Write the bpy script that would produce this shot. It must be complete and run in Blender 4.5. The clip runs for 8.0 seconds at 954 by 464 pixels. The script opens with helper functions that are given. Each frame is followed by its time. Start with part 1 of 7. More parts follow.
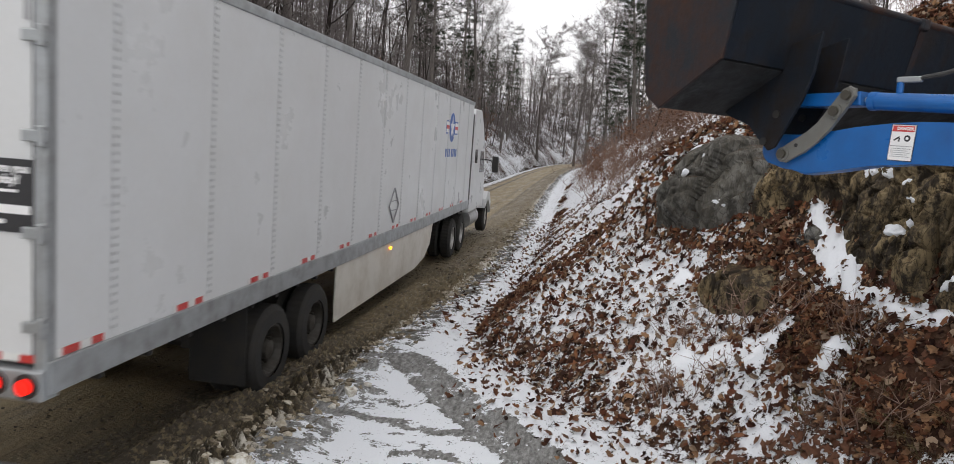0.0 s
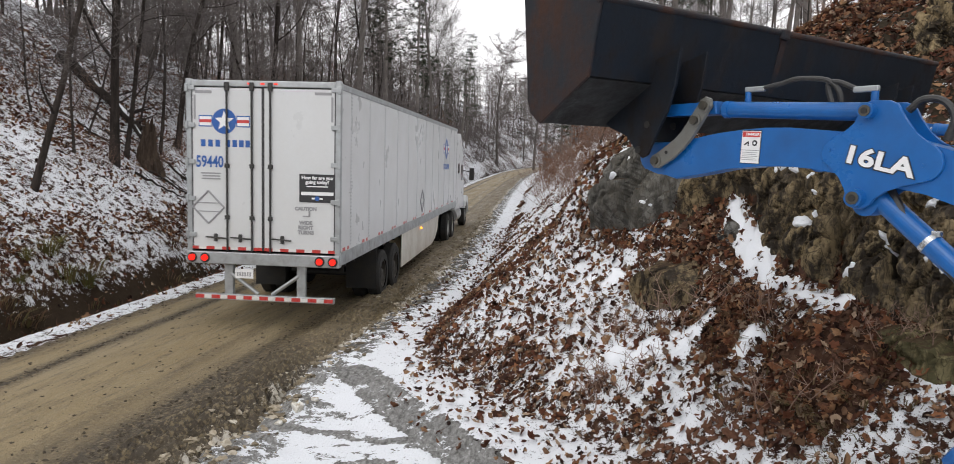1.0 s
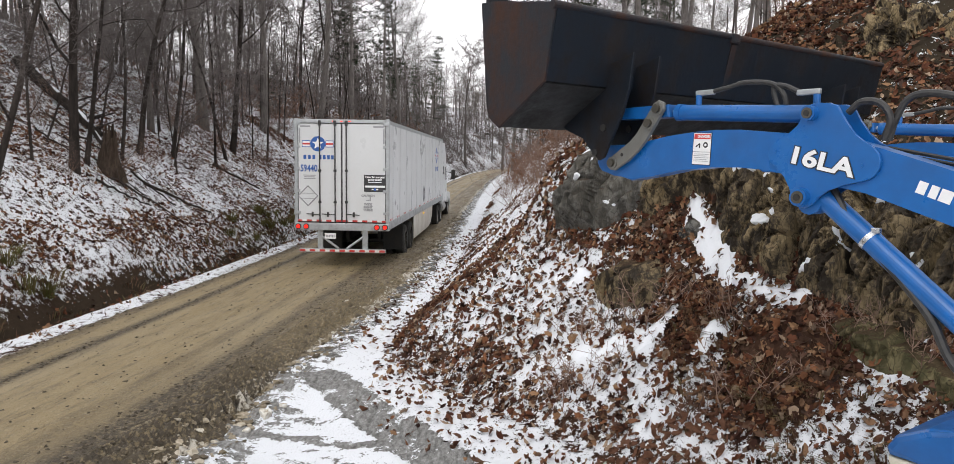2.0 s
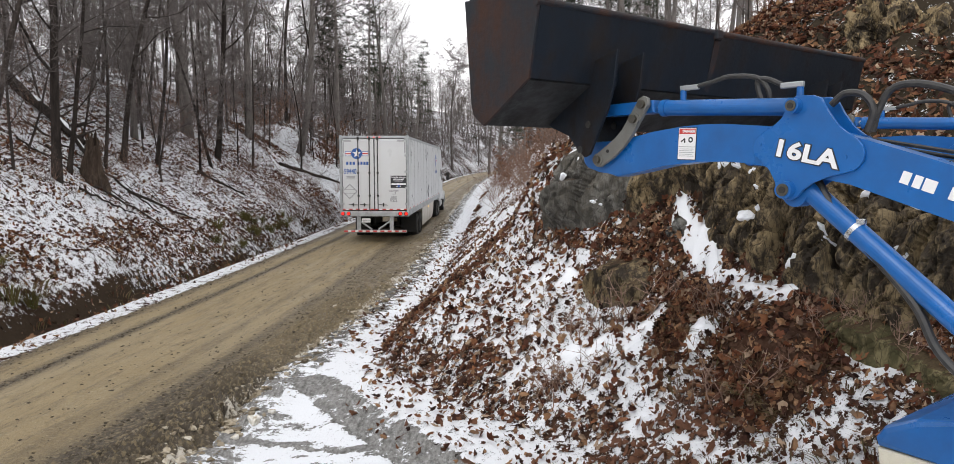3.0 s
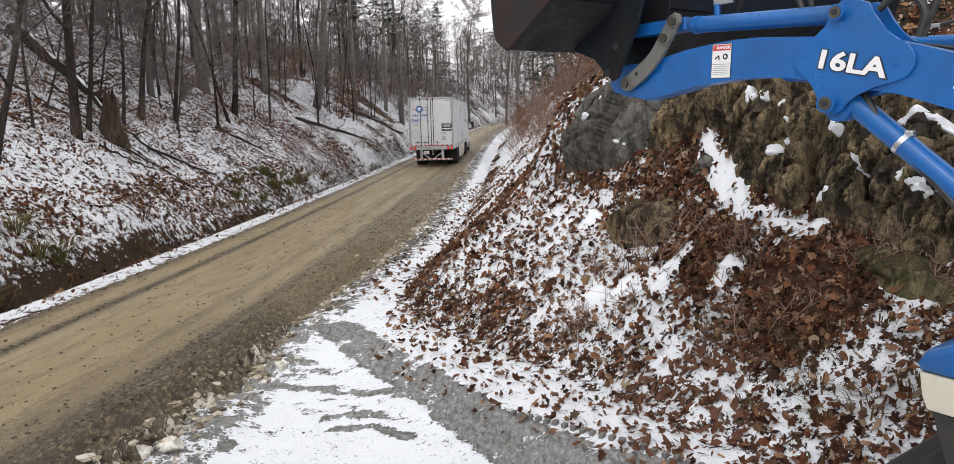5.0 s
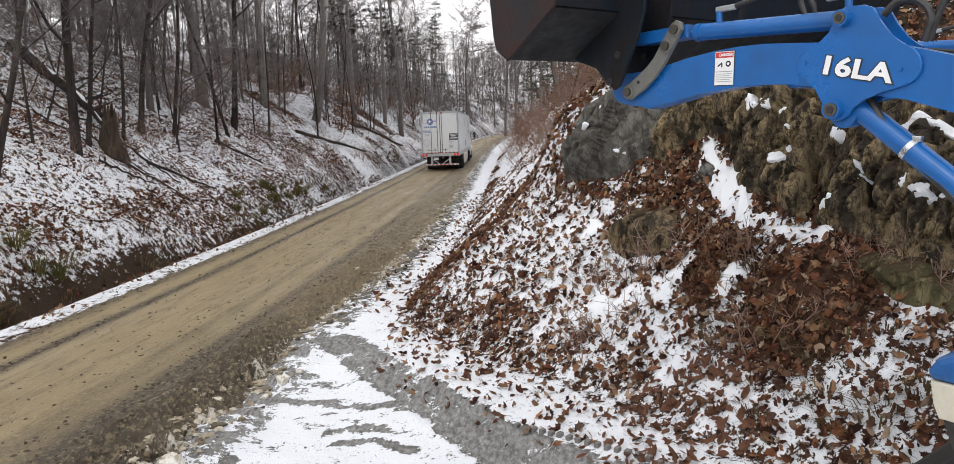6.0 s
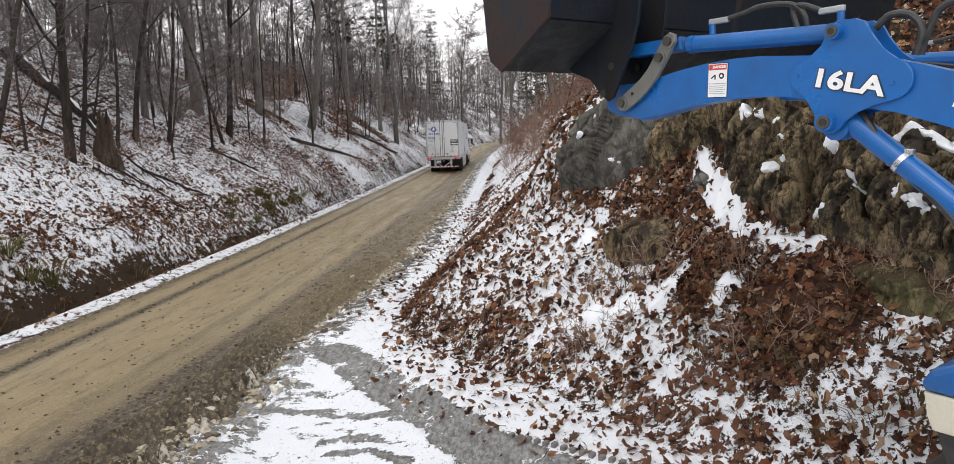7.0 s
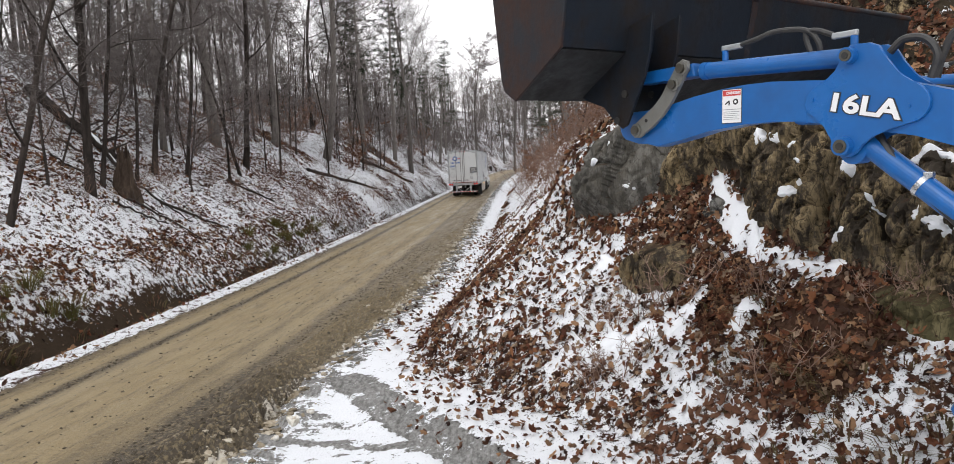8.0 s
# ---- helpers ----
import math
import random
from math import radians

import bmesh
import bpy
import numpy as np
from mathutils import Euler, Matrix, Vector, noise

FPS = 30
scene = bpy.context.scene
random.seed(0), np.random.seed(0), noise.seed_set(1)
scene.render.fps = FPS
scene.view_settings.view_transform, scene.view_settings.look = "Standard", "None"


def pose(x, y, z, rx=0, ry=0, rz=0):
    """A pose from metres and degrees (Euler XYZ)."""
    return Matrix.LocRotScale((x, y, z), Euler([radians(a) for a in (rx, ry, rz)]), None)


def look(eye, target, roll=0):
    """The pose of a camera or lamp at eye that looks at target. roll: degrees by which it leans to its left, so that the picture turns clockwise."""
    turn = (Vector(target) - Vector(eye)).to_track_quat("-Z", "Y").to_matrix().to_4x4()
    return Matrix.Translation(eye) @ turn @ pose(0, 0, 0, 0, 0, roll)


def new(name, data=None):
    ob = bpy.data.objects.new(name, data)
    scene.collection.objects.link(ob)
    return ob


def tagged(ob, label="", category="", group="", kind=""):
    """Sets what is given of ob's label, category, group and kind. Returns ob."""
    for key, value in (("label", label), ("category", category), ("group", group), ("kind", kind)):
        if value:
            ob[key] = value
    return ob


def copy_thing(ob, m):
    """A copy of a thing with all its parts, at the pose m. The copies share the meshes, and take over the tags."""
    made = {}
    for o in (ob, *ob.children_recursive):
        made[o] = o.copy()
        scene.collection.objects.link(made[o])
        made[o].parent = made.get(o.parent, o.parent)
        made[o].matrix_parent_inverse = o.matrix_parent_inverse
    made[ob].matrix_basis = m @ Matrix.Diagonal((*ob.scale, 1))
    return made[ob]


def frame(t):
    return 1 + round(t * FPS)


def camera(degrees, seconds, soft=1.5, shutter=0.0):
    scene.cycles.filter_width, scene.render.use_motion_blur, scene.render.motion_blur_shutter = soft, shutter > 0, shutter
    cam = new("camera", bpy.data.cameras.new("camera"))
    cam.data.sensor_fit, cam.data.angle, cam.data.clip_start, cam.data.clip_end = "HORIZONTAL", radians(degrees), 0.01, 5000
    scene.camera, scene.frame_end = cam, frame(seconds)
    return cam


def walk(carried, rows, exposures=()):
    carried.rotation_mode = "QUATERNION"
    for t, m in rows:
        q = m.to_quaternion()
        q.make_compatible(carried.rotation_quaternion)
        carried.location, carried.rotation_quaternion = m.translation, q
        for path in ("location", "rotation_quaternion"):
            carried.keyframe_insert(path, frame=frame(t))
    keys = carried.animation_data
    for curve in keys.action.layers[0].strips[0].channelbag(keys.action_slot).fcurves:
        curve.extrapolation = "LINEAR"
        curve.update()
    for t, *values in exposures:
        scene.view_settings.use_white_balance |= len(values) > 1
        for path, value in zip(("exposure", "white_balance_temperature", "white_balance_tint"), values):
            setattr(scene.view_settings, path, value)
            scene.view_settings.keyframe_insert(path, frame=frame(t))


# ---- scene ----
cam = camera(66.9, 8.0, soft=0.8, shutter=0.25)
METRES, EYE, TILT, LEAN, TURN = 0.83, 2.85, 0.0, 0.0, 9.8
ROWS = [
    (0.0, 0.0, 0.0, 0.0, 0.48, -6.4, -4.31),
    (0.5, 0.2688, -0.0967, 0.0637, -0.11, -5.6, -3.49),
    (1.0, 0.3976, -0.2632, 0.0852, -2.52, -5.68, -1.57),
    (1.5, 0.4368, -0.3242, 0.1063, -4.3, -5.68, -1.13),
    (3.0, 0.4547, -0.3097, 0.0737, -6.03, -5.23, 0.02),
    (3.5, 0.4424, -0.2811, -0.044, -5.65, -8.47, 1.75),
    (4.0, 0.4592, -0.2498, -0.0688, -4.51, -9.3, 1.54),
    (5.5, 0.4129, -0.1851, -0.0718, -4.83, -8.56, 1.4),
    (6.0, 0.4149, -0.1647, -0.0741, -4.77, -8.1, 2.0),
    (6.5, 0.4139, -0.1647, -0.0699, -4.97, -7.98, 1.99),
    (7.0, 0.4228, -0.1579, -0.0539, -5.14, -7.53, 1.91),
    (7.5, 0.4259, -0.1527, -0.0474, -5.23, -5.89, 1.88),
    (8.0, 0.4193, -0.1569, -0.0481, -4.02, -5.28, 2.76),
]
walk(cam, [(t, pose(0, 0, EYE, TILT, LEAN, TURN) @ pose(METRES * x, METRES * y, METRES * z, 90 + pitch, roll, yaw)) for t, x, y, z, yaw, pitch, roll in ROWS], exposures=[(0.0, -0.12), (0.5, -0.06), (1.0, 0.03), (1.5, 0.18), (8.0, 0.24)])

# ---- sky and light: a bright overcast winter day ----
SUN_ELEVATION, SUN_TURN = 38.0, 200.0
world = bpy.data.worlds.new("overcast_sky")
scene.world = world
world.use_nodes = True
wn, wl = world.node_tree.nodes, world.node_tree.links
wn.clear()
sky = wn.new("ShaderNodeTexSky")
sky.sky_type = "NISHITA"
sky.sun_disc = False
sky.sun_elevation, sky.sun_rotation = radians(SUN_ELEVATION), radians(SUN_TURN)
grey = wn.new("ShaderNodeHueSaturation")
grey.inputs["Saturation"].default_value = 0.12
veil = wn.new("ShaderNodeMix")
veil.data_type = "RGBA"
veil.inputs["Factor"].default_value = 0.72
veil.inputs["B"].default_value = (10.0, 9.85, 10.0, 1)
back = wn.new("ShaderNodeBackground")
back.inputs["Strength"].default_value = 0.145
wout = wn.new("ShaderNodeOutputWorld")
wl.new(sky.outputs["Color"], grey.inputs["Color"])
wl.new(grey.outputs["Color"], veil.inputs["A"])
wl.new(veil.outputs["Result"], back.inputs["Color"])
wl.new(back.outputs["Background"], wout.inputs["Surface"])
sun_data = bpy.data.lights.new("sun", "SUN")
sun_data.energy, sun_data.angle, sun_data.color = 0.6, radians(25), (1.0, 0.97, 0.93)
sun = new("sun", sun_data)
sun.matrix_world = look((0, 0, 30), (0 - 30 * math.sin(radians(SUN_TURN)) / math.tan(radians(SUN_ELEVATION)), -30 * math.cos(radians(SUN_TURN)) / math.tan(radians(SUN_ELEVATION)), 0))


# ---- materials ----
class Nodes:
    """Short hand for building a node material."""

    def __init__(self, name):
        self.mat = bpy.data.materials.new(name)
        self.mat.use_nodes = True
        self.tree = self.mat.node_tree
        self.bsdf = self.tree.nodes["Principled BSDF"]
        self.coord = self.tree.nodes.new("ShaderNodeTexCoord").outputs["Object"]

    def put(self, socket, value):
        if hasattr(value, "links"):
            self.tree.links.new(value, socket)
        elif value is not None:
            socket.default_value = value

    def set(self, **values):
        for key, value in values.items():
            self.put(self.bsdf.inputs[key.replace("_", " ")], value)
        return self

    def stretch(self, sx, sy, sz, source=None):
        n = self.tree.nodes.new("ShaderNodeMapping")
        n.inputs["Scale"].default_value = (sx, sy, sz)
        self.put(n.inputs["Vector"], source or self.coord)
        return n.outputs["Vector"]

    def noise(self, scale, detail=4.0, rough=0.6, vector=None, out="Fac"):
        n = self.tree.nodes.new("ShaderNodeTexNoise")
        n.inputs["Scale"].default_value, n.inputs["Detail"].default_value, n.inputs["Roughness"].default_value = scale, detail, rough
        self.put(n.inputs["Vector"], vector or self.coord)
        return n.outputs[out]

    def cells(self, scale, vector=None, out="Distance", feature="F1"):
        n = self.tree.nodes.new("ShaderNodeTexVoronoi")
        n.feature = feature
        n.inputs["Scale"].default_value = scale
        self.put(n.inputs["Vector"], vector or self.coord)
        return n.outputs[out]

    def ramp(self, fac, *stops):
        n = self.tree.nodes.new("ShaderNodeValToRGB")
        n.color_ramp.elements[0].position, n.color_ramp.elements[1].position = stops[0][0], stops[-1][0]
        for s in stops[1:-1]:
            n.color_ramp.elements.new(s[0])
        for e, s in zip(n.color_ramp.elements, stops):
            c = s[1]
            e.color = (c, c, c, 1) if isinstance(c, (int, float)) else (*c, 1)
        self.put(n.inputs["Fac"], fac)
        return n.outputs["Color"]

    def mix(self, fac, a, b, blend="MIX"):
        n = self.tree.nodes.new("ShaderNodeMix")
        n.data_type, n.blend_type = "RGBA", blend
        self.put(n.inputs["Factor"], fac)
        self.put(n.inputs["A"], a if hasattr(a, "links") else (*a, 1))
        self.put(n.inputs["B"], b if hasattr(b, "links") else (*b, 1))
        return n.outputs["Result"]

    def math(self, op, a, b=0.0):
        n = self.tree.nodes.new("ShaderNodeMath")
        n.operation = op
        self.put(n.inputs[0], a)
        self.put(n.inputs[1], b)
        return n.outputs[0]

    def bump(self, height, strength=0.5, distance=0.01, before=None):
        n = self.tree.nodes.new("ShaderNodeBump")
        n.inputs["Strength"].default_value, n.inputs["Distance"].default_value = strength, distance
        self.put(n.inputs["Height"], height)
        self.put(n.inputs["Normal"], before)
        self.put(self.bsdf.inputs["Normal"], n.outputs["Normal"])
        return n.outputs["Normal"]

    def attribute(self, name):
        n = self.tree.nodes.new("ShaderNodeAttribute")
        n.attribute_name = name
        return n.outputs["Fac"]

    def random(self):
        return self.tree.nodes.new("ShaderNodeObjectInfo").outputs["Random"]

    def island(self):
        return self.tree.nodes.new("ShaderNodeNewGeometry").outputs["Random Per Island"]


def plain(name, colour, rough=0.6, metal=0.0, grime=0.25, scale=9.0, dirt=(0.16, 0.14, 0.11), relief=0.1):
    """A surface with faint uneven tone, dirt at two scales and a fine relief."""
    m = Nodes(name)
    big, fine = m.noise(scale, 5, 0.65), m.noise(scale * 14, 3, 0.6)
    mask = m.math("MULTIPLY", m.ramp(big, (0.42, 0.0), (0.78, 1.0)), grime)
    base = m.mix(m.math("MULTIPLY", fine, 0.25), colour, tuple(c * 0.72 for c in colour))
    m.set(Base_Color=m.mix(mask, base, dirt), Metallic=metal, Roughness=m.ramp(big, (0.3, max(0.05, rough - 0.08)), (0.75, min(1, rough + 0.15))))
    m.bump(fine, relief, 0.004)
    return m.mat


def ground_material():
    """Snow on leaf mould and earth; the attributes say how much snow lies and where bare earth shows."""
    m = Nodes("snowy_ground")
    cover, earth = m.attribute("snow"), m.attribute("earth")
    fine, mid, speck = m.noise(34, 6, 0.7), m.noise(7, 5, 0.65), m.noise(120, 3, 0.6)
    flake = m.cells(26, out="Color")
    leaf = m.mix(m.noise(60, 3), (0.024, 0.013, 0.009), (0.085, 0.044, 0.028))
    leaf = m.mix(0.45, leaf, m.ramp(flake, (0.1, (0.02, 0.012, 0.009)), (0.5, (0.06, 0.032, 0.021)), (0.9, (0.13, 0.08, 0.055))))
    soil = m.mix(mid, (0.02, 0.016, 0.012), (0.065, 0.05, 0.032))
    soil = m.mix(m.math("MULTIPLY", speck, 0.6), soil, (0.03, 0.024, 0.018))
    slush = m.mix(m.ramp(m.noise(24, 6, 0.8, m.stretch(1.0, 0.5, 1.0)), (0.4, 0.0), (0.68, 1.0)), (0.15, 0.148, 0.14), (0.42, 0.418, 0.41))
    base = m.mix(m.attribute("slush"), m.mix(earth, leaf, soil), slush)
    snow = m.mix(speck, (0.74, 0.77, 0.82), (0.86, 0.88, 0.91))
    clumps = m.noise(6.0, 6, 0.68)
    height = m.math("ADD", m.math("MULTIPLY", fine, 1.3), m.math("MULTIPLY", clumps, 2.7))
    height = m.math("SUBTRACT", height, 1.5)
    edge = m.math("ADD", m.math("SUBTRACT", cover, 0.5), height)
    flecks = m.ramp(m.noise(30, 5, 0.75), (0.56, 0.0), (0.63, 1.0))
    flecks = m.math("MULTIPLY", flecks, m.math("SUBTRACT", 0.48, m.math("MULTIPLY", m.attribute("slush"), 0.36)))
    edge = m.math("SUBTRACT", edge, flecks)
    scuffs = m.ramp(m.noise(2.6, 7, 0.7, m.stretch(0.45, 1.6, 1.0)), (0.5, 0.0), (0.6, 0.55))
    edge = m.math("SUBTRACT", edge, m.math("MULTIPLY", scuffs, m.attribute("slush")))
    mask = m.ramp(edge, (0.5, 0.0), (0.55, 1.0))
    m.set(Base_Color=m.mix(mask, base, snow), Roughness=m.ramp(mask, (0, 0.95), (1, 0.6)), Specular_IOR_Level=m.ramp(mask, (0, 0.06), (1, 0.3)))
    wave = m.tree.nodes.new("ShaderNodeTexWave")
    wave.inputs["Scale"].default_value, wave.inputs["Distortion"].default_value, wave.inputs["Detail"].default_value = 5.0, 9.0, 4.0
    m.put(wave.inputs["Vector"], m.coord)
    ridges = m.math("MULTIPLY", m.math("MULTIPLY", wave.outputs["Fac"], m.attribute("slush")), m.math("SUBTRACT", 1.0, mask))
    pressed = m.bump(ridges, 0.5, 0.03)
    first = m.bump(fine, 0.7, 0.03, pressed)
    m.bump(mask, 0.6, 0.03, first)
    return m.mat


def mud_material():
    """Wet tan mud and grit, streaked along the way of travel."""
    m = Nodes("wet_road_mud")
    along = m.stretch(1.0, 0.13, 1.0)
    streak, wide = m.noise(8.0, 8, 0.75, along), m.noise(1.1, 4, 0.6, along)
    patch, grit = m.noise(0.8, 5, 0.6), m.noise(90, 4, 0.7)
    clods = m.noise(16, 5, 0.7)
    tan = m.mix(patch, (0.285, 0.215, 0.11), (0.38, 0.3, 0.17))
    tan = m.mix(m.ramp(streak, (0.5, 0.0), (0.62, 0.6)), tan, (0.115, 0.088, 0.052))
    tan = m.mix(m.ramp(wide, (0.5, 0.0), (0.75, 0.35)), tan, (0.43, 0.38, 0.28))
    dark = m.attribute("churn")
    tan = m.mix(m.math("MULTIPLY", dark, m.ramp(clods, (0.5, 1.0), (0.6, 0.4))), tan, (0.045, 0.034, 0.022))
    tan = m.mix(m.math("MULTIPLY", grit, 0.35), tan, (0.15, 0.12, 0.08))
    crumbs = m.math("MULTIPLY", m.ramp(m.noise(38, 4, 0.7), (0.56, 0.0), (0.64, 0.9)), m.ramp(streak, (0.42, 0.15), (0.6, 1.0)))
    tan = m.mix(crumbs, tan, (0.07, 0.053, 0.034))
    tan = m.mix(m.ramp(m.noise(21, 3), (0.6, 0.0), (0.7, 0.45)), tan, (0.46, 0.39, 0.27))
    slush = m.attribute("snow")
    white = m.ramp(m.math("ADD", m.math("SUBTRACT", slush, 0.5), clods), (0.52, 0.0), (0.62, 1.0))
    m.set(Base_Color=m.mix(white, tan, m.mix(clods, (0.42, 0.37, 0.28), (0.62, 0.6, 0.55))), Roughness=m.ramp(m.noise(2.2, 5, 0.6, along), (0.3, 0.34), (0.7, 0.75)), Specular_IOR_Level=0.45)
    one = m.bump(streak, 0.45, 0.025)
    two = m.bump(clods, 1.0, 0.04, one)
    m.bump(grit, 0.35, 0.006, two)
    return m.mat


def rock_material(name, dark, light, stain, snowy=0.0):
    """Broken rock in steep beds, stained, cracked, with snow and mould on its flat tops."""
    m = Nodes(name)
    turn = m.tree.nodes.new("ShaderNodeMapping")
    turn.inputs["Rotation"].default_value = (0.25, 0.3, 0.0)
    turn.inputs["Scale"].default_value = (2.4, 2.4, 0.8)
    m.put(turn.inputs["Vector"], m.coord)
    beds = turn.outputs["Vector"]
    a, b, c = m.noise(3.0, 8, 0.75, beds), m.noise(7, 7, 0.75, m.stretch(1.0, 1.0, 0.6)), m.noise(55, 4, 0.7)
    crack_shade = m.cells(5.0, beds, feature="DISTANCE_TO_EDGE")
    col = m.mix(m.ramp(a, (0.45, 0.0), (0.56, 1.0)), dark, light)
    col = m.mix(m.ramp(b, (0.5, 0.0), (0.62, 0.85)), col, stain)
    col = m.mix(m.math("MULTIPLY", c, 0.35), col, tuple(v * 0.35 for v in dark))
    # near-black lines paint the shade inside cracks; the colour alone carries it
    col = m.mix(m.ramp(crack_shade, (0.0, 0.8), (0.035, 0.0)), col, (0.012, 0.01, 0.008))
    col = m.mix(m.math("MULTIPLY", m.attribute("bed"), 0.55), col, stain)
    up = m.tree.nodes.new("ShaderNodeSeparateXYZ")
    m.put(up.inputs[0], m.tree.nodes.new("ShaderNodeNewGeometry").outputs["Normal"])
    lie = m.math("ADD", up.outputs["Z"], m.math("MULTIPLY", m.math("SUBTRACT", m.noise(2.4, 5, 0.6), 0.5), 1.25))
    mould = m.ramp(lie, (0.72, 0.0), (0.86, 0.75))
    col = m.mix(mould, col, (0.05, 0.03, 0.018))
    cap = m.ramp(m.math("ADD", lie, m.math("MULTIPLY", m.noise(14, 4), 0.12)), (1.06 - snowy, 0.0), (1.09 - snowy, 1.0))
    m.set(Base_Color=m.mix(cap, col, (0.82, 0.84, 0.88)), Roughness=0.85, Specular_IOR_Level=0.15)
    one = m.bump(a, 0.6, 0.03)
    two = m.bump(b, 0.5, 0.015, one)
    m.bump(c, 0.5, 0.006, two)
    return m.mat


GROUND, MUD = ground_material(), mud_material()
ROCK_GREY = rock_material("grey_bedded_rock", (0.045, 0.045, 0.044), (0.22, 0.215, 0.2), (0.12, 0.11, 0.09), 0.02)
ROCK_TAN = rock_material("ochre_weathered_rock", (0.03, 0.024, 0.017), (0.36, 0.275, 0.155), (0.06, 0.05, 0.04), -0.02)
SNOW = Nodes("settled_snow")
SNOW.set(Base_Color=SNOW.mix(SNOW.noise(60, 4), (0.76, 0.79, 0.84), (0.87, 0.89, 0.92)), Roughness=0.55)
SNOW.bump(SNOW.noise(25, 6, 0.7), 0.5, 0.02)
SNOW = SNOW.mat

# ---- shape of the land ----
LATTICE = np.random.RandomState(7).rand(256, 256)


def value_noise(x, y):
    """Smooth noise from 0 to 1, one cell a unit."""
    x, y = np.asarray(x, float), np.asarray(y, float)
    i, j = np.floor(x).astype(int), np.floor(y).astype(int)
    u, v = x - i, y - j
    u, v = u * u * (3 - 2 * u), v * v * (3 - 2 * v)
    g = lambda a, b: LATTICE[a & 255, b & 255]
    return (g(i, j) * (1 - u) + g(i + 1, j) * u) * (1 - v) + (g(i, j + 1) * (1 - u) + g(i + 1, j + 1) * u) * v


def fractal(x, y, octaves=4, gain=0.5):
    """Layered noise about zero, roughly from -0.5 to 0.5."""
    total, size, norm = 0.0, 1.0, 0.0
    for k in range(octaves):
        total = total + size * (value_noise(x * 2**k + 17.3 * k, y * 2**k + 9.1 * k) - 0.5)
        norm += size
        size *= gain
    return total / norm


def step(a, b, x):
    """0 below a, 1 above b, smooth between."""
    u = np.clip((x - a) / (b - a), 0, 1)
    return u * u * (3 - 2 * u)


WAY_Y = np.arange(-60, 330, 2.0)
knots = ([-60, 0, 12, 24, 40, 63, 90, 120, 145, 175, 230, 330], [-5.1, -5.1, -5.12, -5.5, -6.35, -7.55, -8.5, -8.6, -7.0, -1.0, 18.0, 70.0])
WAY_X = np.convolve(np.pad(np.interp(WAY_Y, *knots), 3, mode="edge"), np.ones(7) / 7, mode="valid")
rises = ([-60, 50, 75, 110, 145, 230, 330], [0, 0, 0.15, 0.75, 1.5, 2.5, 4])
WAY_Z = np.convolve(np.pad(np.interp(WAY_Y, *rises), 3, mode="edge"), np.ones(7) / 7, mode="valid")


def road_x(y):
    return np.interp(y, WAY_Y, WAY_X)


def road_z(y):
    return np.interp(y, WAY_Y, WAY_Z)


def widening(d, y):
    """How much farther out the muddy edge lies past the pull-off."""
    return 0.4 * step(6, 13, y) * step(0.4, 2.0, d)


def cross_way(x, y):
    """Distance from the middle of the road, with the wider stretch drawn in."""
    d = x - road_x(y)
    return d - 0.4 * step(6, 13, y) * step(0.5, 2.4, d)


def bank_depth(x, y):
    """How far inside the toe of the rocky bank a place lies; negative on the flat beside the road."""
    wobble = 0.35 * fractal(x * 0.8, y * 0.8, 3)
    along = x - (road_x(y) + 3.62 + 0.012 * np.clip(y - 12, 0, 60)) + wobble
    nose = 0.76 * (x - 0.72) + 0.65 * (y - 6.5) + wobble
    k = 0.5
    blend = np.clip(0.5 + 0.5 * (along - nose) / k, 0, 1)
    return along * (1 - blend) + nose * blend - k * blend * (1 - blend)


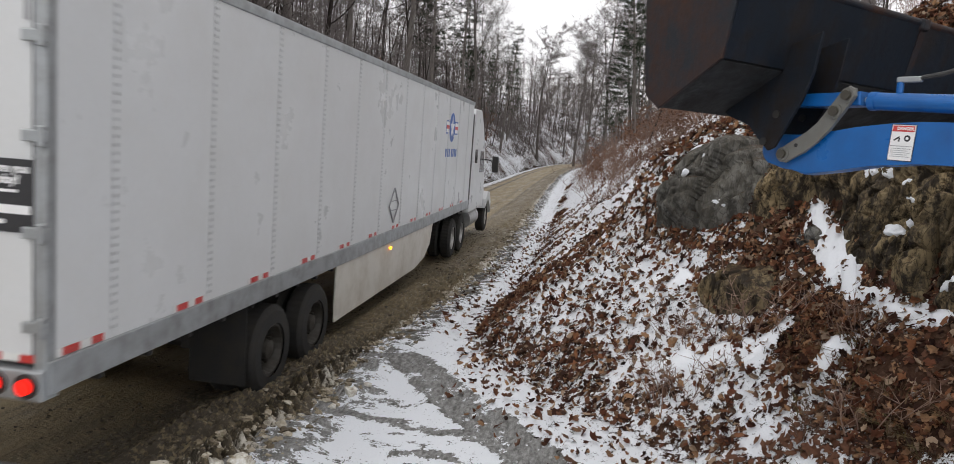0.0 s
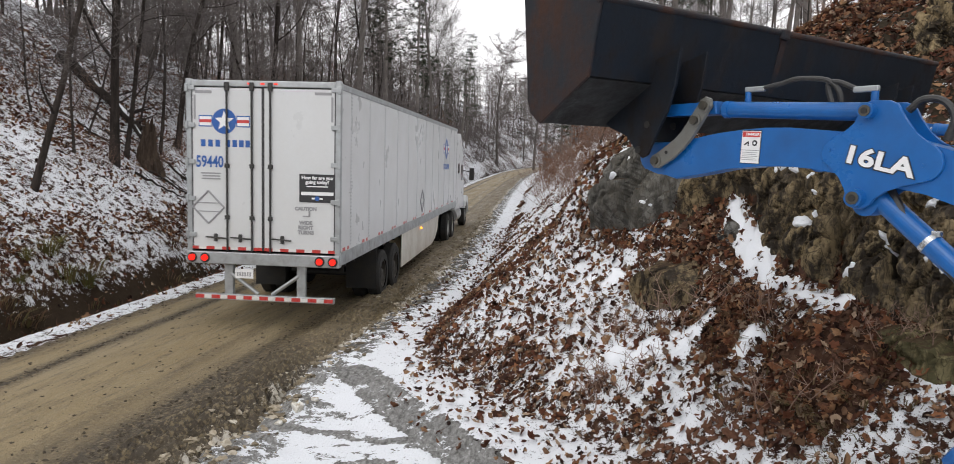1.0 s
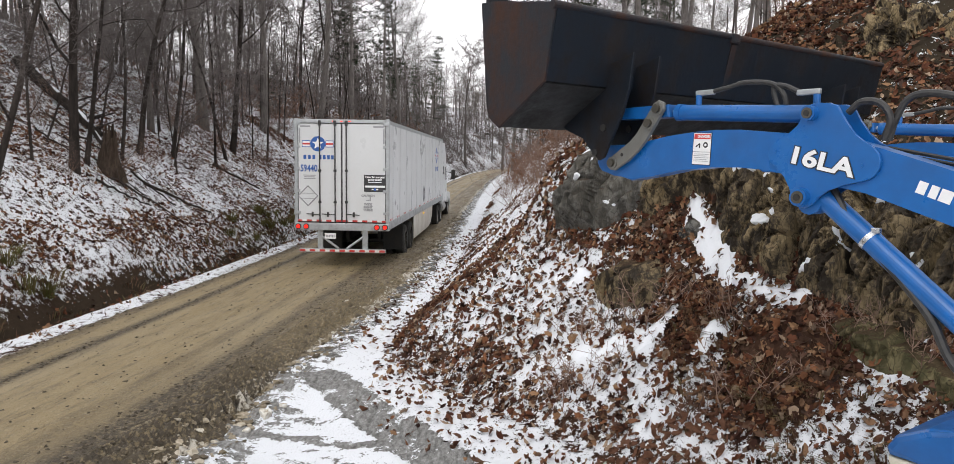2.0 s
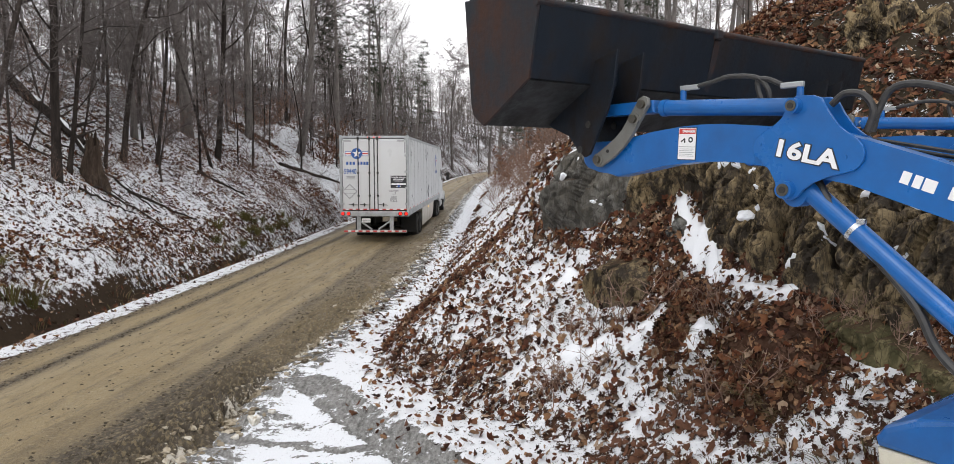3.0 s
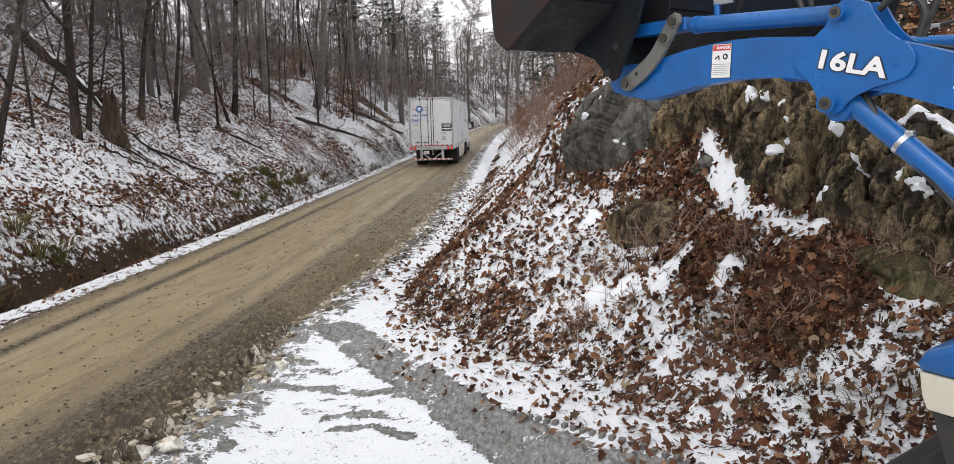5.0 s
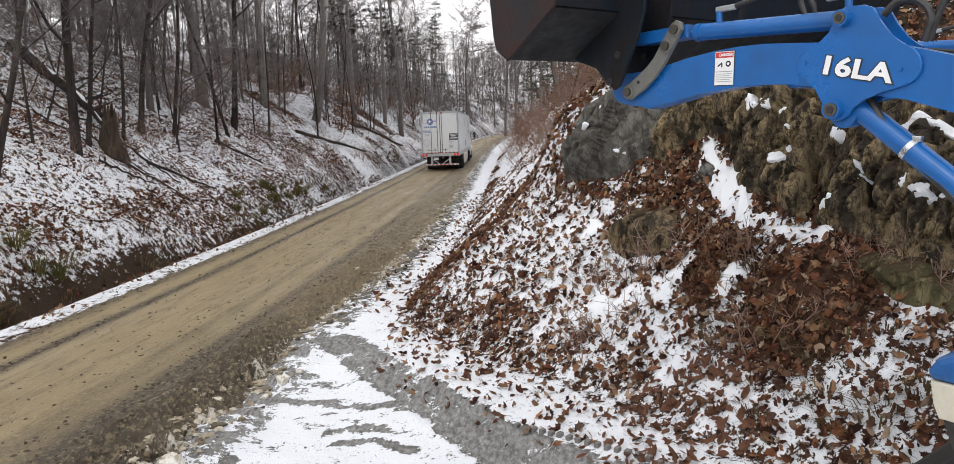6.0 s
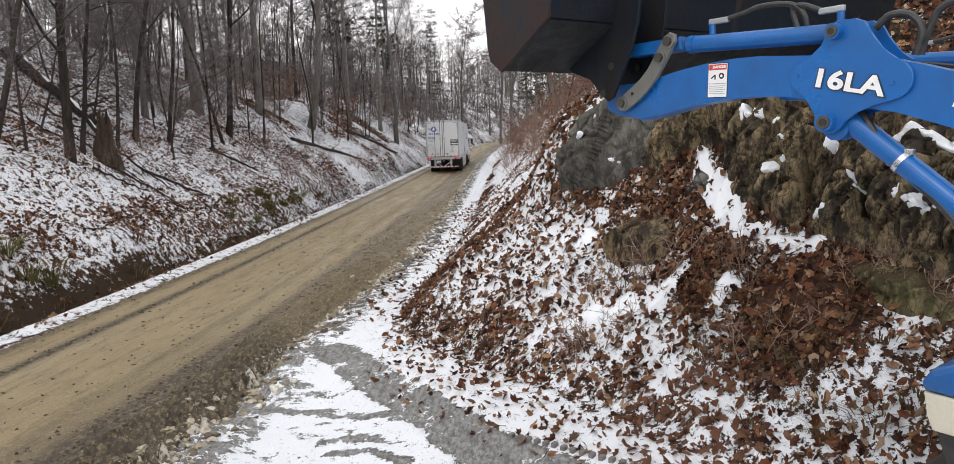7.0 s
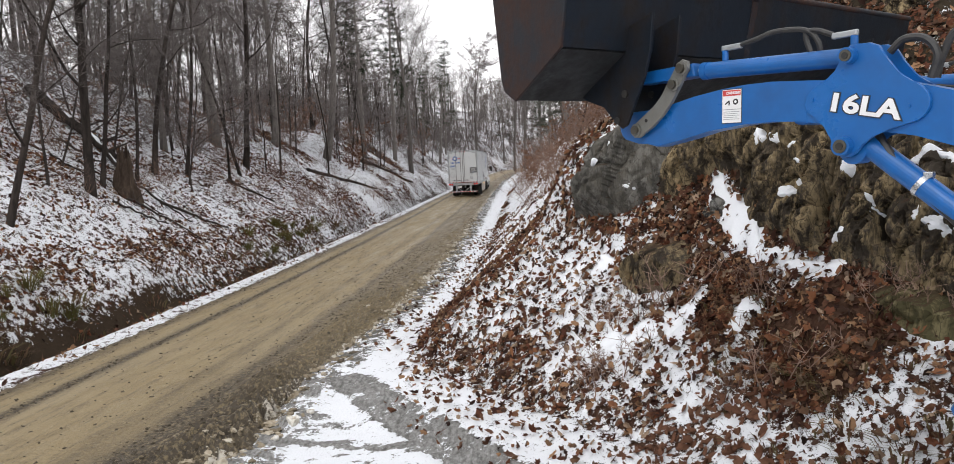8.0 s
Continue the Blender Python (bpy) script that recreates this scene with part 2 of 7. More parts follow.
def land(x, y):
    """Height of the ground."""
    x, y = np.asarray(x, float), np.asarray(y, float)
    d = cross_way(x, y)
    z = np.zeros(np.broadcast(x, y).shape)
    # hillside beyond the ditch
    far = 0.55 * step(20, 45, y)
    run = -d - 3.55 + 0.5 * fractal(x * 0.3, y * 0.45, 3)
    cut = 0.7 + 0.5 * far + 0.5 * fractal(x * 0.1 + 5, y * 0.13, 3)
    hill = cut * step(0.0, 1.0 + 0.6 * far, run) + np.clip(run - 0.7, 0, None) * 0.74 - np.clip(run - 9 + 4 * far, 0, None) * (0.24 + 0.3 * far) - np.clip(run - 24, 0, None) * (0.3 - 0.22 * far)
    hill += np.clip(run, 0, 3) / 3 * (0.9 * fractal(x * 0.25, y * 0.25, 4) + 0.22 * fractal(x * 1.7, y * 1.7, 3))
    ditch = -0.3 * step(2.9, 3.4, -d) * step(4.0, 3.5, -d) - 0.05 * step(2.0, 2.5, -d)
    z = z + np.where(run > 0, hill, 0) + ditch
    # pull-off and the bank with the rock
    s = bank_depth(x, y)
    flat = 0.33 * step(-2.4, 0.1, s) * step(18, 9, y) + 0.1 * step(-1.0, 0.1, s) * step(9, 18, y)
    near = step(13, 9.4, y)
    rise = np.interp(s, [-9, 0, 0.5, 1.0, 1.5, 1.72, 2.05, 2.6, 4.2, 9, 20, 60], [0, 0, 0.47, 0.9, 1.38, 1.75, 2.6, 3.15, 4.3, 7.4, 12, 24])
    soft = np.interp(s, [-9, 0, 1.0, 3.0, 6.0, 12, 40], [0, 0, 0.85, 2.9, 5.2, 8.0, 17])
    bank = near * rise + (1 - near) * soft
    bank += step(0.1, 1.5, s) * (0.55 * fractal(x * 0.55, y * 0.55, 4) + 0.24 * fractal(x * 2.6 + 3, y * 2.6, 3))
    z = z + np.where(d > 1.5, flat + bank, 0)
    z = z + 0.035 * fractal(x * 3.1, y * 3.1, 3) + 0.012 * fractal(x * 14, y * 14, 2)
    # banks of cleared slush along the edge
    z = z + 0.09 * step(1.75, 2.2, d) * step(3.0, 2.4, d) * (1 + 2.2 * fractal(x * 2.4, y * 2.4, 3))
    z = np.where(np.abs(d) < 2.15, z - 0.12, z)
    # tread pressed into the nearest wheel track
    u, v = 0.592 * (x + 1.84) - 0.806 * (y - 8.05), 0.806 * (x + 1.84) + 0.592 * (y - 8.05)
    z = z - step(0.24, 0.17, np.abs(v)) * step(0.2, 0.6, u) * step(5.4, 4.8, u) * (0.035 + 0.02 * np.sign(np.sin(u * 40 + 12 * np.abs(v))))
    # the far end closes with higher ground
    return z + road_z(y)


# wheel tracks across the pull-off: half width, then the places along the middle
TRACKS = [
    (0.25, (-2.2, 8.5), (-1.84, 8.05), (-1.13, 7.13), (-0.52, 6.3), (-0.12, 5.72), (0.2, 5.25), (0.9, 4.3)),
    (0.2, (-0.5, 6.25), (-0.1, 5.85), (0.3, 5.45), (0.75, 5.1), (1.5, 4.6)),
    (0.08, (-2.7, 7.0), (-1.85, 6.84), (-1.15, 6.6), (-0.7, 6.45)),
    (0.06, (-1.7, 6.2), (-1.3, 6.22), (-0.95, 6.05)),
    (0.05, (-1.55, 5.95), (-1.2, 5.98), (-0.8, 5.7)),
]


def track_share(x, y):
    """1 where wheels have pressed the snow to grey slush."""
    ragged = 0.09 * fractal(x * 3, y * 3, 3)
    out = np.zeros(np.broadcast(x, y).shape)
    for half, *way in TRACKS:
        near = np.full(out.shape, 9.0)
        for (ax, ay), (bx, by) in zip(way, way[1:]):
            length = (bx - ax) ** 2 + (by - ay) ** 2
            f = np.clip(((x - ax) * (bx - ax) + (y - ay) * (by - ay)) / length, 0, 1)
            near = np.minimum(near, np.hypot(x - ax - f * (bx - ax), y - ay - f * (by - ay)))
        out = np.maximum(out, step(half + 0.05, half - 0.04, near + ragged))
    return out


def slush_share(x, y):
    """Where the flat beside the road is driven over: full in the tracks, half towards the mud."""
    d, s = cross_way(x, y), bank_depth(x, y)
    inner = step(-1.15, -1.6, s) * step(5.6, 6.4, y) * step(8.8, 8.0, y)
    edge = step(3.15, 2.6, d) * (1 - 0.5 * step(8, 11, y))
    return np.clip(np.maximum(track_share(x, y), 0.75 * inner + 0.8 * edge), 0, 1) * step(1.7, 2.0, d) * step(0.1, -0.3, s)


# patches of deeper snow: place, half length, half width, turn
SNOW_SPOTS = [(2.14, 7.72, 0.28, 0.1, 100), (2.22, 7.4, 0.28, 0.11, 95), (2.32, 7.1, 0.26, 0.08, 80), (2.5, 6.65, 0.32, 0.06, -45), (2.72, 6.25, 0.26, 0.06, -45), (3.06, 6.07, 0.28, 0.07, -30), (2.04, 6.5, 0.22, 0.1, 0), (1.62, 7.02, 0.3, 0.13, 5), (1.22, 7.2, 0.36, 0.17, 0), (0.85, 7.38, 0.3, 0.12, -10), (0.5, 7.5, 0.25, 0.12, 10), (3.15, 5.5, 0.34, 0.12, -50), (0.6, 8.75, 0.3, 0.16, -40), (0.95, 8.45, 0.3, 0.16, -30), (0.3, 8.7, 0.3, 0.15, 20), (1.5, 6.2, 0.3, 0.12, 0)]


def snow_cover(x, y):
    """Share of snow on the ground, 0 to 1."""
    d, s = cross_way(x, y), bank_depth(x, y)
    patch = fractal(x * 0.7 + 40, y * 0.7, 3)
    c = 0.55 + 0.34 * patch + 0.11 * step(-4.2, -5.2, d) + 0.1 * step(3.2, 4.2, d) * step(12, 18, y)
    flat = step(0.0, -0.45, s) * step(2.5, 3.0, d)
    c = c + (0.75 - (0.45 - 0.22 * step(8, 11, y)) * step(3.1, 2.5, d + 0.6 * patch)) * flat
    c = c + 0.1 * step(0, 0.4, s) * step(30, 20, y) + 0.06 * step(0.2, 0.8, s) * step(12, 9, y) - 0.16 * step(0.5, 1.1, s) * step(12, 9, y) * step(1.4, 2.0, x) - 0.25 * step(1.3, 1.8, s) * step(14, 9, y)
    c = c + 0.75 * fractal(x * 0.45 + 3, y * 0.3, 4) * step(22, 40, y) * step(3.0, 4.0, np.abs(d))
    ragged = 0.55 * fractal(x * 6, y * 6, 3)
    c = c - 0.5 * step(1.2, 0.5, np.hypot((x - 2.5) / 0.6, (y - 5.85) / 0.55)) - 0.3 * step(1.2, 0.5, np.hypot((x - 1.9) / 0.3, (y - 6.8) / 0.3))
    for sx, sy, rx, ry, turn in SNOW_SPOTS:
        ca, sa = math.cos(radians(turn)), math.sin(radians(turn))
        u, v = (x - sx) * ca + (y - sy) * sa, (y - sy) * ca - (x - sx) * sa
        c = c + 0.8 * step(1.1, 0.5, np.hypot(u / rx, v / ry) + 1.5 * ragged)
    c = c + 0.26 * step(2.3, 2.6, -d + 0.5 * patch) * step(3.6, 2.8, -d + 0.8 * patch)
    c = c - 0.6 * step(3.3, 3.6, -d + 0.8 * patch) * step(3.95 + 0.12 * step(21, 16, y), 3.6 + 0.12 * step(21, 16, y), -d) * np.clip(1.2 * step(19, 14, y) + 0.8 * step(0.55, 0.8, value_noise(x * 0.4, y * 0.22)), 0, 1)
    c = c - 0.04 * step(85, 125, y) - 0.1 * step(2.9, 2.3, d) * step(1.9, 2.2, d)
    # wheel tracks leading into the pull-off
    c = c - track_share(x, y) * (1.1 + 0.8 * fractal(x * 4, y * 4, 3)) * step(0.3, -0.1, s)
    c = c + 0.18 * step(0.3, 0.7, s) * step(1.9, 1.4, s) * step(1.3, 0.7, x)
    c = c - 0.05 * step(30, 42, y) * step(-4.6, -5.6, d)
    # more snow held on the bank past the rock
    c = c + 0.2 * step(0.2, 0.8, s) * step(8.8, 10, y) * step(60, 40, y)
    return np.clip(c, 0, 1)


def bare_earth(x, y):
    d, s = x - road_x(y), bank_depth(x, y)
    e =  step(1.5, 1.9, s) * step(13, 9, y) + step(-0.1, -0.5, s) * step(2.0, 2.6, d)
    e = e + 0.8 * step(3.1, 3.4, -d) * step(4.1 + 0.1 * step(21, 16, y), 3.7 + 0.1 * step(21, 16, y), -d)
    return np.clip(e, 0, 1)


def grown(start, stop, first, growth):
    """Steps that widen away from the start."""
    out, gap = [start], first
    while abs(out[-1] - start) < abs(stop - start):
        out.append(out[-1] + (gap if stop > start else -gap))
        gap *= growth
    return out


def set_values(mesh, name, values):
    layer = mesh.attributes.new(name, "FLOAT", "POINT")
    layer.data.foreach_set("value", np.asarray(values, np.float32).ravel())


def sheet(name, xs, ys, height, material):
    """A grid of ground with its heights."""
    gx, gy = np.meshgrid(xs, ys)
    verts = np.stack([gx, gy, height(gx, gy)], -1).reshape(-1, 3)
    nx, ny = gx.shape[1], gx.shape[0]
    a = (np.arange(ny - 1)[:, None] * nx + np.arange(nx - 1)).ravel()
    mesh = bpy.data.meshes.new(name)
    mesh.from_pydata(verts.tolist(), [], np.stack([a, a + 1, a + nx + 1, a + nx], -1).tolist())
    mesh.materials.append(material)
    mesh.polygons.foreach_set("use_smooth", np.ones(len(mesh.polygons), bool))
    return new(name, mesh), gx, gy


fine_x = np.arange(-3.4, 4.6, 0.05)
XS = np.array(sorted(grown(-20.0, -900, 0.2, 1.1)[1:]) + list(np.arange(-20.0, -9.4, 0.15)) + list(np.arange(-9.4, -3.4, 0.12)) + list(fine_x) + grown(4.6, 900, 0.08, 1.1))
YS = np.array(sorted(grown(3.0, -700, 0.12, 1.12)[1:]) + list(np.arange(3.0, 12.0, 0.05)) + list(np.arange(12.0, 30.0, 0.13)) + grown(30.0, 1200, 0.2, 1.012))
ground, gx, gy = sheet("ground", XS, YS, land, GROUND)
set_values(ground.data, "snow", snow_cover(gx, gy))
set_values(ground.data, "earth", bare_earth(gx, gy))
set_values(ground.data, "slush", slush_share(gx, gy))
tagged(ground, "snow-dusted woodland ground with brown fallen leaves", "ground", kind="structure")


def lug_wave(d, y):
    """Ribs that tractor tyres left across the soft edge."""
    return np.sin((y + 0.7 * np.abs(d - 1.8)) * 33 + 1.6 * fractal(d * 2, y, 3))


def road_height(d, y):
    """Road surface with wheel ruts, churned clods and a ridge of slush along the edge."""
    rut = -0.03 * (np.exp(-(((d + 1.05) / 0.3) ** 2)) + np.exp(-(((d - 0.95) / 0.32) ** 2)))
    ridge = 0.022 * fractal(d * 5, y * 0.15, 3) + 0.012 * fractal(d * 12 + 3, y * 0.4, 2)
    clod = step(1.2, 1.7, d) * (0.26 * fractal(d * 5, y * 8, 4) + 0.05 * value_noise(d * 2, y * 1.5)) + 0.07 * np.exp(-(((d - 2.1) / 0.14) ** 2)) * (0.6 + value_noise(d * 4, y * 2.3))
    left = step(-1.8, -2.1, d) * 0.06 * fractal(d * 7, y * 7, 3)
    lugs = 0.1 * step(1.15, 1.35, d) * step(2.3, 2.1, d) * lug_wave(d, y) * step(20, 13, y) * (0.5 + value_noise(d * 3, y * 1.3))
    ends = -0.14 * step(2.25, 2.5, d) - 0.14 * step(-2.15, -2.35, d)
    return road_z(y) + 0.02 + rut + ridge + clod + left + lugs + ends


road_d = np.concatenate([np.arange(-2.4, 1.2, 0.06), np.arange(1.2, 2.55, 0.03)])
road_y = np.array(sorted(grown(4.0, -60, 0.1, 1.1)[1:]) + list(np.arange(4.0, 15.0, 0.035)) + list(np.arange(15.0, 30.0, 0.13)) + grown(30.0, 320, 0.25, 1.012))
road, rd, ry = sheet("road", road_d, road_y, lambda d, y: road_height(d, y), MUD)
flat_co = np.empty(len(road.data.vertices) * 3, np.float32)
road.data.vertices.foreach_get("co", flat_co)
flat_co = flat_co.reshape(-1, 3)
flat_co[:, 0] += (road_x(flat_co[:, 1]) + widening(flat_co[:, 0], flat_co[:, 1])).astype(np.float32)
road.data.vertices.foreach_set("co", flat_co.ravel())
set_values(road.data, "churn", np.clip(0.55 * step(0.3, 0.9, rd) * step(12, 7, ry) * (0.5 + value_noise(rd * 3, ry * 0.8)) + step(0.85, 1.25, rd) * (0.6 + 0.4 * step(0.1, -0.5, lug_wave(rd, ry)) * step(24, 15, ry)) * (1 - 0.35 * step(1.8, 2.2, rd)) + 0.8 * step(-1.7, -2.1, rd) + 1.4 * np.exp(-(((rd + 1.35) / 0.1) ** 2)) + 0.7 * np.exp(-(((rd - 0.95) / 0.1) ** 2)) + 0.45 * np.exp(-(((rd - 0.45) / 0.1) ** 2)), 0, 1))
set_values(road.data, "snow", np.clip(0.46 * step(1.75, 2.15, rd) * (0.6 + value_noise(rd * 5, ry * 3)) + 0.25 * step(-2.0, -2.3, rd), 0, 1))
tagged(road, "muddy tan single-lane road with wheel ruts and slush", "road", kind="structure")

# ---- building kit ----
def part(name, bm, material, parent=None, label="", smooth=False, at=None):
    """Links a bmesh as one mesh object under a thing or a part."""
    mesh = bpy.data.meshes.new(name)
    bmesh.ops.recalc_face_normals(bm, faces=bm.faces)
    bm.to_mesh(mesh)
    bm.free()
    mesh.materials.append(material)
    if smooth:
        mesh.polygons.foreach_set("use_smooth", np.ones(len(mesh.polygons), bool))
    ob = new(name, mesh)
    ob.parent = parent
    if at is not None:
        ob.matrix_basis = at
    return tagged(ob, label)


def group_of(name, parent=None, at=None):
    ob = new(name)
    ob.empty_display_size = 0.1
    ob.parent = parent
    if at is not None:
        ob.matrix_basis = at
    return ob


def block(bm, x, y, z, sx, sy, sz, bevel=0.0, turn=None):
    """A box about a centre, its edges rounded."""
    m = Matrix.Translation((x, y, z)) @ (turn or Matrix()) @ Matrix.Diagonal((sx, sy, sz, 1))
    made = bmesh.ops.create_cube(bm, size=1, matrix=m)
    if bevel:
        edges = {e for v in made["verts"] for e in v.link_edges}
        bmesh.ops.bevel(bm, geom=list(edges), offset=bevel, segments=2, profile=0.5, affect="EDGES")
    return bm


def boxed(x, y, z, sx, sy, sz, bevel=0.0, turn=None):
    return block(bmesh.new(), x, y, z, sx, sy, sz, bevel, turn)


def rod(bm, a, b, r1, r2=None, sides=12, caps=True):
    """A straight round bar from a to b."""
    a, b = Vector(a), Vector(b)
    way = b - a
    m = Matrix.Translation((a + b) / 2) @ way.to_track_quat("Z", "Y").to_matrix().to_4x4()
    bmesh.ops.create_cone(bm, cap_ends=caps, segments=sides, radius1=r1, radius2=r1 if r2 is None else r2, depth=way.length, matrix=m)
    return bm


def tube(bm, points, radii, sides=8):
    """A round tube along points, with its own radius at each."""
    points = [Vector(p) for p in points]
    rings = []
    for i, p in enumerate(points):
        way = (points[min(i + 1, len(points) - 1)] - points[max(i - 1, 0)]).normalized()
        side = way.orthogonal().normalized() if i == 0 else (side - way * side.dot(way)).normalized()
        other = way.cross(side)
        r = radii[i] if hasattr(radii, "__len__") else radii
        rings.append([bm.verts.new(p + (side * math.cos(a) + other * math.sin(a)) * r) for a in (2 * math.pi * k / sides for k in range(sides))])
    for a, b in zip(rings, rings[1:]):
        for k in range(sides):
            bm.faces.new((a[k], a[(k + 1) % sides], b[(k + 1) % sides], b[k]))
    bm.faces.new(rings[-1])
    bm.faces.new(rings[0][::-1])
    return bm


def eased(points, per=5):
    """The points with smooth bends put between them."""
    p = [Vector(q) for q in points]
    p = [p[0] * 2 - p[1]] + p + [p[-1] * 2 - p[-2]]
    out = []
    for a, b, c, d in zip(p, p[1:], p[2:], p[3:]):
        for k in range(per):
            t = k / per
            out.append(0.5 * (2 * b + (c - a) * t + (2 * a - 5 * b + 4 * c - d) * t * t + (3 * b - a - 3 * c + d) * t**3))
    return out + [p[-2]]


def sag(a, b, rise, n=10):
    """Points of a bowed hose from a to b."""
    a, b = Vector(a), Vector(b)
    return [a.lerp(b, k / n) + Vector((0, 0, rise * 4 * (k / n) * (1 - k / n))) for k in range(n + 1)]


def prism(bm, outline, place, depth, bevel=0.0):
    """A plate with that outline (u, v); place(u, v, w) gives its points, w runs from 0 to depth."""
    low = [bm.verts.new(place(u, v, 0)) for u, v in outline]
    high = [bm.verts.new(place(u, v, depth)) for u, v in outline]
    n = len(outline)
    faces = [bm.faces.new(low[::-1]), bm.faces.new(high)]
    for k in range(n):
        bm.faces.new((low[k], low[(k + 1) % n], high[(k + 1) % n], high[k]))
    if bevel:
        edges = {e for f in faces for e in f.edges}
        bmesh.ops.bevel(bm, geom=list(edges), offset=bevel, segments=2, profile=0.5, affect="EDGES")
    return bm


def lettering(name, text, size, material, parent, at, label="", align="CENTER", bold=0.0, narrow=1.0):
    """Flat raised writing in the built-in font, turned into a mesh."""
    curve = bpy.data.curves.new(name, "FONT")
    curve.body, curve.size, curve.align_x, curve.align_y = text, size, align, "CENTER"
    curve.extrude, curve.offset, curve.resolution_u = 0.0008, bold, 3
    temp = bpy.data.objects.new(name, curve)
    scene.collection.objects.link(temp)
    mesh = bpy.data.meshes.new_from_object(temp.evaluated_get(bpy.context.evaluated_depsgraph_get()))
    bpy.data.objects.remove(temp)
    mesh.transform(Matrix.Diagonal((narrow, 1, 1, 1)))
    mesh.materials.clear()
    mesh.materials.append(material)
    ob = new(name, mesh)
    ob.parent = parent
    ob.matrix_basis = at
    return tagged(ob, label)


def glow(name, colour, strength):
    m = Nodes(name)
    m.set(Base_Color=(*(0.3 * c for c in colour), 1), Emission_Color=(*colour, 1), Emission_Strength=strength, Roughness=0.25)
    return m.mat


def worn_steel(name, paint, rust, share, rough=0.5):
    """Painted steel rubbed and rusted through in streaks."""
    m = Nodes(name)
    big, fine, run = m.noise(4.5, 7, 0.7), m.noise(40, 5, 0.7), m.noise(7, 6, 0.7, m.stretch(1, 1, 0.2))
    mask = m.ramp(m.math("ADD", m.math("MULTIPLY", big, 0.6), m.math("MULTIPLY", run, 0.4)), (0.52 - share * 0.3, 0.0), (0.7 - share * 0.3, 1.0))
    coat = m.mix(m.math("MULTIPLY", fine, 0.7), paint, tuple(v * 0.45 for v in paint))
    scale = m.mix(fine, rust, tuple(v * 0.35 for v in rust))
    m.set(Base_Color=m.mix(mask, coat, scale), Metallic=0.1, Roughness=m.ramp(mask, (0, rough), (1, 0.85)), Specular_IOR_Level=0.3)
    first = m.bump(fine, 0.3, 0.006)
    m.bump(mask, 0.3, 0.004, first)
    return m.mat


WHITE = plain("white_trailer_panel", (0.62, 0.63, 0.635), 0.32, 0, 0.22, 1.3, (0.5, 0.48, 0.44), 0.04)
SKIRT_WHITE = plain("dusty_white_skirt", (0.66, 0.63, 0.57), 0.5, 0, 0.7, 1.6, (0.4, 0.35, 0.27))
GALVANISED = plain("galvanised_steel", (0.42, 0.44, 0.45), 0.45, 0.7, 0.6, 5, (0.2, 0.19, 0.17))
ALUMINIUM = plain("dull_aluminium", (0.5, 0.51, 0.52), 0.4, 0.8, 0.4, 6)
RUBBER = plain("black_tyre_rubber", (0.018, 0.018, 0.018), 0.9, 0, 0.5, 5, (0.06, 0.05, 0.036), 0.4)
BLACK = plain("black_steel", (0.02, 0.02, 0.021), 0.55, 0.2, 0.5, 8, (0.09, 0.075, 0.055))
BLACK_ROD = plain("dirty_lock_rod", (0.05, 0.05, 0.05), 0.5, 0.6, 0.3, 20)
LOGO_BLUE = plain("blue_decal", (0.02, 0.1, 0.36), 0.4, 0, 0.1, 10)
LOGO_RED = plain("red_decal", (0.55, 0.05, 0.045), 0.4, 0, 0.1, 10)
LOGO_WHITE = plain("white_decal", (0.82, 0.82, 0.82), 0.4, 0, 0.08, 10)
GREY_INK = plain("grey_decal", (0.3, 0.3, 0.31), 0.5, 0, 0.1, 20)
DARK_INK = plain("black_decal", (0.025, 0.025, 0.028), 0.45, 0, 0.1, 20)
TAPE_RED = plain("red_reflector_tape", (0.5, 0.04, 0.035), 0.3, 0, 0.25, 12)
TAPE_WHITE = plain("white_reflector_tape", (0.7, 0.7, 0.68), 0.3, 0, 0.3, 12)
TAIL = glow("red_tail_light", (1.0, 0.015, 0.008), 1.5)
TAIL_SMALL = glow("red_marker_light", (1.0, 0.05, 0.03), 1.2)
AMBER = glow("amber_marker_light", (1.0, 0.36, 0.02), 4.0)
GLASS_DARK = plain("dark_window_glass", (0.02, 0.022, 0.025), 0.08, 0, 0.1, 3)
RIM_STEEL = plain("muddy_black_rim", (0.06, 0.055, 0.048), 0.6, 0.3, 0.9, 7, (0.035, 0.028, 0.02))
RIM_BRIGHT = plain("bright_rim", (0.45, 0.45, 0.44), 0.45, 0.5, 0.5, 7, (0.1, 0.09, 0.07))
BLUE = plain("blue_loader_paint", (0.006, 0.115, 0.385), 0.3, 0, 0.6, 4, (0.015, 0.055, 0.15), 0.06)
BUCKET_PAINT = worn_steel("worn_slate_blue_steel", (0.008, 0.013, 0.021), (0.022, 0.013, 0.008), 0.16)
BUCKET_RUST = worn_steel("rusty_steel_plate", (0.016, 0.019, 0.025), (0.075, 0.034, 0.021), 0.27, 0.6)
BUCKET_GREY = worn_steel("scraped_grey_steel", (0.022, 0.024, 0.027), (0.02, 0.018, 0.017), 0.3)
LINK_GREY = plain("grey_link_plate", (0.2, 0.2, 0.185), 0.5, 0.4, 0.5, 14)
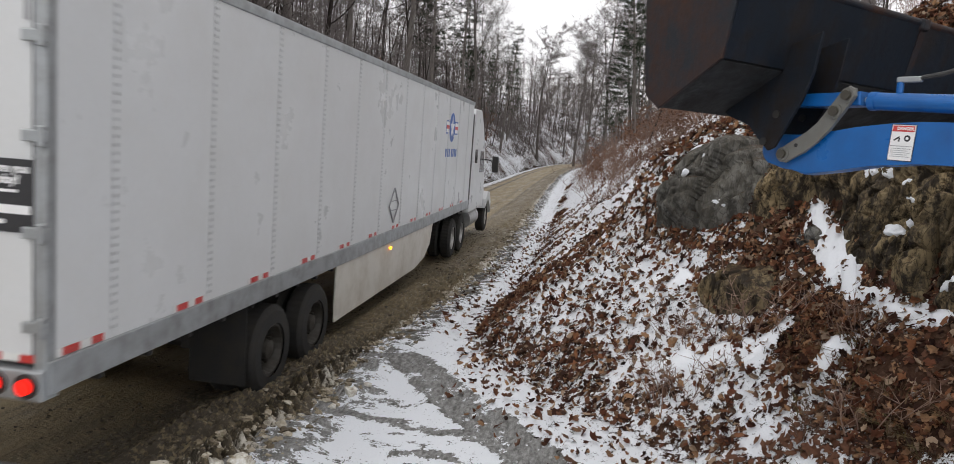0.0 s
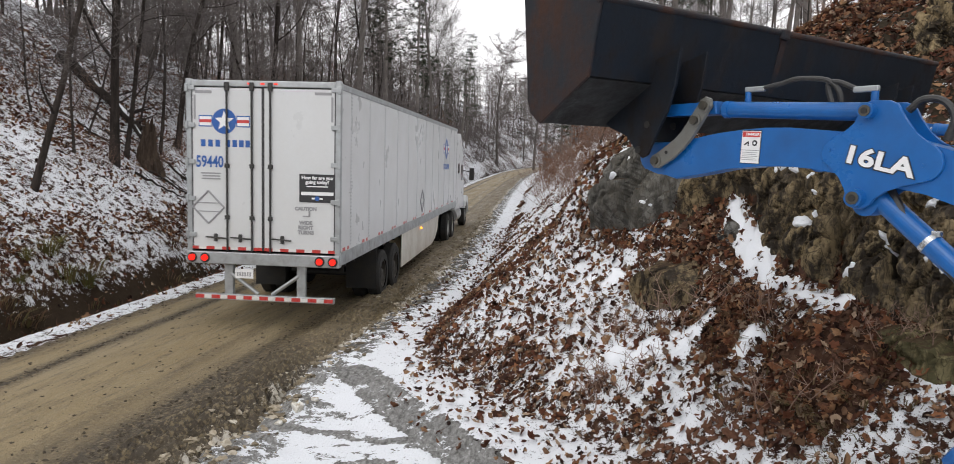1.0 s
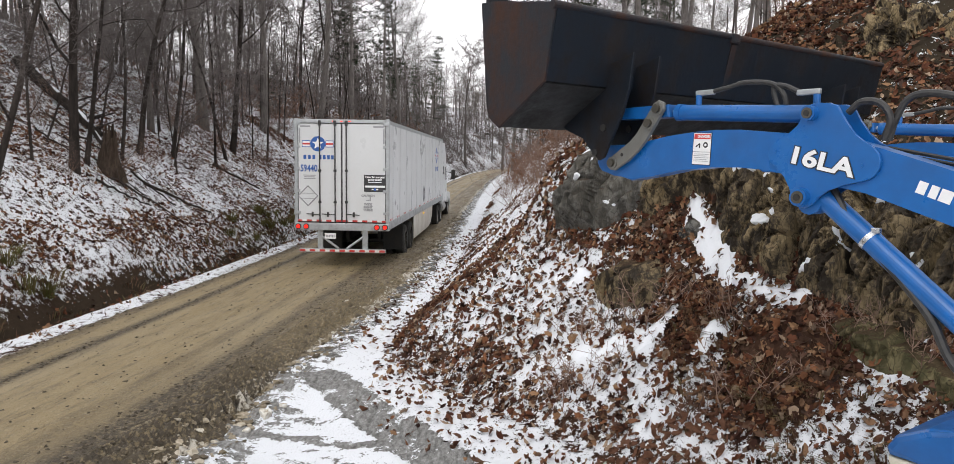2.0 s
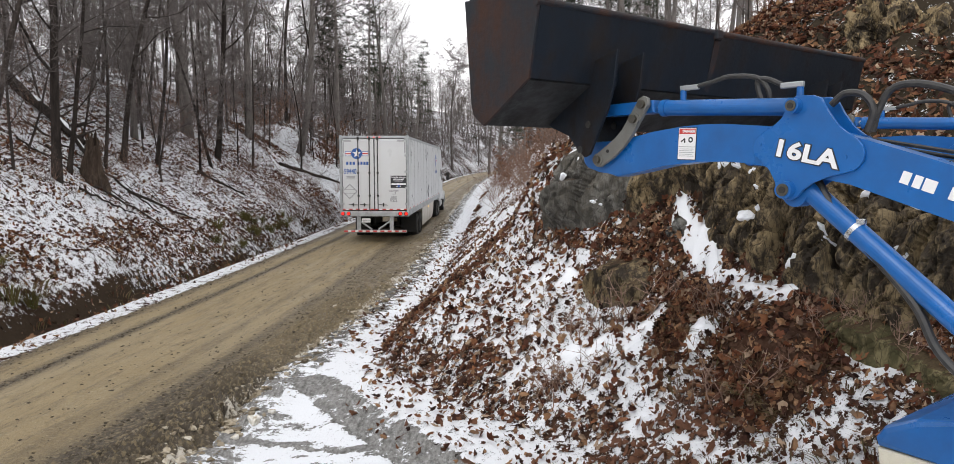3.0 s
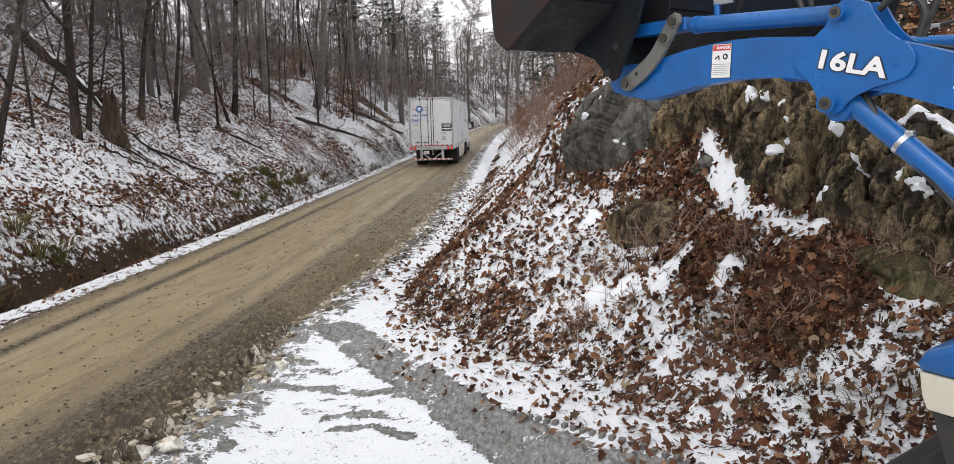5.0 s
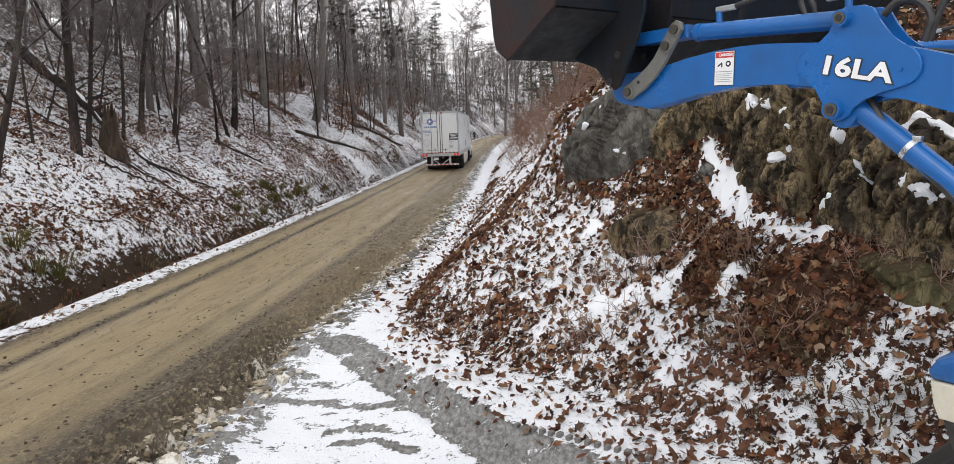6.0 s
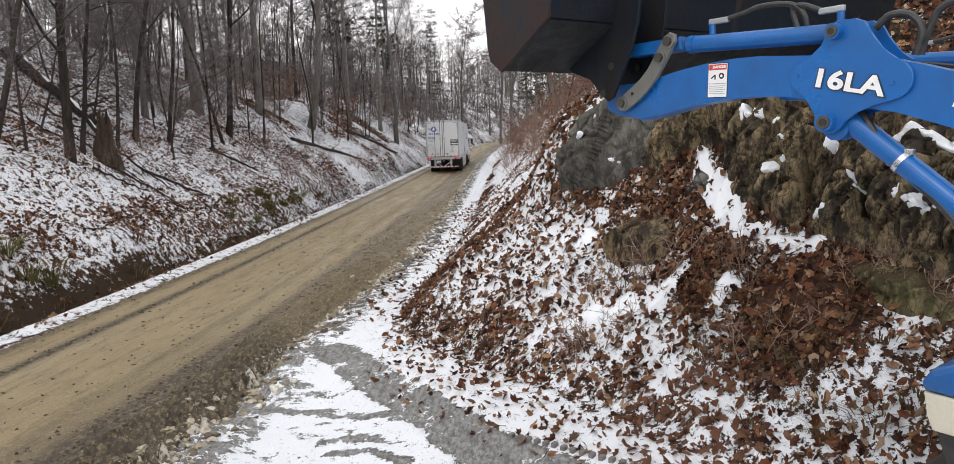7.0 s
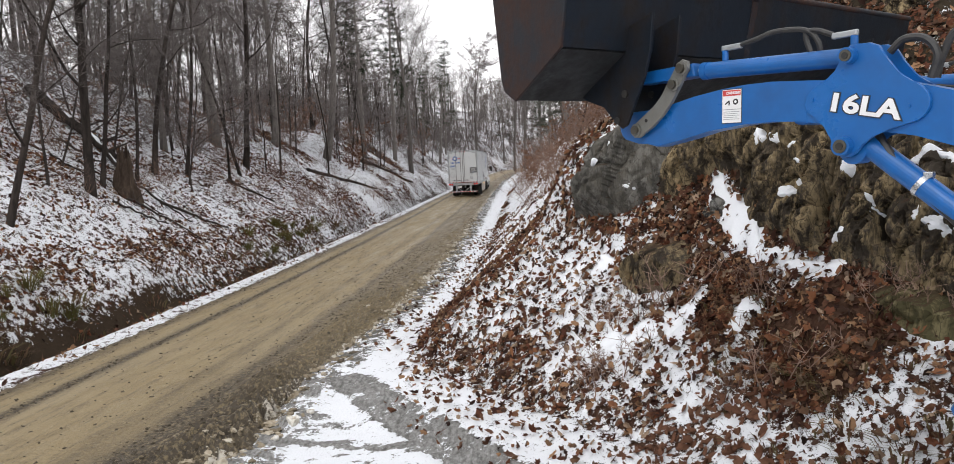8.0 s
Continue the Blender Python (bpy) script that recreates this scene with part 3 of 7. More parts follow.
PIN_STEEL = plain("greased_pin", (0.12, 0.11, 0.09), 0.35, 0.8, 0.4, 30)
CHROME = plain("clamp_steel", (0.6, 0.61, 0.62), 0.25, 0.9, 0.2, 20)
HOSE = plain("black_rubber_hose", (0.02, 0.02, 0.021), 0.45, 0, 0.2, 30)
CREAM = plain("cream_headlight_lens", (0.62, 0.58, 0.47), 0.25, 0, 0.25, 8)

# ---- the lorry: local y runs forward from the trailer's tail, z up from the road ----
TRUCK_ROWS = [(0.0, -4.66, 3.9, -0.06, 1.48, 0.5), (0.5, -4.54, 7.36, 0.02, 2.3, 0.1), (1.0, -4.6, 11.15, -0.03, 2.2, 0.0), (1.5, -4.75, 15.2, -0.1, 2.3, 0.0), (3.0, -5.2, 26.6, -0.1, 2.6, 0.0), (4.0, -5.62, 34.3, -0.1, 3.0, 0.0), (5.5, -6.28, 45.5, -0.08, 3.0, 0.0), (6.5, -6.7, 52.5, -0.05, 3.0, 0.0), (7.0, -6.9, 56.0, 0.0, 3.0, 0.0), (8.0, -7.28, 63.0, 0.0, 2.0, 0.0)]
LONG, HALF, TOP, FLOOR = 16.1, 1.295, 4.11, 1.3
truck = tagged(new("truck"), "white lorry with a long box trailer on a muddy road", "truck")


def tail(x, z):
    """Pose on the tail doors: writing faces backwards."""
    return Matrix.Translation((x, -0.012, z)) @ Euler((radians(90), 0, 0)).to_matrix().to_4x4()


def flank(y, z, out=0.006):
    """Pose on the trailer's right flank."""
    return Matrix.Translation((HALF + out, y, z)) @ Euler((radians(90), 0, radians(90))).to_matrix().to_4x4()


def star(r):
    bm = bmesh.new()
    centre = bm.verts.new((0, 0, 0.002))
    tips = [bm.verts.new((math.sin(k * math.pi / 5) * (r if k % 2 == 0 else r * 0.42), math.cos(k * math.pi / 5) * (r if k % 2 == 0 else r * 0.42), 0.002)) for k in range(10)]
    for k in range(10):
        bm.faces.new((centre, tips[(k + 1) % 10], tips[k]))
    return bm


def roundel(parent, at, r):
    """A blue disc with a white star between striped bars, and a bar of lettering under it."""
    disc = rod(bmesh.new(), (0, 0, -0.002), (0, 0, 0.0), r, sides=36)
    emblem = part("emblem", disc, LOGO_BLUE, parent, "blue roundel with white star and striped wings", at=at)
    part("star", star(r * 0.82), LOGO_WHITE, emblem)
    for s in (-1, 1):
        part("wing", boxed(s * r * 1.55, 0.0, -0.004, r * 1.1, r * 0.9, 0.003), LOGO_BLUE, emblem)
        part("wing_field", boxed(s * r * 1.55, 0.0, -0.0015, r * 0.98, r * 0.72, 0.002), LOGO_WHITE, emblem)
        part("wing_stripe", boxed(s * r * 1.55, 0.0, 0.0, r * 0.98, r * 0.24, 0.002), LOGO_RED, emblem)
    for k, (w, gap) in enumerate(((0.5, -1.75), (0.5, -1.15), (0.5, -0.55), (0.46, 0.3), (0.5, 0.85), (0.5, 1.4), (0.5, 1.92))):
        part("letter_bar", boxed(gap * r, -r * 1.75, -0.002, r * w * 0.75, r * 0.55, 0.003), LOGO_BLUE, emblem)
    return emblem


def trailer():
    # flanks, roof, nose and floor
    for s in (-1, 1):
        part("side_panel", boxed(s * (HALF - 0.02), LONG / 2, (TOP + FLOOR) / 2, 0.04, LONG - 0.12, TOP - FLOOR - 0.16), WHITE, truck)
        part("top_rail", boxed(s * (HALF - 0.01), LONG / 2, TOP - 0.05, 0.05, LONG, 0.1, 0.01), GALVANISED, truck)
        part("bottom_rail", boxed(s * (HALF - 0.01), LONG / 2, FLOOR - 0.03, 0.06, LONG, 0.22, 0.01), GALVANISED, truck)
    part("roof", boxed(0, LONG / 2, TOP - 0.015, HALF * 2 - 0.1, LONG - 0.1, 0.02), WHITE, truck)
    part("nose_panel", boxed(0, LONG - 0.02, (TOP + FLOOR) / 2, HALF * 2 - 0.1, 0.04, TOP - FLOOR - 0.05), WHITE, truck)
    part("floor_deck", boxed(0, LONG / 2, FLOOR - 0.06, HALF * 2 - 0.12, LONG - 0.1, 0.1), BLACK, truck)
    # riveted joint strips down the flank
    for k in range(12):
        y = 0.63 + 1.325 * k
        bm = boxed(HALF + 0.002, y, (TOP + FLOOR) / 2, 0.005, 0.07, TOP - FLOOR - 0.22)
        strip = part("joint_strip", bm, WHITE, truck)
        bm = bmesh.new()
        for i in range(44):
            z = FLOOR + 0.16 + i * 0.059
            for dy in (-0.024, 0.024):
                block(bm, HALF + 0.006, y + dy, z, 0.006, 0.013, 0.026)
        tagged(part("rivet_seam", bm, ALUMINIUM, strip), kind="stuff")
    for k in range(12):
        y = 0.1 + 1.325 * k
        bm = boxed(HALF + 0.004, y + 0.2, FLOOR + 0.115, 0.004, 0.46, 0.055)
        tape = part("reflector_tape", bm, TAPE_WHITE, truck)
        part("red_segment", boxed(HALF + 0.007, y + 0.1, FLOOR + 0.115, 0.003, 0.16, 0.055), TAPE_RED, tape)
        part("red_segment", boxed(HALF + 0.007, y + 0.36, FLOOR + 0.115, 0.003, 0.12, 0.055), TAPE_RED, tape)
    # frame round the doors
    for s in (-1, 1):
        part("corner_post", boxed(s * (HALF - 0.045), 0.03, (TOP + FLOOR) / 2, 0.09, 0.1, TOP - FLOOR + 0.08, 0.012), GALVANISED, truck)
    part("header", boxed(0, 0.03, TOP - 0.03, HALF * 2 - 0.18, 0.1, 0.1, 0.012), GALVANISED, truck)
    sill = part("rear_sill", boxed(0, 0.02, FLOOR - 0.075, HALF * 2, 0.16, 0.2, 0.012), GALVANISED, truck)
    for s in (-1, 1):
        for x in (1.19, 0.97):
            bm = rod(bmesh.new(), (s * x, -0.1, FLOOR - 0.075), (s * x, -0.062, FLOOR - 0.075), 0.05, 0.054, 20)
            part("tail_light", bm, TAIL, truck, "round lit red tail light")
            part("light_grommet", rod(bmesh.new(), (s * x, -0.075, FLOOR - 0.075), (s * x, -0.058, FLOOR - 0.075), 0.082, sides=20), BLACK, truck)
    for x in (-0.22, 0, 0.22):
        part("marker_light", boxed(x, -0.026, TOP - 0.03, 0.06, 0.02, 0.025), TAIL_SMALL, truck)
    # two doors with gaskets, rods, hinges and handles
    for s in (-1, 1):
        w = HALF - 0.1
        door = part("rear_door", boxed(s * (w / 2 + 0.006), 0.015, (TOP + FLOOR) / 2 - 0.02, w - 0.012, 0.04, TOP - FLOOR - 0.16, 0.006), WHITE, truck)
        part("gasket", boxed(s * 0.012, -0.006, (TOP + FLOOR) / 2 - 0.02, 0.02, 0.006, TOP - FLOOR - 0.16), DARK_INK, door)
        part("gasket", boxed(s * (w + 0.002), -0.004, (TOP + FLOOR) / 2 - 0.02, 0.018, 0.006, TOP - FLOOR - 0.16), DARK_INK, door)
        part("reflector_tape", boxed(s * 0.62, -0.008, FLOOR + 0.085, 1.12, 0.004, 0.05), TAPE_WHITE, door)
        for k in range(0, 9, 2):
            part("red_segment", boxed(s * (0.09 + k * 0.135), -0.0105, FLOOR + 0.085, 0.14, 0.004, 0.052), TAPE_RED, door)
        for x in ((-0.6, -0.18) if s < 0 else (0.13,)):
            bm = rod(bmesh.new(), (x, -0.035, FLOOR - 0.1), (x, -0.035, TOP - 0.03), 0.017, sides=10)
            bar = part("lock_rod", bm, BLACK_ROD, door)
            for z in (FLOOR - 0.04, FLOOR + 0.6, FLOOR + 1.45, TOP - 0.08):
                part("rod_guide", boxed(x, -0.03, z, 0.075, 0.05, 0.07 if 1.3 < z < 4 else 0.14, 0.01), BLACK_ROD, door)
            part("handle", rod(bmesh.new(), (x - (0.36 if x != 0.13 else -0.03), -0.05, FLOOR + 0.27), (x + (0.02 if x != 0.13 else 0.36), -0.05, FLOOR + 0.25), 0.013, sides=8), BLACK_ROD, door)
            part("handle_catch", boxed(x - 0.2 if x != 0.13 else x + 0.2, -0.03, FLOOR + 0.26, 0.05, 0.05, 0.13, 0.008), BLACK_ROD, door)
        for k in range(5):
            z = FLOOR + 0.3 + k * 0.6
            bm = boxed(s * (HALF - 0.07), -0.03, z, 0.17, 0.03, 0.075, 0.008)
            block(bm, s * (HALF - 0.02), -0.035, z, 0.05, 0.05, 0.13, 0.008)
            part("hinge", bm, GALVANISED, door)
    # markings on the doors
    roundel(truck, tail(-0.65, 3.47), 0.205)
    lettering("unit_number", "59440", 0.26, LOGO_BLUE, truck, tail(-0.9, 2.8), "blue unit number", bold=0.006, narrow=0.72)
    bm = bmesh.new()
    for k, w in enumerate((0.34, 0.3, 0.32)):
        block(bm, 0, -0.045 * k, 0, w, 0.022, 0.002)
    part("small_print", bm, GREY_INK, truck, at=tail(-0.88, 2.62))
    bm = bmesh.new()
    for k in range(4):
        a, b = (k * math.pi / 2, (k + 1) * math.pi / 2)
        rod(bm, (0.27 * math.sin(a), 0.27 * math.cos(a), 0), (0.27 * math.sin(b), 0.27 * math.cos(b), 0), 0.014, sides=6)
    for h in (-0.07, 0.07):
        block(bm, 0, h, 0, 0.36, 0.014, 0.012)
    part("placard_holder", bm, GREY_INK, truck, "diamond hazard placard holder", at=tail(-0.93, 2.06))
    board = part("notice", boxed(0, 0, 0, 0.6, 0.46, 0.004), DARK_INK, truck, "black notice with white lettering", at=tail(0.91, 2.42))
    lettering("notice_line", "How far are you", 0.078, LOGO_WHITE, board, pose(0, 0.17, 0.004), bold=0.003)
    lettering("notice_line", "going today?", 0.078, LOGO_WHITE, board, pose(0, 0.1, 0.004), bold=0.003)
    bm = boxed(0, 0.03, 0.003, 0.36, 0.018, 0.002)
    block(bm, 0, -0.085, 0.003, 0.54, 0.055, 0.002)
    part("notice_bar", bm, LOGO_WHITE, board)
    part("notice_disc", rod(bmesh.new(), (0, -0.165, 0.001), (0, -0.165, 0.004), 0.04, sides=20), LOGO_BLUE, board)
    part("notice_wing", boxed(0, -0.165, 0.002, 0.18, 0.028, 0.002), LOGO_WHITE, board)
    for text, z, size in (("CAUTION", 2.08, 0.08), ("WIDE", 1.85, 0.085), ("RIGHT", 1.77, 0.085), ("TURNS", 1.69, 0.085)):
        lettering("caution_writing", text, size, GREY_INK, truck, tail(0.72, z), bold=0.005)
    bm = boxed(0.0, 0, 0, 0.12, 0.02, 0.002)
    block(bm, 0.05, 0.04, 0, 0.03, 0.1, 0.002)
    part("caution_arrow", bm, GREY_INK, truck, at=tail(0.73, 1.96))
    for x, w in ((-1.0, 0.28), (1.0, 0.28)):
        part("corner_tape", boxed(x, -0.008, TOP - 0.17, w, 0.004, 0.045), GREY_INK, truck)
    for s in (-1, 1):
        part("corner_tape", boxed(s * 1.15, -0.008, TOP - 0.42, 0.035, 0.004, 0.4), GREY_INK, truck)
    # markings on the flank
    roundel(truck, flank(13.0, 3.3), 0.34)
    bm = bmesh.new()
    for k in range(4):
        a, b = (k * math.pi / 2, (k + 1) * math.pi / 2)
        rod(bm, (0.3 * math.sin(a), 0.3 * math.cos(a), 0), (0.3 * math.sin(b), 0.3 * math.cos(b), 0), 0.013, sides=6)
    for h in (-0.08, 0.08):
        block(bm, 0, h, 0, 0.4, 0.014, 0.012)
    part("placard_holder", bm, GREY_INK, truck, "diamond hazard placard holder", at=flank(8.1, 1.8, 0.014))
    # underrun bumper
    bar = part("underrun_bumper", boxed(0, 0.06, 0.56, 2.38, 0.09, 0.1, 0.01), GALVANISED, truck, "galvanised underrun guard with red and white tape")
    for s in (-1, 1):
        part("upright", boxed(s * 0.62, 0.1, 0.86, 0.15, 0.08, 0.56, 0.01), GALVANISED, bar)
        part("brace", rod(bmesh.new(), (s * 0.58, 0.08, 0.95), (s * 0.12, 0.08, 0.62), 0.035, sides=8), GALVANISED, bar)
    for k in range(9):
        part("red_segment", boxed(-1.1 + k * 0.275, 0.012, 0.56, 0.15, 0.006, 0.06), TAPE_RED, bar)
    for k in range(8):
        part("white_segment", boxed(-0.965 + k * 0.275, 0.012, 0.56, 0.12, 0.006, 0.06), TAPE_WHITE, bar)
    plate = part("number_plate", boxed(-0.32, -0.02, 0.97, 0.31, 0.01, 0.155, 0.004), LOGO_WHITE, truck)
    bm = bmesh.new()
    for k in range(6):
        block(bm, -0.43 + k * 0.043, -0.028, 0.965, 0.026, 0.004, 0.07)
    part("plate_bar", bm, GREY_INK, plate)
    # cross members below the floor
    for k in range(26):
        part("cross_member", boxed(0, 0.6 + 0.6 * k, FLOOR - 0.17, HALF * 2 - 0.14, 0.06, 0.11), BLACK, truck)
    # running gear
    bm = bmesh.new()
    for s in (-1, 1):
        block(bm, s * 0.5, 3.9, 1.02, 0.12, 3.4, 0.22)
        block(bm, s * 0.5, 3.9, 0.74, 0.1, 1.9, 0.34)
    for y in (3.44, 4.71):
        rod(bm, (-1.0, y, 0.5), (1.0, y, 0.5), 0.07)
    part("bogie_frame", bm, BLACK, truck)
    for s in (-1, 1):
        part("mud_flap", boxed(s * 0.95, 2.8, 0.72, 0.62, 0.012, 0.86), RUBBER, truck)
        outline = [(5.41, 0.36), (10.1, 0.37), (10.9, 0.48), (11.4, 0.72), (11.62, 1.17), (5.41, 1.17)]
        part("side_skirt", prism(bmesh.new(), outline, lambda u, v, w, s=s: (s * (HALF - 0.04) + w, u, v), 0.02), SKIRT_WHITE, truck, "dusty off-white fairing panel")
        part("landing_leg", boxed(s * 0.9, 12.6, 0.86, 0.14, 0.14, 0.7, 0.01), GALVANISED, truck)
        part("side_lamp", boxed(s * (HALF + 0.012), 8.06, 1.06, 0.03, 0.09, 0.05, 0.01), AMBER, truck, "lit amber side marker lamp")


def wheel(x, y, width, rim_out):
    """A road wheel: tyre with a tread, dished rim and hub."""
    hub = group_of("wheel", truck, pose(x, y, 0.51))
    profile = [(-width / 2, 0.3), (-width / 2, 0.44), (-width / 2 + 0.03, 0.49), (-width / 2 + 0.05, 0.508), (width / 2 - 0.05, 0.508), (width / 2 - 0.03, 0.49), (width / 2, 0.44), (width / 2, 0.3)]
    bm, n = bmesh.new(), 72
    dent = lambda k, pr: pr - (0.012 if pr > 0.48 and k % 2 else 0.0)
    rings = [[bm.verts.new((px, dent(k, pr) * math.cos(2 * math.pi * k / n), dent(k, pr) * math.sin(2 * math.pi * k / n))) for px, pr in profile] for k in range(n)]
    for k in range(n):
        a, b = rings[k], rings[(k + 1) % n]
        for i in range(len(profile) - 1):
            bm.faces.new((a[i], a[i + 1], b[i + 1], b[i]))
    part("tyre", bm, RUBBER, hub, smooth=False)
    s = 1 if x > 0 else -1
    bm = bmesh.new()
    face = s * (width / 2 - 0.02)
    rim = [(face, 0.3), (face, 0.27), (face - s * (0.14 if not rim_out else 0.02), 0.23), (face - s * (0.14 if not rim_out else -0.03), 0.12), (face - s * 0.02, 0.1), (face - s * 0.0, 0.0)]
    rings = [[bm.verts.new((px, pr * math.cos(2 * math.pi * k / 24), pr * math.sin(2 * math.pi * k / 24))) for px, pr in rim] for k in range(24)]
    for k in range(24):
        a, b = rings[k], rings[(k + 1) % 24]
        for i in range(len(rim) - 1):
            bm.faces.new((a[i], a[i + 1], b[i + 1], b[i]))
    bmesh.ops.remove_doubles(bm, verts=bm.verts, dist=0.0005)
    for k in range(10):
        c = 2 * math.pi * k / 10
        rod(bm, (face - s * 0.15, 0.16 * math.cos(c), 0.16 * math.sin(c)), (face - s * 0.07, 0.16 * math.cos(c), 0.16 * math.sin(c)), 0.016, sides=6)
    part("rim", bm, RIM_BRIGHT if y > 10 else RIM_STEEL, hub)
    return hub


def cab():
    z0 = 0.95
    side = [(16.75, z0), (16.75, 3.75), (17.0, 3.98), (18.1, 4.0), (18.75, 3.5), (19.25, 2.85), (19.55, 2.05), (19.55, z0)]
    body = part("cab", prism(bmesh.new(), side, lambda u, v, w: (-1.22 + w, u, v), 2.44, 0.05), WHITE, truck, "white sleeper cab")
    for s in (-1, 1):
        part("side_window", prism(bmesh.new(), [(18.35, 2.1), (18.35, 2.75), (18.95, 2.75), (19.3, 2.1)], lambda u, v, w, s=s: (s * 1.222 + w - 0.01, u, v), 0.02), GLASS_DARK, body)
        part("sleeper_window", boxed(s * 1.225, 17.5, 2.6, 0.02, 0.4, 0.4), GLASS_DARK, body)
        part("cab_fairing", prism(bmesh.new(), [(16.3, 1.2), (16.3, 3.8), (16.78, 3.8), (16.78, 1.2)], lambda u, v, w, s=s: (s * 1.2 + w - 0.015, u, v), 0.03), BLACK, truck)
        arm = part("mirror_arm", rod(bmesh.new(), (s * 1.22, 19.2, 2.5), (s * 1.5, 19.3, 2.45), 0.018, sides=8), BLACK, truck)
        part("mirror", boxed(s * 1.58, 19.3, 2.35, 0.2, 0.12, 0.52, 0.03), BLACK, truck, "black door mirror")
        part("fuel_tank", rod(bmesh.new(), (s * 0.95, 17.0, 0.72), (s * 0.95, 18.6, 0.72), 0.3, sides=24), ALUMINIUM, truck)
        part("fender", prism(bmesh.new(), [(20.0, 0.85), (20.1, 1.15), (20.5, 1.4), (20.95, 1.35), (21.3, 1.0), (21.35, 0.6), (21.1, 0.9), (20.6, 1.15), (20.2, 1.0)], lambda u, v, w, s=s: (s * 1.05 + (w - 0.15), u, v), 0.36, 0.02), WHITE, truck)
    hood = [(19.5, 0.95), (19.5, 2.02), (20.4, 1.92), (21.3, 1.7), (21.65, 1.3), (21.7, 0.6), (21.2, 0.55), (20.9, 0.95)]
    part("hood", prism(bmesh.new(), hood, lambda u, v, w: (-0.95 + w, u, v), 1.9, 0.06), WHITE, truck)
    part("chassis", boxed(0, 16.9, 0.85, 0.9, 9.2, 0.26, 0.01), BLACK, truck)
    part("fifth_wheel", boxed(0, 14.6, 1.05, 1.0, 1.1, 0.1, 0.02), BLACK, truck)


trailer()
cab()
WHEELS = []
for y in (3.44, 4.71, 14.2, 15.5):
    for s in (-1, 1):
        for off in (1.14, 0.82):
            WHEELS.append(wheel(s * off, y, 0.27, False))
for s in (-1, 1):
    WHEELS.append(wheel(s * 1.05, 20.65, 0.3, True))

# ---- tractor with a raised front loader; local x to its right, y forward, z up ----
tractor = tagged(new("tractor"), "blue tractor with raised front loader and worn steel bucket", "tractor")
tractor.matrix_world = Matrix.Translation((1.2, 3.15, 0)) @ Euler((0, 0, math.atan2(0.655, 0.756))).to_matrix().to_4x4()
MIDDLE, ARM_GAP, BUCKET_LEFT, BUCKET_RIGHT = 1.06, 2.02, -0.5, 2.62


def on_side(depth_sign=1):
    return lambda u, v, w: (w * depth_sign, u, v)


def arc(cx, cz, r, start, stop, n=8):
    return [(cx + r * math.cos(radians(start + (stop - start) * k / n)), cz + r * math.sin(radians(start + (stop - start) * k / n))) for k in range(n + 1)]


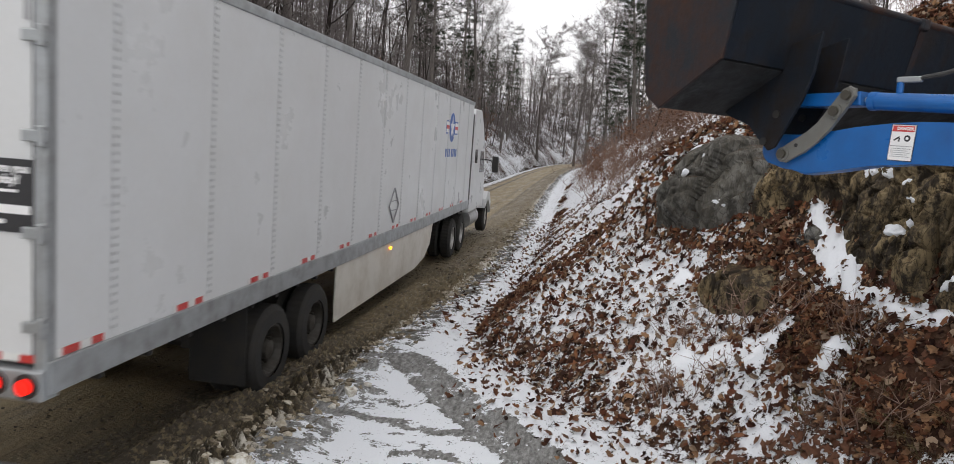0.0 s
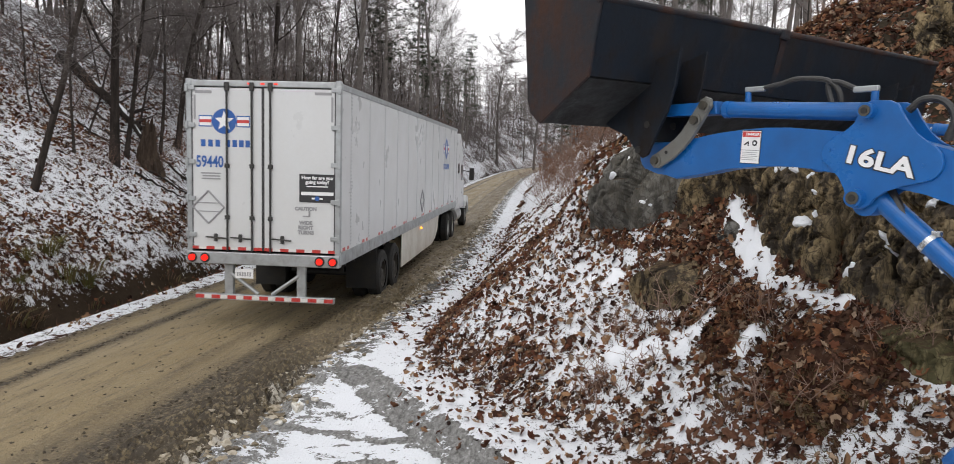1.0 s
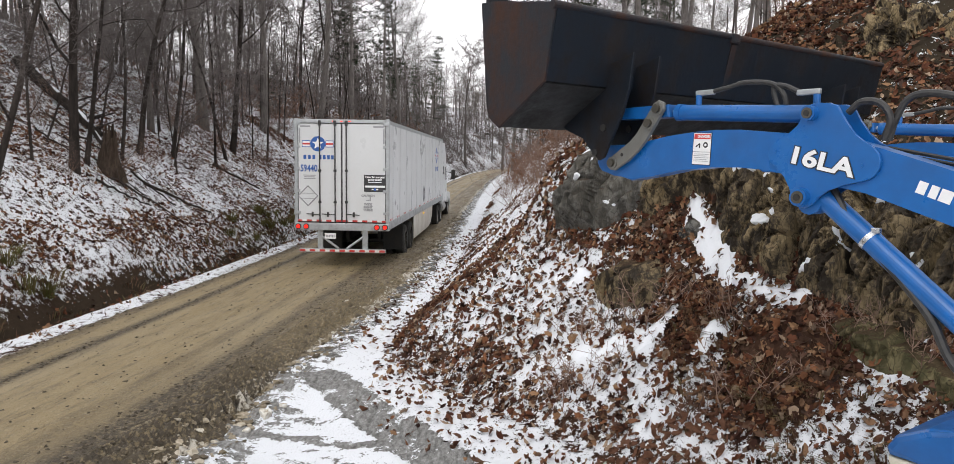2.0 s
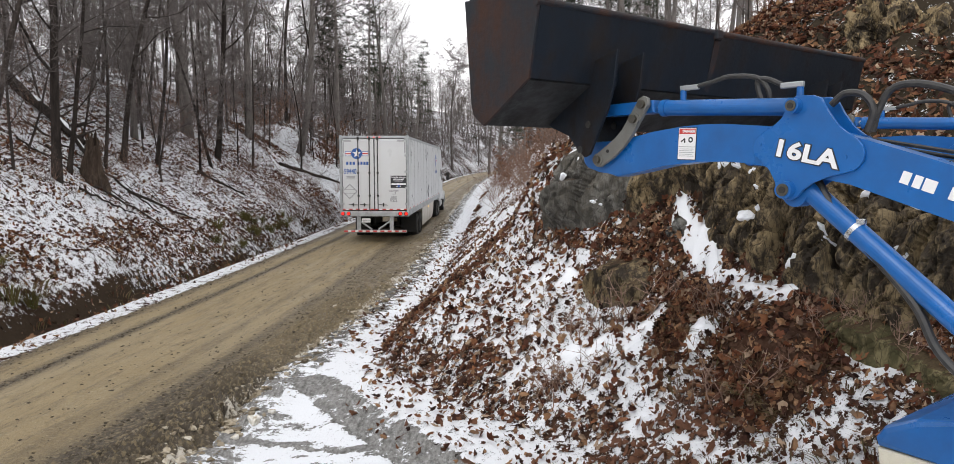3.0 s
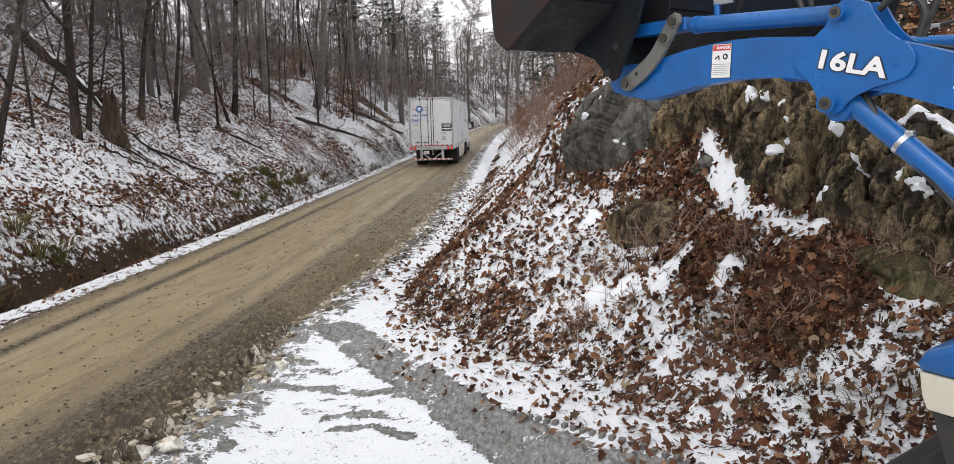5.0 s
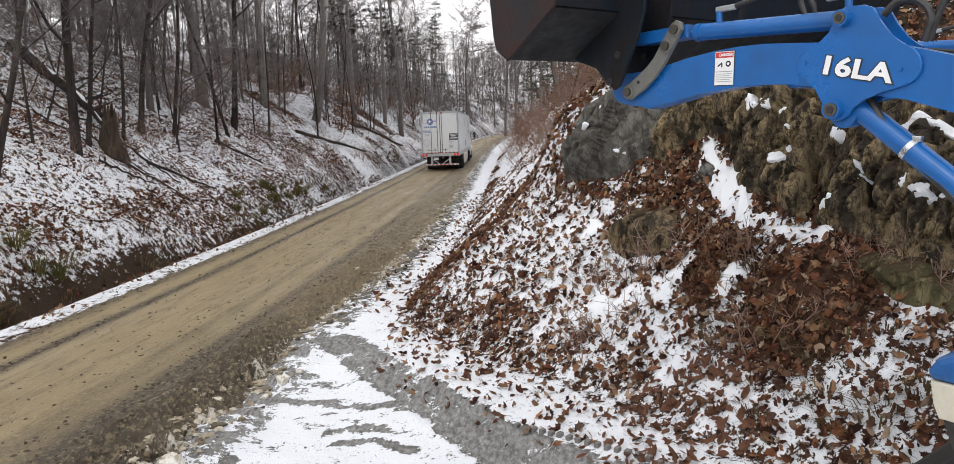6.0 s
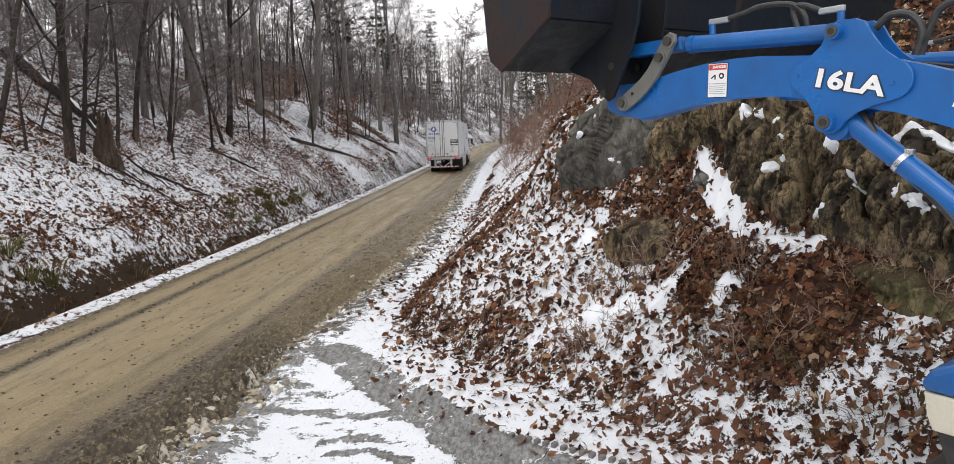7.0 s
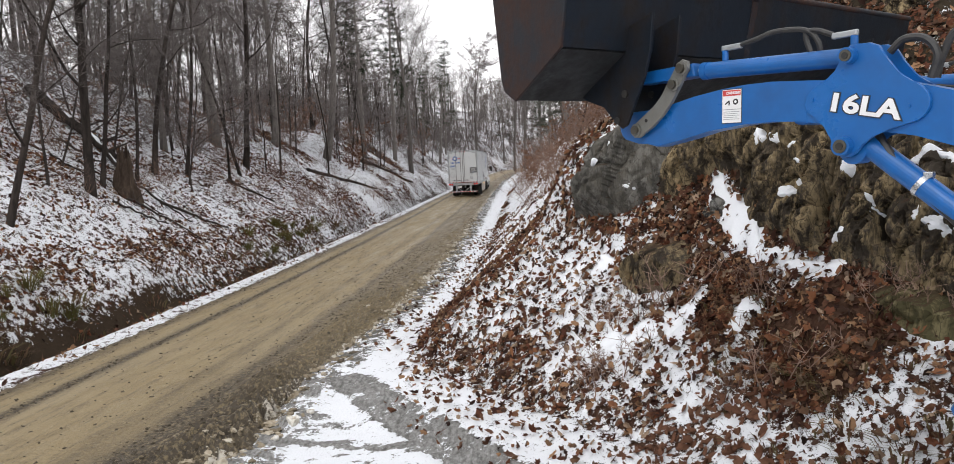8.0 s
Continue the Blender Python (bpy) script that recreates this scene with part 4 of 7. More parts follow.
def loader_arm(x, near):
    """One boom with its knee plates, pins, cylinders, link and hoses."""
    at = lambda u, v, w: (x + w, u, v)
    front = arc(0.655, 2.965, 0.075, 70, -60, 6) + [(0.6, 2.89), (0.49, 2.856), (0.34, 2.882), (0.187, 2.912), (0.0, 2.929), (-0.13, 2.93), (-0.245, 2.922), (-0.38, 2.9), (-0.52, 2.87), (-0.68, 2.84), (-0.74, 2.82)]
    front += [(-2.6, 2.19), (-2.6, 2.375), (-0.925, 2.945), (-0.743, 3.003), (-0.62, 3.04), (-0.48, 3.062), (-0.354, 3.073), (-0.125, 3.094), (0.0, 3.096), (0.112, 3.09), (0.26, 3.074), (0.402, 3.049), (0.52, 3.036)]
    arm = part("boom", prism(bmesh.new(), front, at, 0.11, 0.012), BLUE, tractor, "blue boom arm")
    # knee plates with the upper and lower ears
    plate = [(-0.275, 2.985), (-0.285, 3.02), (-0.32, 3.05), (-0.37, 3.07), (-0.405, 3.1), (-0.43, 3.15)] + arc(-0.468, 3.15, 0.038, 10, 110, 5) + [(-0.53, 3.186), (-0.562, 3.172), (-0.59, 3.12), (-0.625, 3.065), (-0.67, 3.035)]
    plate += arc(-0.665, 2.955, 0.07, 80, 270, 8)[1:] + [(-0.6, 2.868), (-0.54, 2.85), (-0.5, 2.82)] + arc(-0.437, 2.815, 0.045, 220, 330, 5)[0:0]
    plate += [(-0.485, 2.79), (-0.455, 2.772), (-0.42, 2.774), (-0.395, 2.8), (-0.385, 2.85), (-0.36, 2.895), (-0.32, 2.93), (-0.285, 2.955)]
    for w in (-0.016, 0.11):
        part("knee_plate", prism(bmesh.new(), plate, lambda u, v, d, w=w: (x + w + d, u, v), 0.016, 0.004), BLUE, tractor)
    for py, pz, r in ((-0.458, 3.148, 0.024), (-0.437, 2.815, 0.028)):
        boss = part("pin_boss", rod(bmesh.new(), (x - 0.05, py, pz), (x - 0.012, py, pz), r * 1.25, sides=24), BLUE, tractor)
        part("pin", rod(bmesh.new(), (x - 0.055, py, pz), (x + 0.14, py, pz), r * 0.9, sides=20), PIN_STEEL, boss)
        part("pin_centre", rod(bmesh.new(), (x - 0.058, py, pz), (x - 0.05, py, pz), r * 0.5, sides=16), BLACK, boss)
    for py, pz in ((-0.31, 3.0), (-0.665, 2.945)):
        part("plate_dimple", rod(bmesh.new(), (x - 0.021, py, pz), (x - 0.014, py, pz), 0.008, sides=12), BLUE, tractor)
    # bucket cylinder
    c = x + 0.05
    barrel = part("bucket_cylinder", rod(bmesh.new(), (c, -0.43, 3.15), (c, 0.222, 3.186), 0.037, sides=28), BLUE, tractor, smooth=False)
    part("gland", rod(bmesh.new(), (c, 0.215, 3.1857), (c, 0.245, 3.187), 0.04, sides=28), BLUE, barrel)
    part("piston_rod", rod(bmesh.new(), (c, 0.24, 3.187), (c, 0.33, 3.192), 0.017, sides=16), CHROME, barrel)
    part("tilt_link", prism(bmesh.new(), [(0.26, 3.165), (0.27, 3.225), (0.4, 3.222), (0.6, 3.22), (0.6, 3.165), (0.42, 3.163)], lambda u, v, w: (x + 0.0 + w, u, v), 0.1, 0.008), BLUE, tractor)
    # grey bent link outside the boom
    link = [(0.583 + 0.036, 2.93), (0.6, 2.908), (0.57, 2.905), (0.48, 2.955), (0.42, 3.0), (0.365, 3.06), (0.315, 3.13), (0.268, 3.2), (0.27, 3.232), (0.3, 3.245), (0.33, 3.228), (0.375, 3.16), (0.425, 3.085), (0.47, 3.045), (0.55, 3.0), (0.61, 2.965)]
    bar = part("link_plate", prism(bmesh.new(), link, lambda u, v, w: (x - 0.035 + w, u, v), 0.02, 0.004), LINK_GREY, tractor, "grey steel link plate")
    for py, pz in ((0.583, 2.943), (0.301, 3.204), (0.35, 3.137)):
        part("link_pin", rod(bmesh.new(), (x - 0.056, py, pz), (x + 0.0, py, pz), 0.021, sides=18), PIN_STEEL, bar)
        part("pin_washer", rod(bmesh.new(), (x - 0.042, py, pz), (x - 0.036, py, pz), 0.032, sides=18), LINK_GREY, bar)
    part("link_hole", rod(bmesh.new(), (x - 0.0365, 0.52, 2.985), (x - 0.03, 0.52, 2.985), 0.009, sides=12), BLACK, bar)
    # lift cylinder down to the mast
    lift = part("lift_cylinder", rod(bmesh.new(), (c, -0.5, 2.812), (c, -1.42, 2.067), 0.042, sides=28), BLUE, tractor)
    part("lift_rod", rod(bmesh.new(), (c, -1.42, 2.067), (c, -2.25, 1.395), 0.02, sides=14), CHROME, lift)
    part("lift_eye", rod(bmesh.new(), (c - 0.04, -0.455, 2.795), (c + 0.04, -0.455, 2.795), 0.05, sides=20), BLUE, lift)
    part("clamp_band", rod(bmesh.new(), (c, -0.676, 2.669), (c, -0.691, 2.657), 0.0455, sides=28), CHROME, lift, "bright steel hose clamp")
    part("clamp_bolt", boxed(c - 0.01, -0.71, 2.7, 0.03, 0.03, 0.02, 0.003), CHROME, lift)
    part("hose", tube(bmesh.new(), eased([(c, -0.53, 2.85), (c - 0.02, -0.6, 2.75), (c - 0.02, -0.67, 2.665), (c - 0.02, -0.8, 2.54), (c - 0.015, -0.92, 2.4), (c - 0.01, -1.0, 2.25), (c - 0.01, -1.15, 2.12)]), 0.017), HOSE, tractor)
    # ports and hoses on top of the bucket cylinder
    for y0, y1, bow in ((0.13, -0.27, 0.055), (-0.44, -0.3, 0.02)):
        z0 = 3.186 - (0.13 - y0) * 0.055
        port = part("port", rod(bmesh.new(), (c, y0, z0 + 0.03), (c, y0, z0 + 0.075), 0.014, sides=12), BLUE, tractor)
        s = -1 if y1 < y0 else 1
        part("elbow", boxed(c, y0 + s * 0.035, z0 + 0.085, 0.022, 0.1, 0.024, 0.005), GALVANISED, port)
        pts = [(c, y0 + s * 0.08, z0 + 0.088), (c, y0 + s * 0.16, z0 + 0.1), (c, y0 + s * 0.24, z0 + 0.115), (c, y1 + 0.03, z0 + 0.1), (c + 0.01, y1 - 0.02, z0 + 0.05), (c + 0.02, y1 - 0.03, z0 - 0.02)] if s < 0 else [(c, y0 + 0.08, z0 + 0.09), (c, y0 + 0.15, z0 + 0.12), (c + 0.01, y1 + 0.06, z0 + 0.11), (c + 0.02, y1 + 0.03, z0 + 0.0)]
        part("hose", tube(bmesh.new(), eased(pts), 0.011), HOSE, tractor)
    # hoses looping over the knee and along the boom
    part("hose", tube(bmesh.new(), eased([(x + 0.07, -0.7, 3.04), (x + 0.07, -0.72, 3.12), (x + 0.07, -0.68, 3.18), (x + 0.07, -0.61, 3.19), (x + 0.07, -0.56, 3.15)]), 0.014), HOSE, tractor)
    part("hose", tube(bmesh.new(), eased([(x + 0.09, -0.71, 3.04), (x + 0.09, -0.73, 3.12), (x + 0.09, -0.78, 3.2), (x + 0.09, -0.9, 3.2), (x + 0.09, -1.1, 3.12), (x + 0.09, -1.5, 2.95)]), 0.014), HOSE, tractor)
    for k in range(3):
        part("hydraulic_line", tube(bmesh.new(), [(x + 0.135 + 0.025 * k, -0.66, 3.02 - 0.02 * k), (x + 0.135 + 0.025 * k, -1.0, 2.955 - 0.02 * k), (x + 0.135 + 0.025 * k, -2.4, 2.47 - 0.02 * k)], 0.008, 6), HOSE, tractor)
    if near:
        decal = part("warning_label", boxed(0, 0, 0, 0.094, 0.142, 0.002), LOGO_WHITE, tractor, "white and red safety label", at=facing(x - 0.003, 0.0635, 3.012, -2))
        part("label_border", boxed(0, 0, -0.0008, 0.1, 0.148, 0.0012), DARK_INK, decal)
        part("label_head", boxed(0, 0.056, 0.001, 0.088, 0.024, 0.002), LOGO_RED, decal)
        lettering("label_word", "DANGER", 0.0165, LOGO_WHITE, decal, pose(0.008, 0.056, 0.0024), bold=0.0005)
        bm = boxed(0, -0.014, 0.0015, 0.09, 0.0025, 0.001)
        for k in range(5):
            block(bm, -0.006 if k % 2 else 0.0, -0.024 - 0.008 * k, 0.0015, 0.07 if k % 2 else 0.08, 0.002, 0.001)
        part("label_print", bm, GREY_INK, decal)
        bm = rod(bmesh.new(), (0.02, 0.018, 0.001), (0.02, 0.018, 0.0022), 0.013, sides=16)
        block(bm, -0.022, 0.016, 0.0015, 0.026, 0.006, 0.0012, turn=pose(0, 0, 0, 0, 0, 35))
        block(bm, -0.012, 0.012, 0.0015, 0.006, 0.016, 0.0012)
        part("label_picture", bm, DARK_INK, decal)
        part("label_ring", rod(bmesh.new(), (0.02, 0.018, 0.0022), (0.02, 0.018, 0.0026), 0.006, sides=12), LOGO_WHITE, decal)
        lettering("model_shadow", "16LA", 0.094, DARK_INK, tractor, facing(x - 0.018, -0.505, 2.957, -12), bold=0.0068, narrow=1.36)
        lettering("model_number", "16LA", 0.094, LOGO_WHITE, tractor, facing(x - 0.0195, -0.505, 2.9575, -12), "white model number", bold=0.003, narrow=1.36)
        for k, w in enumerate((0.045, 0.04, 0.06, 0.0, 0.045, 0.05, 0.04, 0.04, 0.05, 0.045)):
            if w:
                part("name_bar", boxed(0.042 * k, 0, 0, w * 0.7, 0.045, 0.002), LOGO_WHITE, tractor, at=facing(x - 0.002, -0.875, 2.868, -19))


def facing(x, y, z, turn):
    """Pose on the outer side of a boom: writing runs backwards along the tractor."""
    return Matrix.Translation((x, y, z)) @ Euler((radians(90), 0, radians(-90))).to_matrix().to_4x4() @ Euler((0, 0, radians(turn))).to_matrix().to_4x4()


def bucket():
    """A rolled-back bucket: folded sheet between two cheek plates."""
    fold = [(0.53, 3.66), (0.6, 3.325), (0.937, 3.13), (1.0, 3.19), (1.05, 3.74)]
    thick = 0.014
    mats = (BUCKET_PAINT, BUCKET_GREY, BUCKET_RUST, BUCKET_RUST)
    names = ("back_sheet", "heel_sheet", "fold_strip", "floor_sheet")
    body = group_of("bucket", tractor)
    for k in range(4):
        (a, c), (b, d) = fold[k], fold[k + 1]
        n = math.hypot(b - a, d - c)
        oy, oz = -(d - c) / n * thick, (b - a) / n * thick
        quad = [(a, c), (b, d), (b - oy, d - oz), (a - oy, c - oz)]
        part(names[k], prism(bmesh.new(), quad, lambda u, v, w: (BUCKET_LEFT + 0.004 + w, u, v), BUCKET_RIGHT - BUCKET_LEFT - 0.008), mats[k], body)
    cheek = [(0.515, 3.675), (0.585, 3.32), (0.93, 3.112), (1.015, 3.17), (1.035, 3.235), (1.09, 3.76), (1.0, 3.755)]
    for x in (BUCKET_LEFT - 0.012, BUCKET_RIGHT - 0.004):
        part("cheek_plate", prism(bmesh.new(), cheek, lambda u, v, w, x=x: (x + w, u, v), 0.016, 0.003), BUCKET_RUST, body, "rusty side plate")
    part("top_lip", rod(bmesh.new(), (BUCKET_LEFT - 0.02, 0.528, 3.665), (BUCKET_RIGHT + 0.01, 0.528, 3.665), 0.02, sides=14), BUCKET_RUST, body, "thick rusted top edge")
    part("cutting_edge", boxed((BUCKET_LEFT + BUCKET_RIGHT) / 2, 1.055, 3.74, BUCKET_RIGHT - BUCKET_LEFT, 0.022, 0.1, 0.003), BUCKET_RUST, body)
    part("centre_hook", boxed(0.86, 0.52, 3.655, 0.07, 0.045, 0.06, 0.012), BUCKET_RUST, body)
    part("weld_streak", prism(bmesh.new(), [(0.52, 3.64), (0.587, 3.34), (0.583, 3.338), (0.514, 3.64)], lambda u, v, w: (0.84 + w, u, v), 0.05), BUCKET_RUST, body)
    for x0 in (-0.06, ARM_GAP - 0.06):
        ear = [(0.415, 3.477), (0.58, 3.43), (0.62, 3.31), (0.9, 3.13), (0.86, 3.11), (0.745, 3.072), (0.69, 3.01), (0.63, 2.955), (0.595, 2.97), (0.477, 3.188), (0.44, 3.3)]
        for w in (0.0, 0.19):
            tab = part("mount_ear", prism(bmesh.new(), ear, lambda u, v, d, w=w, x0=x0: (x0 + w - 0.03 + d, u, v), 0.018, 0.003), BUCKET_PAINT, body)
            for py, pz in ((0.6, 3.12), (0.655, 2.995)):
                part("ear_bolt", rod(bmesh.new(), (x0 + w - 0.037, py, pz), (x0 + w - 0.028, py, pz), 0.018, sides=12), BLACK, tab)
        part("rib", prism(bmesh.new(), [(0.535, 3.46), (0.585, 3.34), (0.54, 3.33), (0.515, 3.45)], lambda u, v, w, x0=x0: (x0 + 0.26 + w, u, v), 0.014), BUCKET_PAINT, body)


def tractor_body():
    """Hood, grille, frame, masts and wheels below the loader."""
    z0 = 0.33
    top = [(-0.6, 1.665), (-0.585, 1.7), (-0.62, 1.76), (-0.75, 1.83), (-1.0, 1.88), (-1.6, 1.93), (-2.5, 1.97), (-2.5, 1.5), (-1.3, 1.55), (-1.25, 1.66)]
    part("hood", prism(bmesh.new(), top, lambda u, v, w: (0.52 + w, u, v), 1.08, 0.03), BLUE, tractor, "blue tractor bonnet")
    band = [(-0.6, 1.662), (-0.615, 1.56), (-0.64, 1.5), (-1.28, 1.49), (-1.26, 1.655)]
    part("headlight_band", prism(bmesh.new(), band, lambda u, v, w: (0.525 + w, u, v), 1.07, 0.01), CREAM, tractor, "cream headlight band")
    front = [(-0.65, 1.498), (-0.72, 1.3), (-0.8, 1.1), (-1.6, 1.1), (-1.6, 1.46), (-1.3, 1.488)]
    part("grille", prism(bmesh.new(), front, lambda u, v, w: (0.54 + w, u, v), 1.04, 0.01), BLACK, tractor)
    part("front_bumper", boxed(MIDDLE, -0.55, 1.02, 1.0, 0.3, 0.18, 0.03), BLACK, tractor)
    part("frame_rail", boxed(MIDDLE, -1.8, 0.98, 0.5, 2.6, 0.3, 0.03), BLACK, tractor)
    part("axle", rod(bmesh.new(), (MIDDLE - 0.75, -1.3, 0.8), (MIDDLE + 0.75, -1.3, 0.8), 0.09), BLACK, tractor)
    for s in (-1, 1):
        x = MIDDLE + s * 0.95
        part("mast", boxed(MIDDLE + s * 0.96, -2.55, 1.7, 0.14, 0.24, 1.7, 0.02), BLUE, tractor)
        part("mast_foot", boxed(MIDDLE + s * 0.6, -2.55, 1.0, 0.8, 0.22, 0.2, 0.02), BLUE, tractor)
        for y, r, w in ((-1.3, 0.48, 0.3), (-3.6, 0.78, 0.45)):
            bm = bmesh.new()
            prof = [(-w / 2, r * 0.6), (-w / 2, r * 0.9), (-w / 2 + 0.05, r * 0.97), (w / 2 - 0.05, r * 0.97), (w / 2, r * 0.9), (w / 2, r * 0.6)]
            rings = [[bm.verts.new((x + px, y + pr * math.cos(2 * math.pi * k / 32), z0 + r + pr * math.sin(2 * math.pi * k / 32))) for px, pr in prof] for k in range(32)]
            for k in range(32):
                for i in range(len(prof) - 1):
                    bm.faces.new((rings[k][i], rings[k][i + 1], rings[(k + 1) % 32][i + 1], rings[(k + 1) % 32][i]))
            for k in range(22):
                c = 2 * math.pi * k / 22
                block(bm, x + (0.25 if k % 2 else -0.25) * w, y + r * 0.97 * math.cos(c), z0 + r + r * 0.97 * math.sin(c), w * 0.55, 0.06, r * 0.07, turn=Euler((c + math.pi / 2, 0, 0)).to_matrix().to_4x4())
            tyre = part("tyre", bm, RUBBER, tractor)
            part("wheel_disc", rod(bmesh.new(), (x - 0.05, y, z0 + r), (x + 0.05, y, z0 + r), r * 0.62, sides=28), LOGO_WHITE, tyre)
    part("rear_axle", rod(bmesh.new(), (MIDDLE - 0.85, -3.6, 1.11), (MIDDLE + 0.85, -3.6, 1.11), 0.13), BLACK, tractor)
    part("gearbox", boxed(MIDDLE, -3.3, 1.15, 0.6, 1.6, 0.6, 0.05), BLUE, tractor)


loader_arm(0.0, True)
loader_arm(ARM_GAP, False)
bucket()
part("cross_tube", rod(bmesh.new(), (0.1, -0.2, 2.96), (ARM_GAP + 0.02, -0.2, 2.96), 0.05, sides=18), BLUE, tractor)
tractor_body()

# ---- rock outcrops on the bank ----
def boulder(seed, sx, sy, sz, material, label, cuts=14, bed=0.0, n=16, rough=0.17):
    """A broken rock: a rounded block cut by random flat faces, with ledges and pitted relief."""
    rng = random.Random(seed)
    bm = bmesh.new()
    bmesh.ops.create_cube(bm, size=2)
    bmesh.ops.subdivide_edges(bm, edges=bm.edges[:], cuts=n, use_grid_fill=True)
    planes = [(Vector((rng.uniform(-1, 1), rng.uniform(-1, 1), rng.uniform(-0.6, 1))).normalized(), rng.uniform(0.72, 0.95)) for _ in range(cuts)]
    spin = Euler((0.5 + rng.uniform(-0.25, 0.25), 0.95, rng.uniform(0, 1))).to_matrix()
    off = Vector((seed * 3.7, seed * 1.3, seed * 2.1))
    for v in bm.verts:
        p = v.co.normalized().lerp(v.co, 0.45)
        for normal, limit in planes:
            over = p.dot(normal) - limit
            if over > 0:
                p -= normal * over
        q = Vector((p.x * sx, p.y * sy, p.z * sz))
        grain = spin @ (q + off) + Vector((1, 1, 1)) * noise.noise(q * 2.2 + off) * 0.16
        slab = noise.cell(Vector((grain.x * 2.2, grain.y * 3.0, grain.z * 7.5)))
        chip = noise.cell(Vector((grain.x * 6.0 + 9, grain.y * 7.0, grain.z * 13.0)))
        d = noise.fractal(q * 2.4 + off, 0.8, 2.2, 4) * rough * 0.7 + slab * rough * 0.62 + chip * rough * 0.28 + noise.noise(q * 15 + off) * rough * 0.1
        v.co = q + p.normalized() * d
    rock = part("rock", bm, material, None, smooth=False)
    return tagged(rock, label, "rock", "outcrop rocks")


def settle(rock, x, y, z, turn=0.0, tilt=0.0, roll=0.0):
    rock.matrix_basis = pose(x, y, z, tilt, roll, turn)
    return rock


MOSSY = rock_material("mossy_olive_rock", (0.09, 0.075, 0.04), (0.3, 0.25, 0.14), (0.075, 0.072, 0.035), 0.0)
OUTCROP = [
    (3.3, 8.0, 3.3, 0.6, 0.5, 0.55, ROCK_TAN, 15, 6, "brown weathered rock high on the bank", 0.012),
    (4.1, 7.2, 3.2, 0.6, 0.5, 0.6, ROCK_TAN, -30, 4, "brown broken rock high on the bank", 0.012),
    (4.6, 8.2, 4.2, 0.7, 0.55, 0.5, ROCK_TAN, 0, 8, "brown ledge of rock with snow and roots", 0.012),
    (3.75, 9.2, 4.0, 0.55, 0.45, 0.4, ROCK_TAN, 25, 0, "brown rock ledge below bare trees", 0.012),
    (1.85, 6.5, 0.88, 0.2, 0.16, 0.16, MOSSY, 40, 0, "small olive rock half buried in leaves", 0.008),
    (2.05, 7.75, 2.2, 0.13, 0.1, 0.06, ROCK_GREY, 20, 12, "loose grey rock slab", 0.0),
]
for i, (x, y, z, sx, sy, sz, material, turn, tilt, label, bed) in enumerate(OUTCROP):
    settle(boulder(i + 3, sx, sy, sz, material, label, bed=bed, n=38 if sx > 0.3 else 16), x, y, z, turn, tilt)


def bank_surface(a, h):
    """Places on the bank at a metres along its face and the height h."""
    reach = np.arange(0.6, 5.0, 0.02)
    own, which = np.unique(np.round(a, 3), return_inverse=True)
    x = 0.72 + 0.76 * reach[None] + 0.65 * own[:, None]
    y = 6.5 + 0.65 * reach[None] - 0.76 * own[:, None]
    high = np.maximum.accumulate(land(x, y), axis=1) + reach * 1e-4
    s = np.empty(len(a))
    for k in range(len(own)):
        here = which == k
        s[here] = np.interp(h[here], high[k], reach)
    return np.stack([0.72 + 0.76 * s + 0.65 * a, 6.5 + 0.65 * s - 0.76 * a, h], -1)


def inside(a, h, outline):
    """Distance to the outline, positive inside."""
    near, count = np.full(a.shape, 9.0), np.zeros(a.shape, int)
    for (ax, ah), (bx, bh) in zip(outline, outline[1:] + outline[:1]):
        f = np.clip(((a - ax) * (bx - ax) + (h - ah) * (bh - ah)) / ((bx - ax) ** 2 + (bh - ah) ** 2), 0, 1)
        near = np.minimum(near, np.hypot(a - ax - f * (bx - ax), h - ah - f * (bh - ah)))
        cross = (ah > h) != (bh > h)
        count = count + (cross & (a < ax + (h - ah) * (bx - ax) / (bh - ah if bh != ah else 1e-9)))
    return np.where(count % 2 == 1, near, -near)


def facets(p, q, seed):
    """Broken facets: each cell of a jittered grid is a tilted flat of its own. Heights about 0 to 1, and a number for each."""
    i, j = np.floor(p).astype(int), np.floor(q).astype(int)
    lot = lambda a, b, k: LATTICE[(a * 37 + b * 11 + seed * 13 + k * 71) & 255, (b * 61 + a * 7 + k * 29 + seed) & 255]
    best, second, high, mark = np.full(p.shape, 99.0), np.full(p.shape, 99.0), np.zeros(p.shape), np.zeros(p.shape)
    for di in (-1, 0, 1):
        for dj in (-1, 0, 1):
            a, b = i + di, j + dj
            u, v = p - a - lot(a, b, 1), q - b - lot(a, b, 2)
            far = np.hypot(u, v)
            closer = far < best
            second = np.where(closer, best, np.minimum(second, far))
            best = np.where(closer, far, best)
            high = np.where(closer, lot(a, b, 3) + 1.5 * (lot(a, b, 4) - 0.5) * u + 1.5 * (lot(a, b, 5) - 0.5) * v, high)
            mark = np.where(closer, lot(a, b, 6), mark)
    return high - 0.55 * step(0.13, 0.0, second - best), mark


